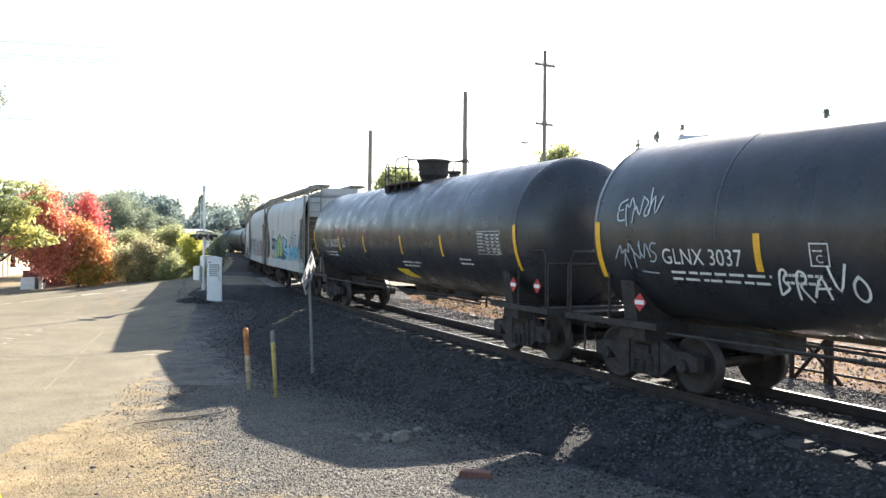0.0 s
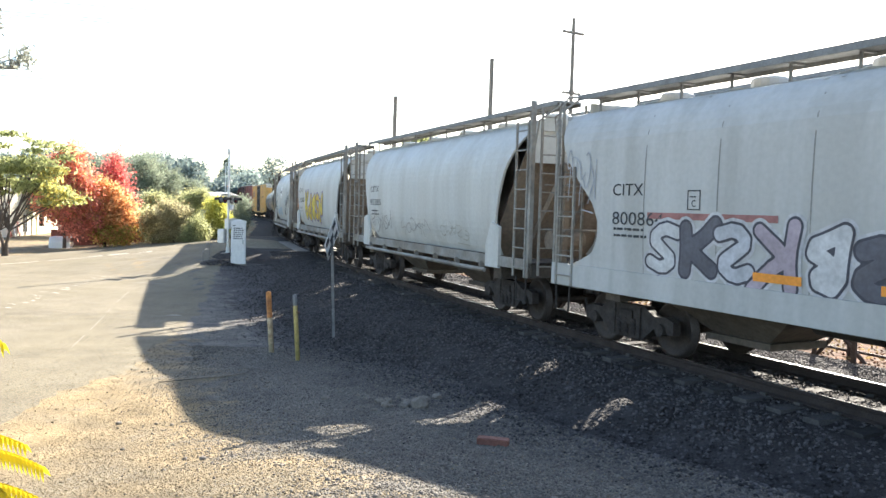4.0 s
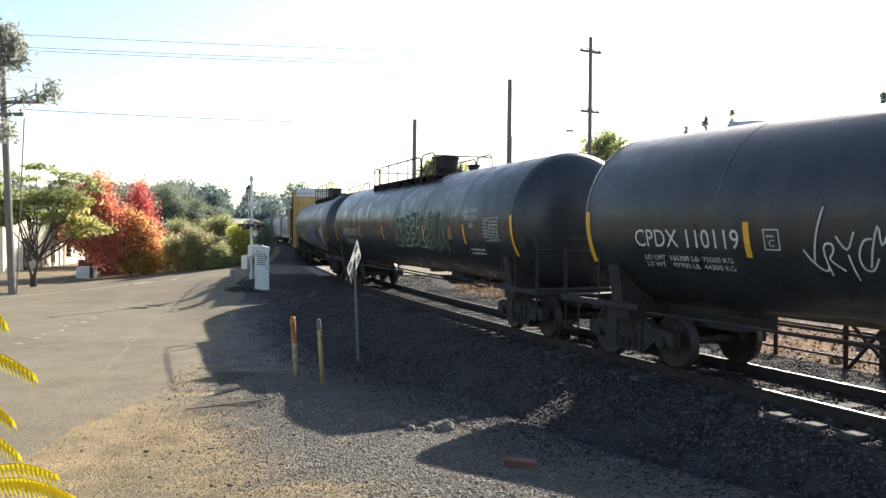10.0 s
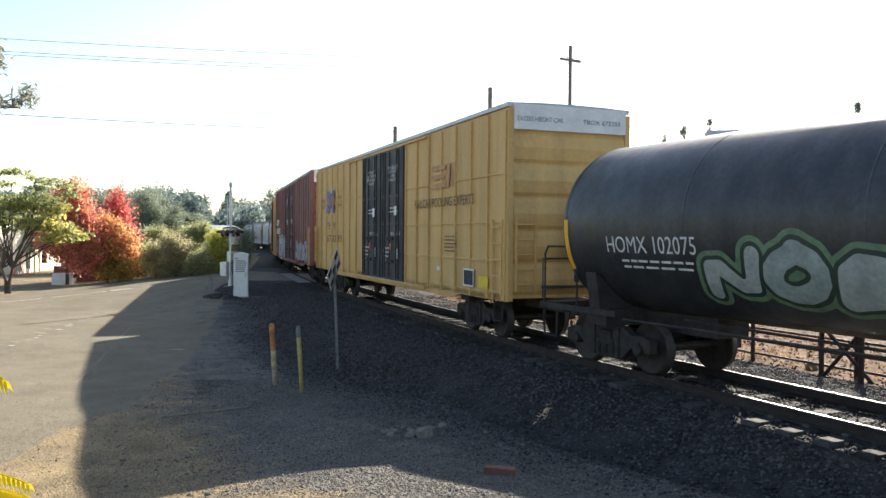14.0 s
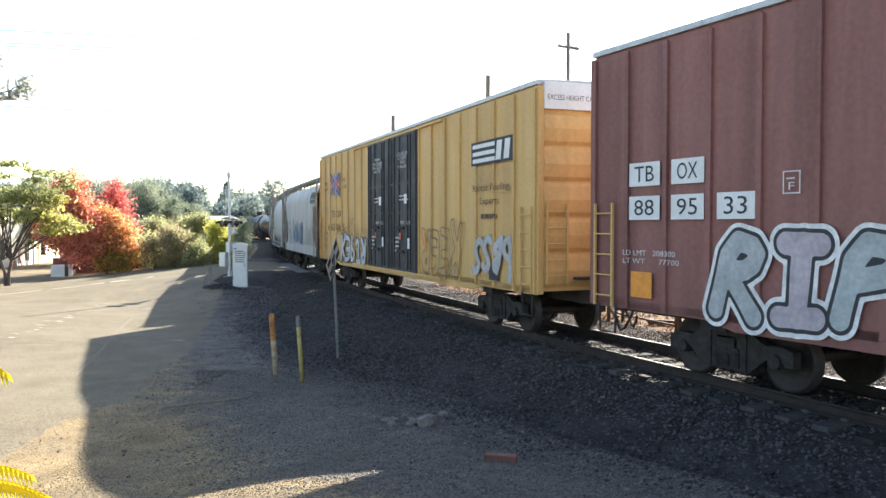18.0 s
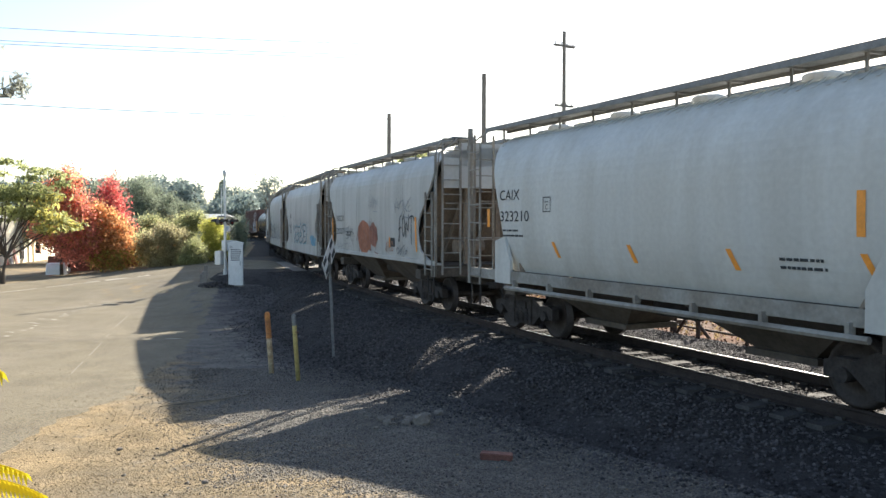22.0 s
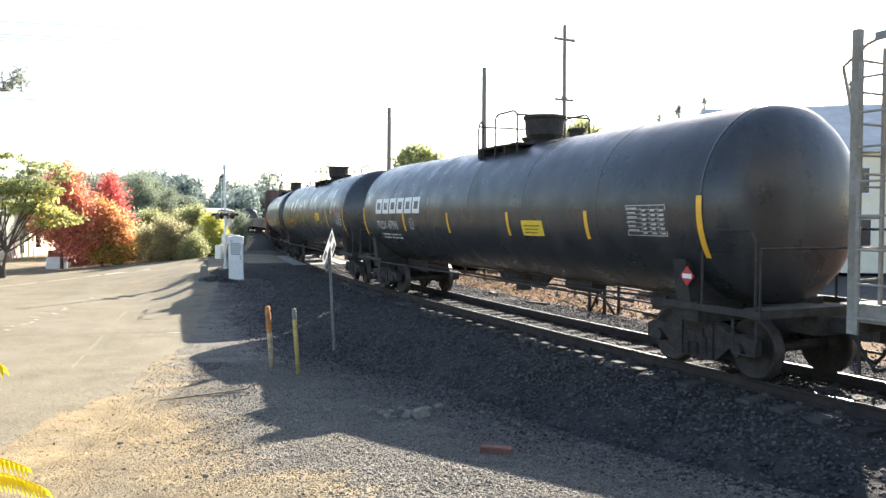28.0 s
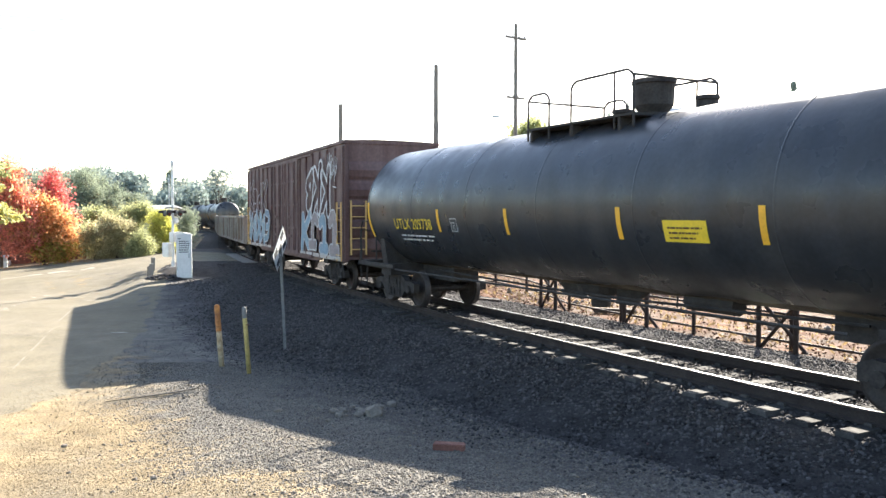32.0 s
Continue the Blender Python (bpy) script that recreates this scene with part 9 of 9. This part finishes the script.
for k, (x, y, h, r) in enumerate(((31.2, 116, 18.6, 3.6), (34.6, 115, 19.2, 3.8), (29.0, 118, 17.6, 3.4), (52, 108, 20.6, 3.8), (-72.0, 240, 15.0, 5.0))):
    conifer(x, y, h, r, 80 + k, "dark conifer on the skyline")

rng = np.random.RandomState(17)
pts = []
for k in range(150):
    az = radians(rng.uniform(1.5, 44))
    d = rng.uniform(150, 290)
    h = (rng.uniform(12.5, 16.0) if az > radians(18) else rng.uniform(9.0, 12.5) if az > radians(11) else rng.uniform(7.5, 10.5)) * d / 230
    r = rng.uniform(3.5, 6.0)
    c = np.array((-math.sin(az) * d, math.cos(az) * d, 0))
    for _ in range(6):
        b = c + np.array((rng.uniform(-r, r) * 0.7, rng.uniform(-r, r) * 0.7, h * rng.uniform(0.25, 0.8)))
        dd = rng.normal(size=(300, 3))
        dd /= np.linalg.norm(dd, axis=1)[:, None]
        pts.append(b + dd * np.array((r * 0.5, r * 0.5, h * 0.26)) * rng.uniform(0.5, 1.05, (300, 1)) + rng.normal(size=(300, 3)) * 0.3)
# the slope's grey-green holds painted distance haze
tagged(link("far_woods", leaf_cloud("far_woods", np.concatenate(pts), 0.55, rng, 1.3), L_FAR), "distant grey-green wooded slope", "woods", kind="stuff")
pts = []
for k in range(60):
    az = radians(rng.uniform(-60, 1.0)) if k < 34 else radians(rng.uniform(44, 75))
    d = rng.uniform(160, 260)
    c = np.array((-math.sin(az) * d, math.cos(az) * d, 0))
    r, h = rng.uniform(4, 7), rng.uniform(6, 9)
    dd = rng.normal(size=(420, 3))
    dd /= np.linalg.norm(dd, axis=1)[:, None]
    pts.append(c + np.array((0, 0, h * 0.5)) + dd * np.array((r, r, h * 0.5)) * rng.uniform(0.6, 1.0, (420, 1)))
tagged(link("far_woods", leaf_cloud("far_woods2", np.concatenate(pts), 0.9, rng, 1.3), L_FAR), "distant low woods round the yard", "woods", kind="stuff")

# thin dry grass on the far verge
pts = []
for k in range(1800):
    s, o = rng.uniform(-4, 26), -4.2 - abs(rng.normal()) * 2.6
    x, y, _h2 = track(s, o)
    pts.append((x, y, -0.42 + 0.06 * rng.rand()))
tagged(link("dry_grass", leaf_cloud("dry_grass", np.array(pts), 0.05, rng, 3.0, -0.8), L_GRASS), "dry tan grass tufts", "grass", kind="stuff")

# yellow sapling beside the camera
sp = thing("sapling", "sapling with bright yellow feathered leaves", "sapling", pose(-1.62, 2.1, ground_z(-1.62, 2.1)))
zb = ground_z(-1.62, 2.1)
part("stem", tube(bmesh.new(), [(0, 0, -0.05), (0.02, 0.01, 0.6), (0.05, 0.03, 1.1), (0.06, 0.05, 1.62)], 0.012, 6, [0.016, 0.013, 0.01, 0.005]), M_BARK, sp)


def frond(a, b, curl, n, l):
    """A feathered leaf: a stalk from a to b with paired hanging leaflets."""
    a, b = Vector(a) - Vector((-1.62, 2.1, zb)), Vector(b) - Vector((-1.62, 2.1, zb))
    st = Vector((0.045, 0.03, min(1.55, a.z)))
    pts = [a.lerp(b, i / 8) + Vector((0, 0, curl * math.sin(math.pi * i / 8))) for i in range(9)]
    fr = part("leaf_stalk", tube(bmesh.new(), [tuple(st)] + [tuple(p) for p in pts], 0.002, 5), L_YELLOW, sp)
    for i in range(n):
        u = 0.08 + 0.92 * i / (n - 1)
        p = a.lerp(b, u) + Vector((0, 0, curl * math.sin(math.pi * u)))
        ax = (b - a).normalized()
        for sgn in (-1, 1):
            d = (ax * 0.45 + Vector((0.1 * sgn, -0.12 * sgn, -0.72 + 0.25 * sgn)) + Vector((0, 0.35 * sgn, 0))).normalized()
            w = d.cross(Vector((0.2, -1, 0.1))).normalized()
            ll = 1.35 * l * (1 - 0.35 * abs(u - 0.5))
            bm = bmesh.new()
            q = [p, p + d * ll * 0.3 + w * ll * 0.13, p + d * ll * 0.62 + w * ll * 0.11 + Vector((0, 0, -0.004)), p + d * ll + Vector((0, 0, -0.012)), p + d * ll * 0.62 - w * ll * 0.11 + Vector((0, 0, -0.004)), p + d * ll * 0.3 - w * ll * 0.13]
            vs = [bm.verts.new(k) for k in q]
            bm.faces.new(vs[:4])
            bm.faces.new((vs[0], vs[3], vs[4], vs[5]))
            link("leaflet", mesh_of(bm), L_YELLOW, fr)


for fa, fb, cu_, fn_, fl in (((-1.45, 2.2, 2.20), (-1.375, 2.2, 2.11), 0.0, 8, 0.03), ((-1.45, 2.2, 2.03), (-1.33, 2.26, 1.95), 0.012, 12, 0.032),
                            ((-1.45, 2.2, 1.89), (-1.375, 2.23, 1.82), 0.01, 9, 0.03), ((-1.45, 2.2, 1.80), (-1.365, 2.24, 1.72), 0.01, 9, 0.03),
                            ((-1.45, 2.2, 1.64), (-1.235, 2.3, 1.575), 0.03, 20, 0.036), ((-1.45, 2.16, 1.60), (-1.29, 2.24, 1.50), 0.03, 17, 0.034),
                            ((-1.45, 2.18, 1.555), (-1.215, 2.27, 1.485), 0.03, 19, 0.036), ((-1.45, 2.25, 1.67), (-1.32, 2.36, 1.62), 0.02, 13, 0.03),
                            ((-1.42, 2.14, 1.50), (-1.23, 2.22, 1.43), 0.02, 16, 0.034)):
    frond(fa, fb, cu_, fn_, fl)


# ---------- ties, last ----------
tie_me = bpy.data.meshes.new("tie")
bm = bmesh.new()
prism(bm, [(-0.15, -0.42), (0.15, -0.42), (0.12, -0.195), (-0.12, -0.195)], -1.34, 1.34, "x")
for o in (0.7535, -0.7535):
    for sg_ in (-0.11, 0.11):
        box(bm, o + sg_ - 0.03, o + sg_ + 0.03, -0.05, 0.05, -0.19, -0.15)
bm.to_mesh(tie_me)
bm.free()
tie_me.materials.append(M_TIE)
far_v, far_f = [], []
s = -59.0
k = 0
while s < 290:
    x, y, h = track(s)
    m = pose(x, y, random.Random(k).uniform(0.0, 0.018), 0, 0, math.degrees(h) + random.Random(k + 5).uniform(-1, 1))
    if 25.7 < s < 36.3:
        pass
    elif -16 < s < 90:
        link("tie", tie_me, None, bed, m=m)
    else:
        b0 = len(far_v)
        far_v += [tuple(m @ v.co) for v in tie_me.vertices[:8]]
        far_f += [tuple(b0 + i for i in p.vertices) for p in tie_me.polygons if max(p.vertices) < 8]
    s += 0.61
    k += 1
me = bpy.data.meshes.new("far_ties")
me.from_pydata(far_v, [], far_f)
tagged(link("far_tie", me, M_TIE, bed), "far concrete ties", kind="stuff")


motions()
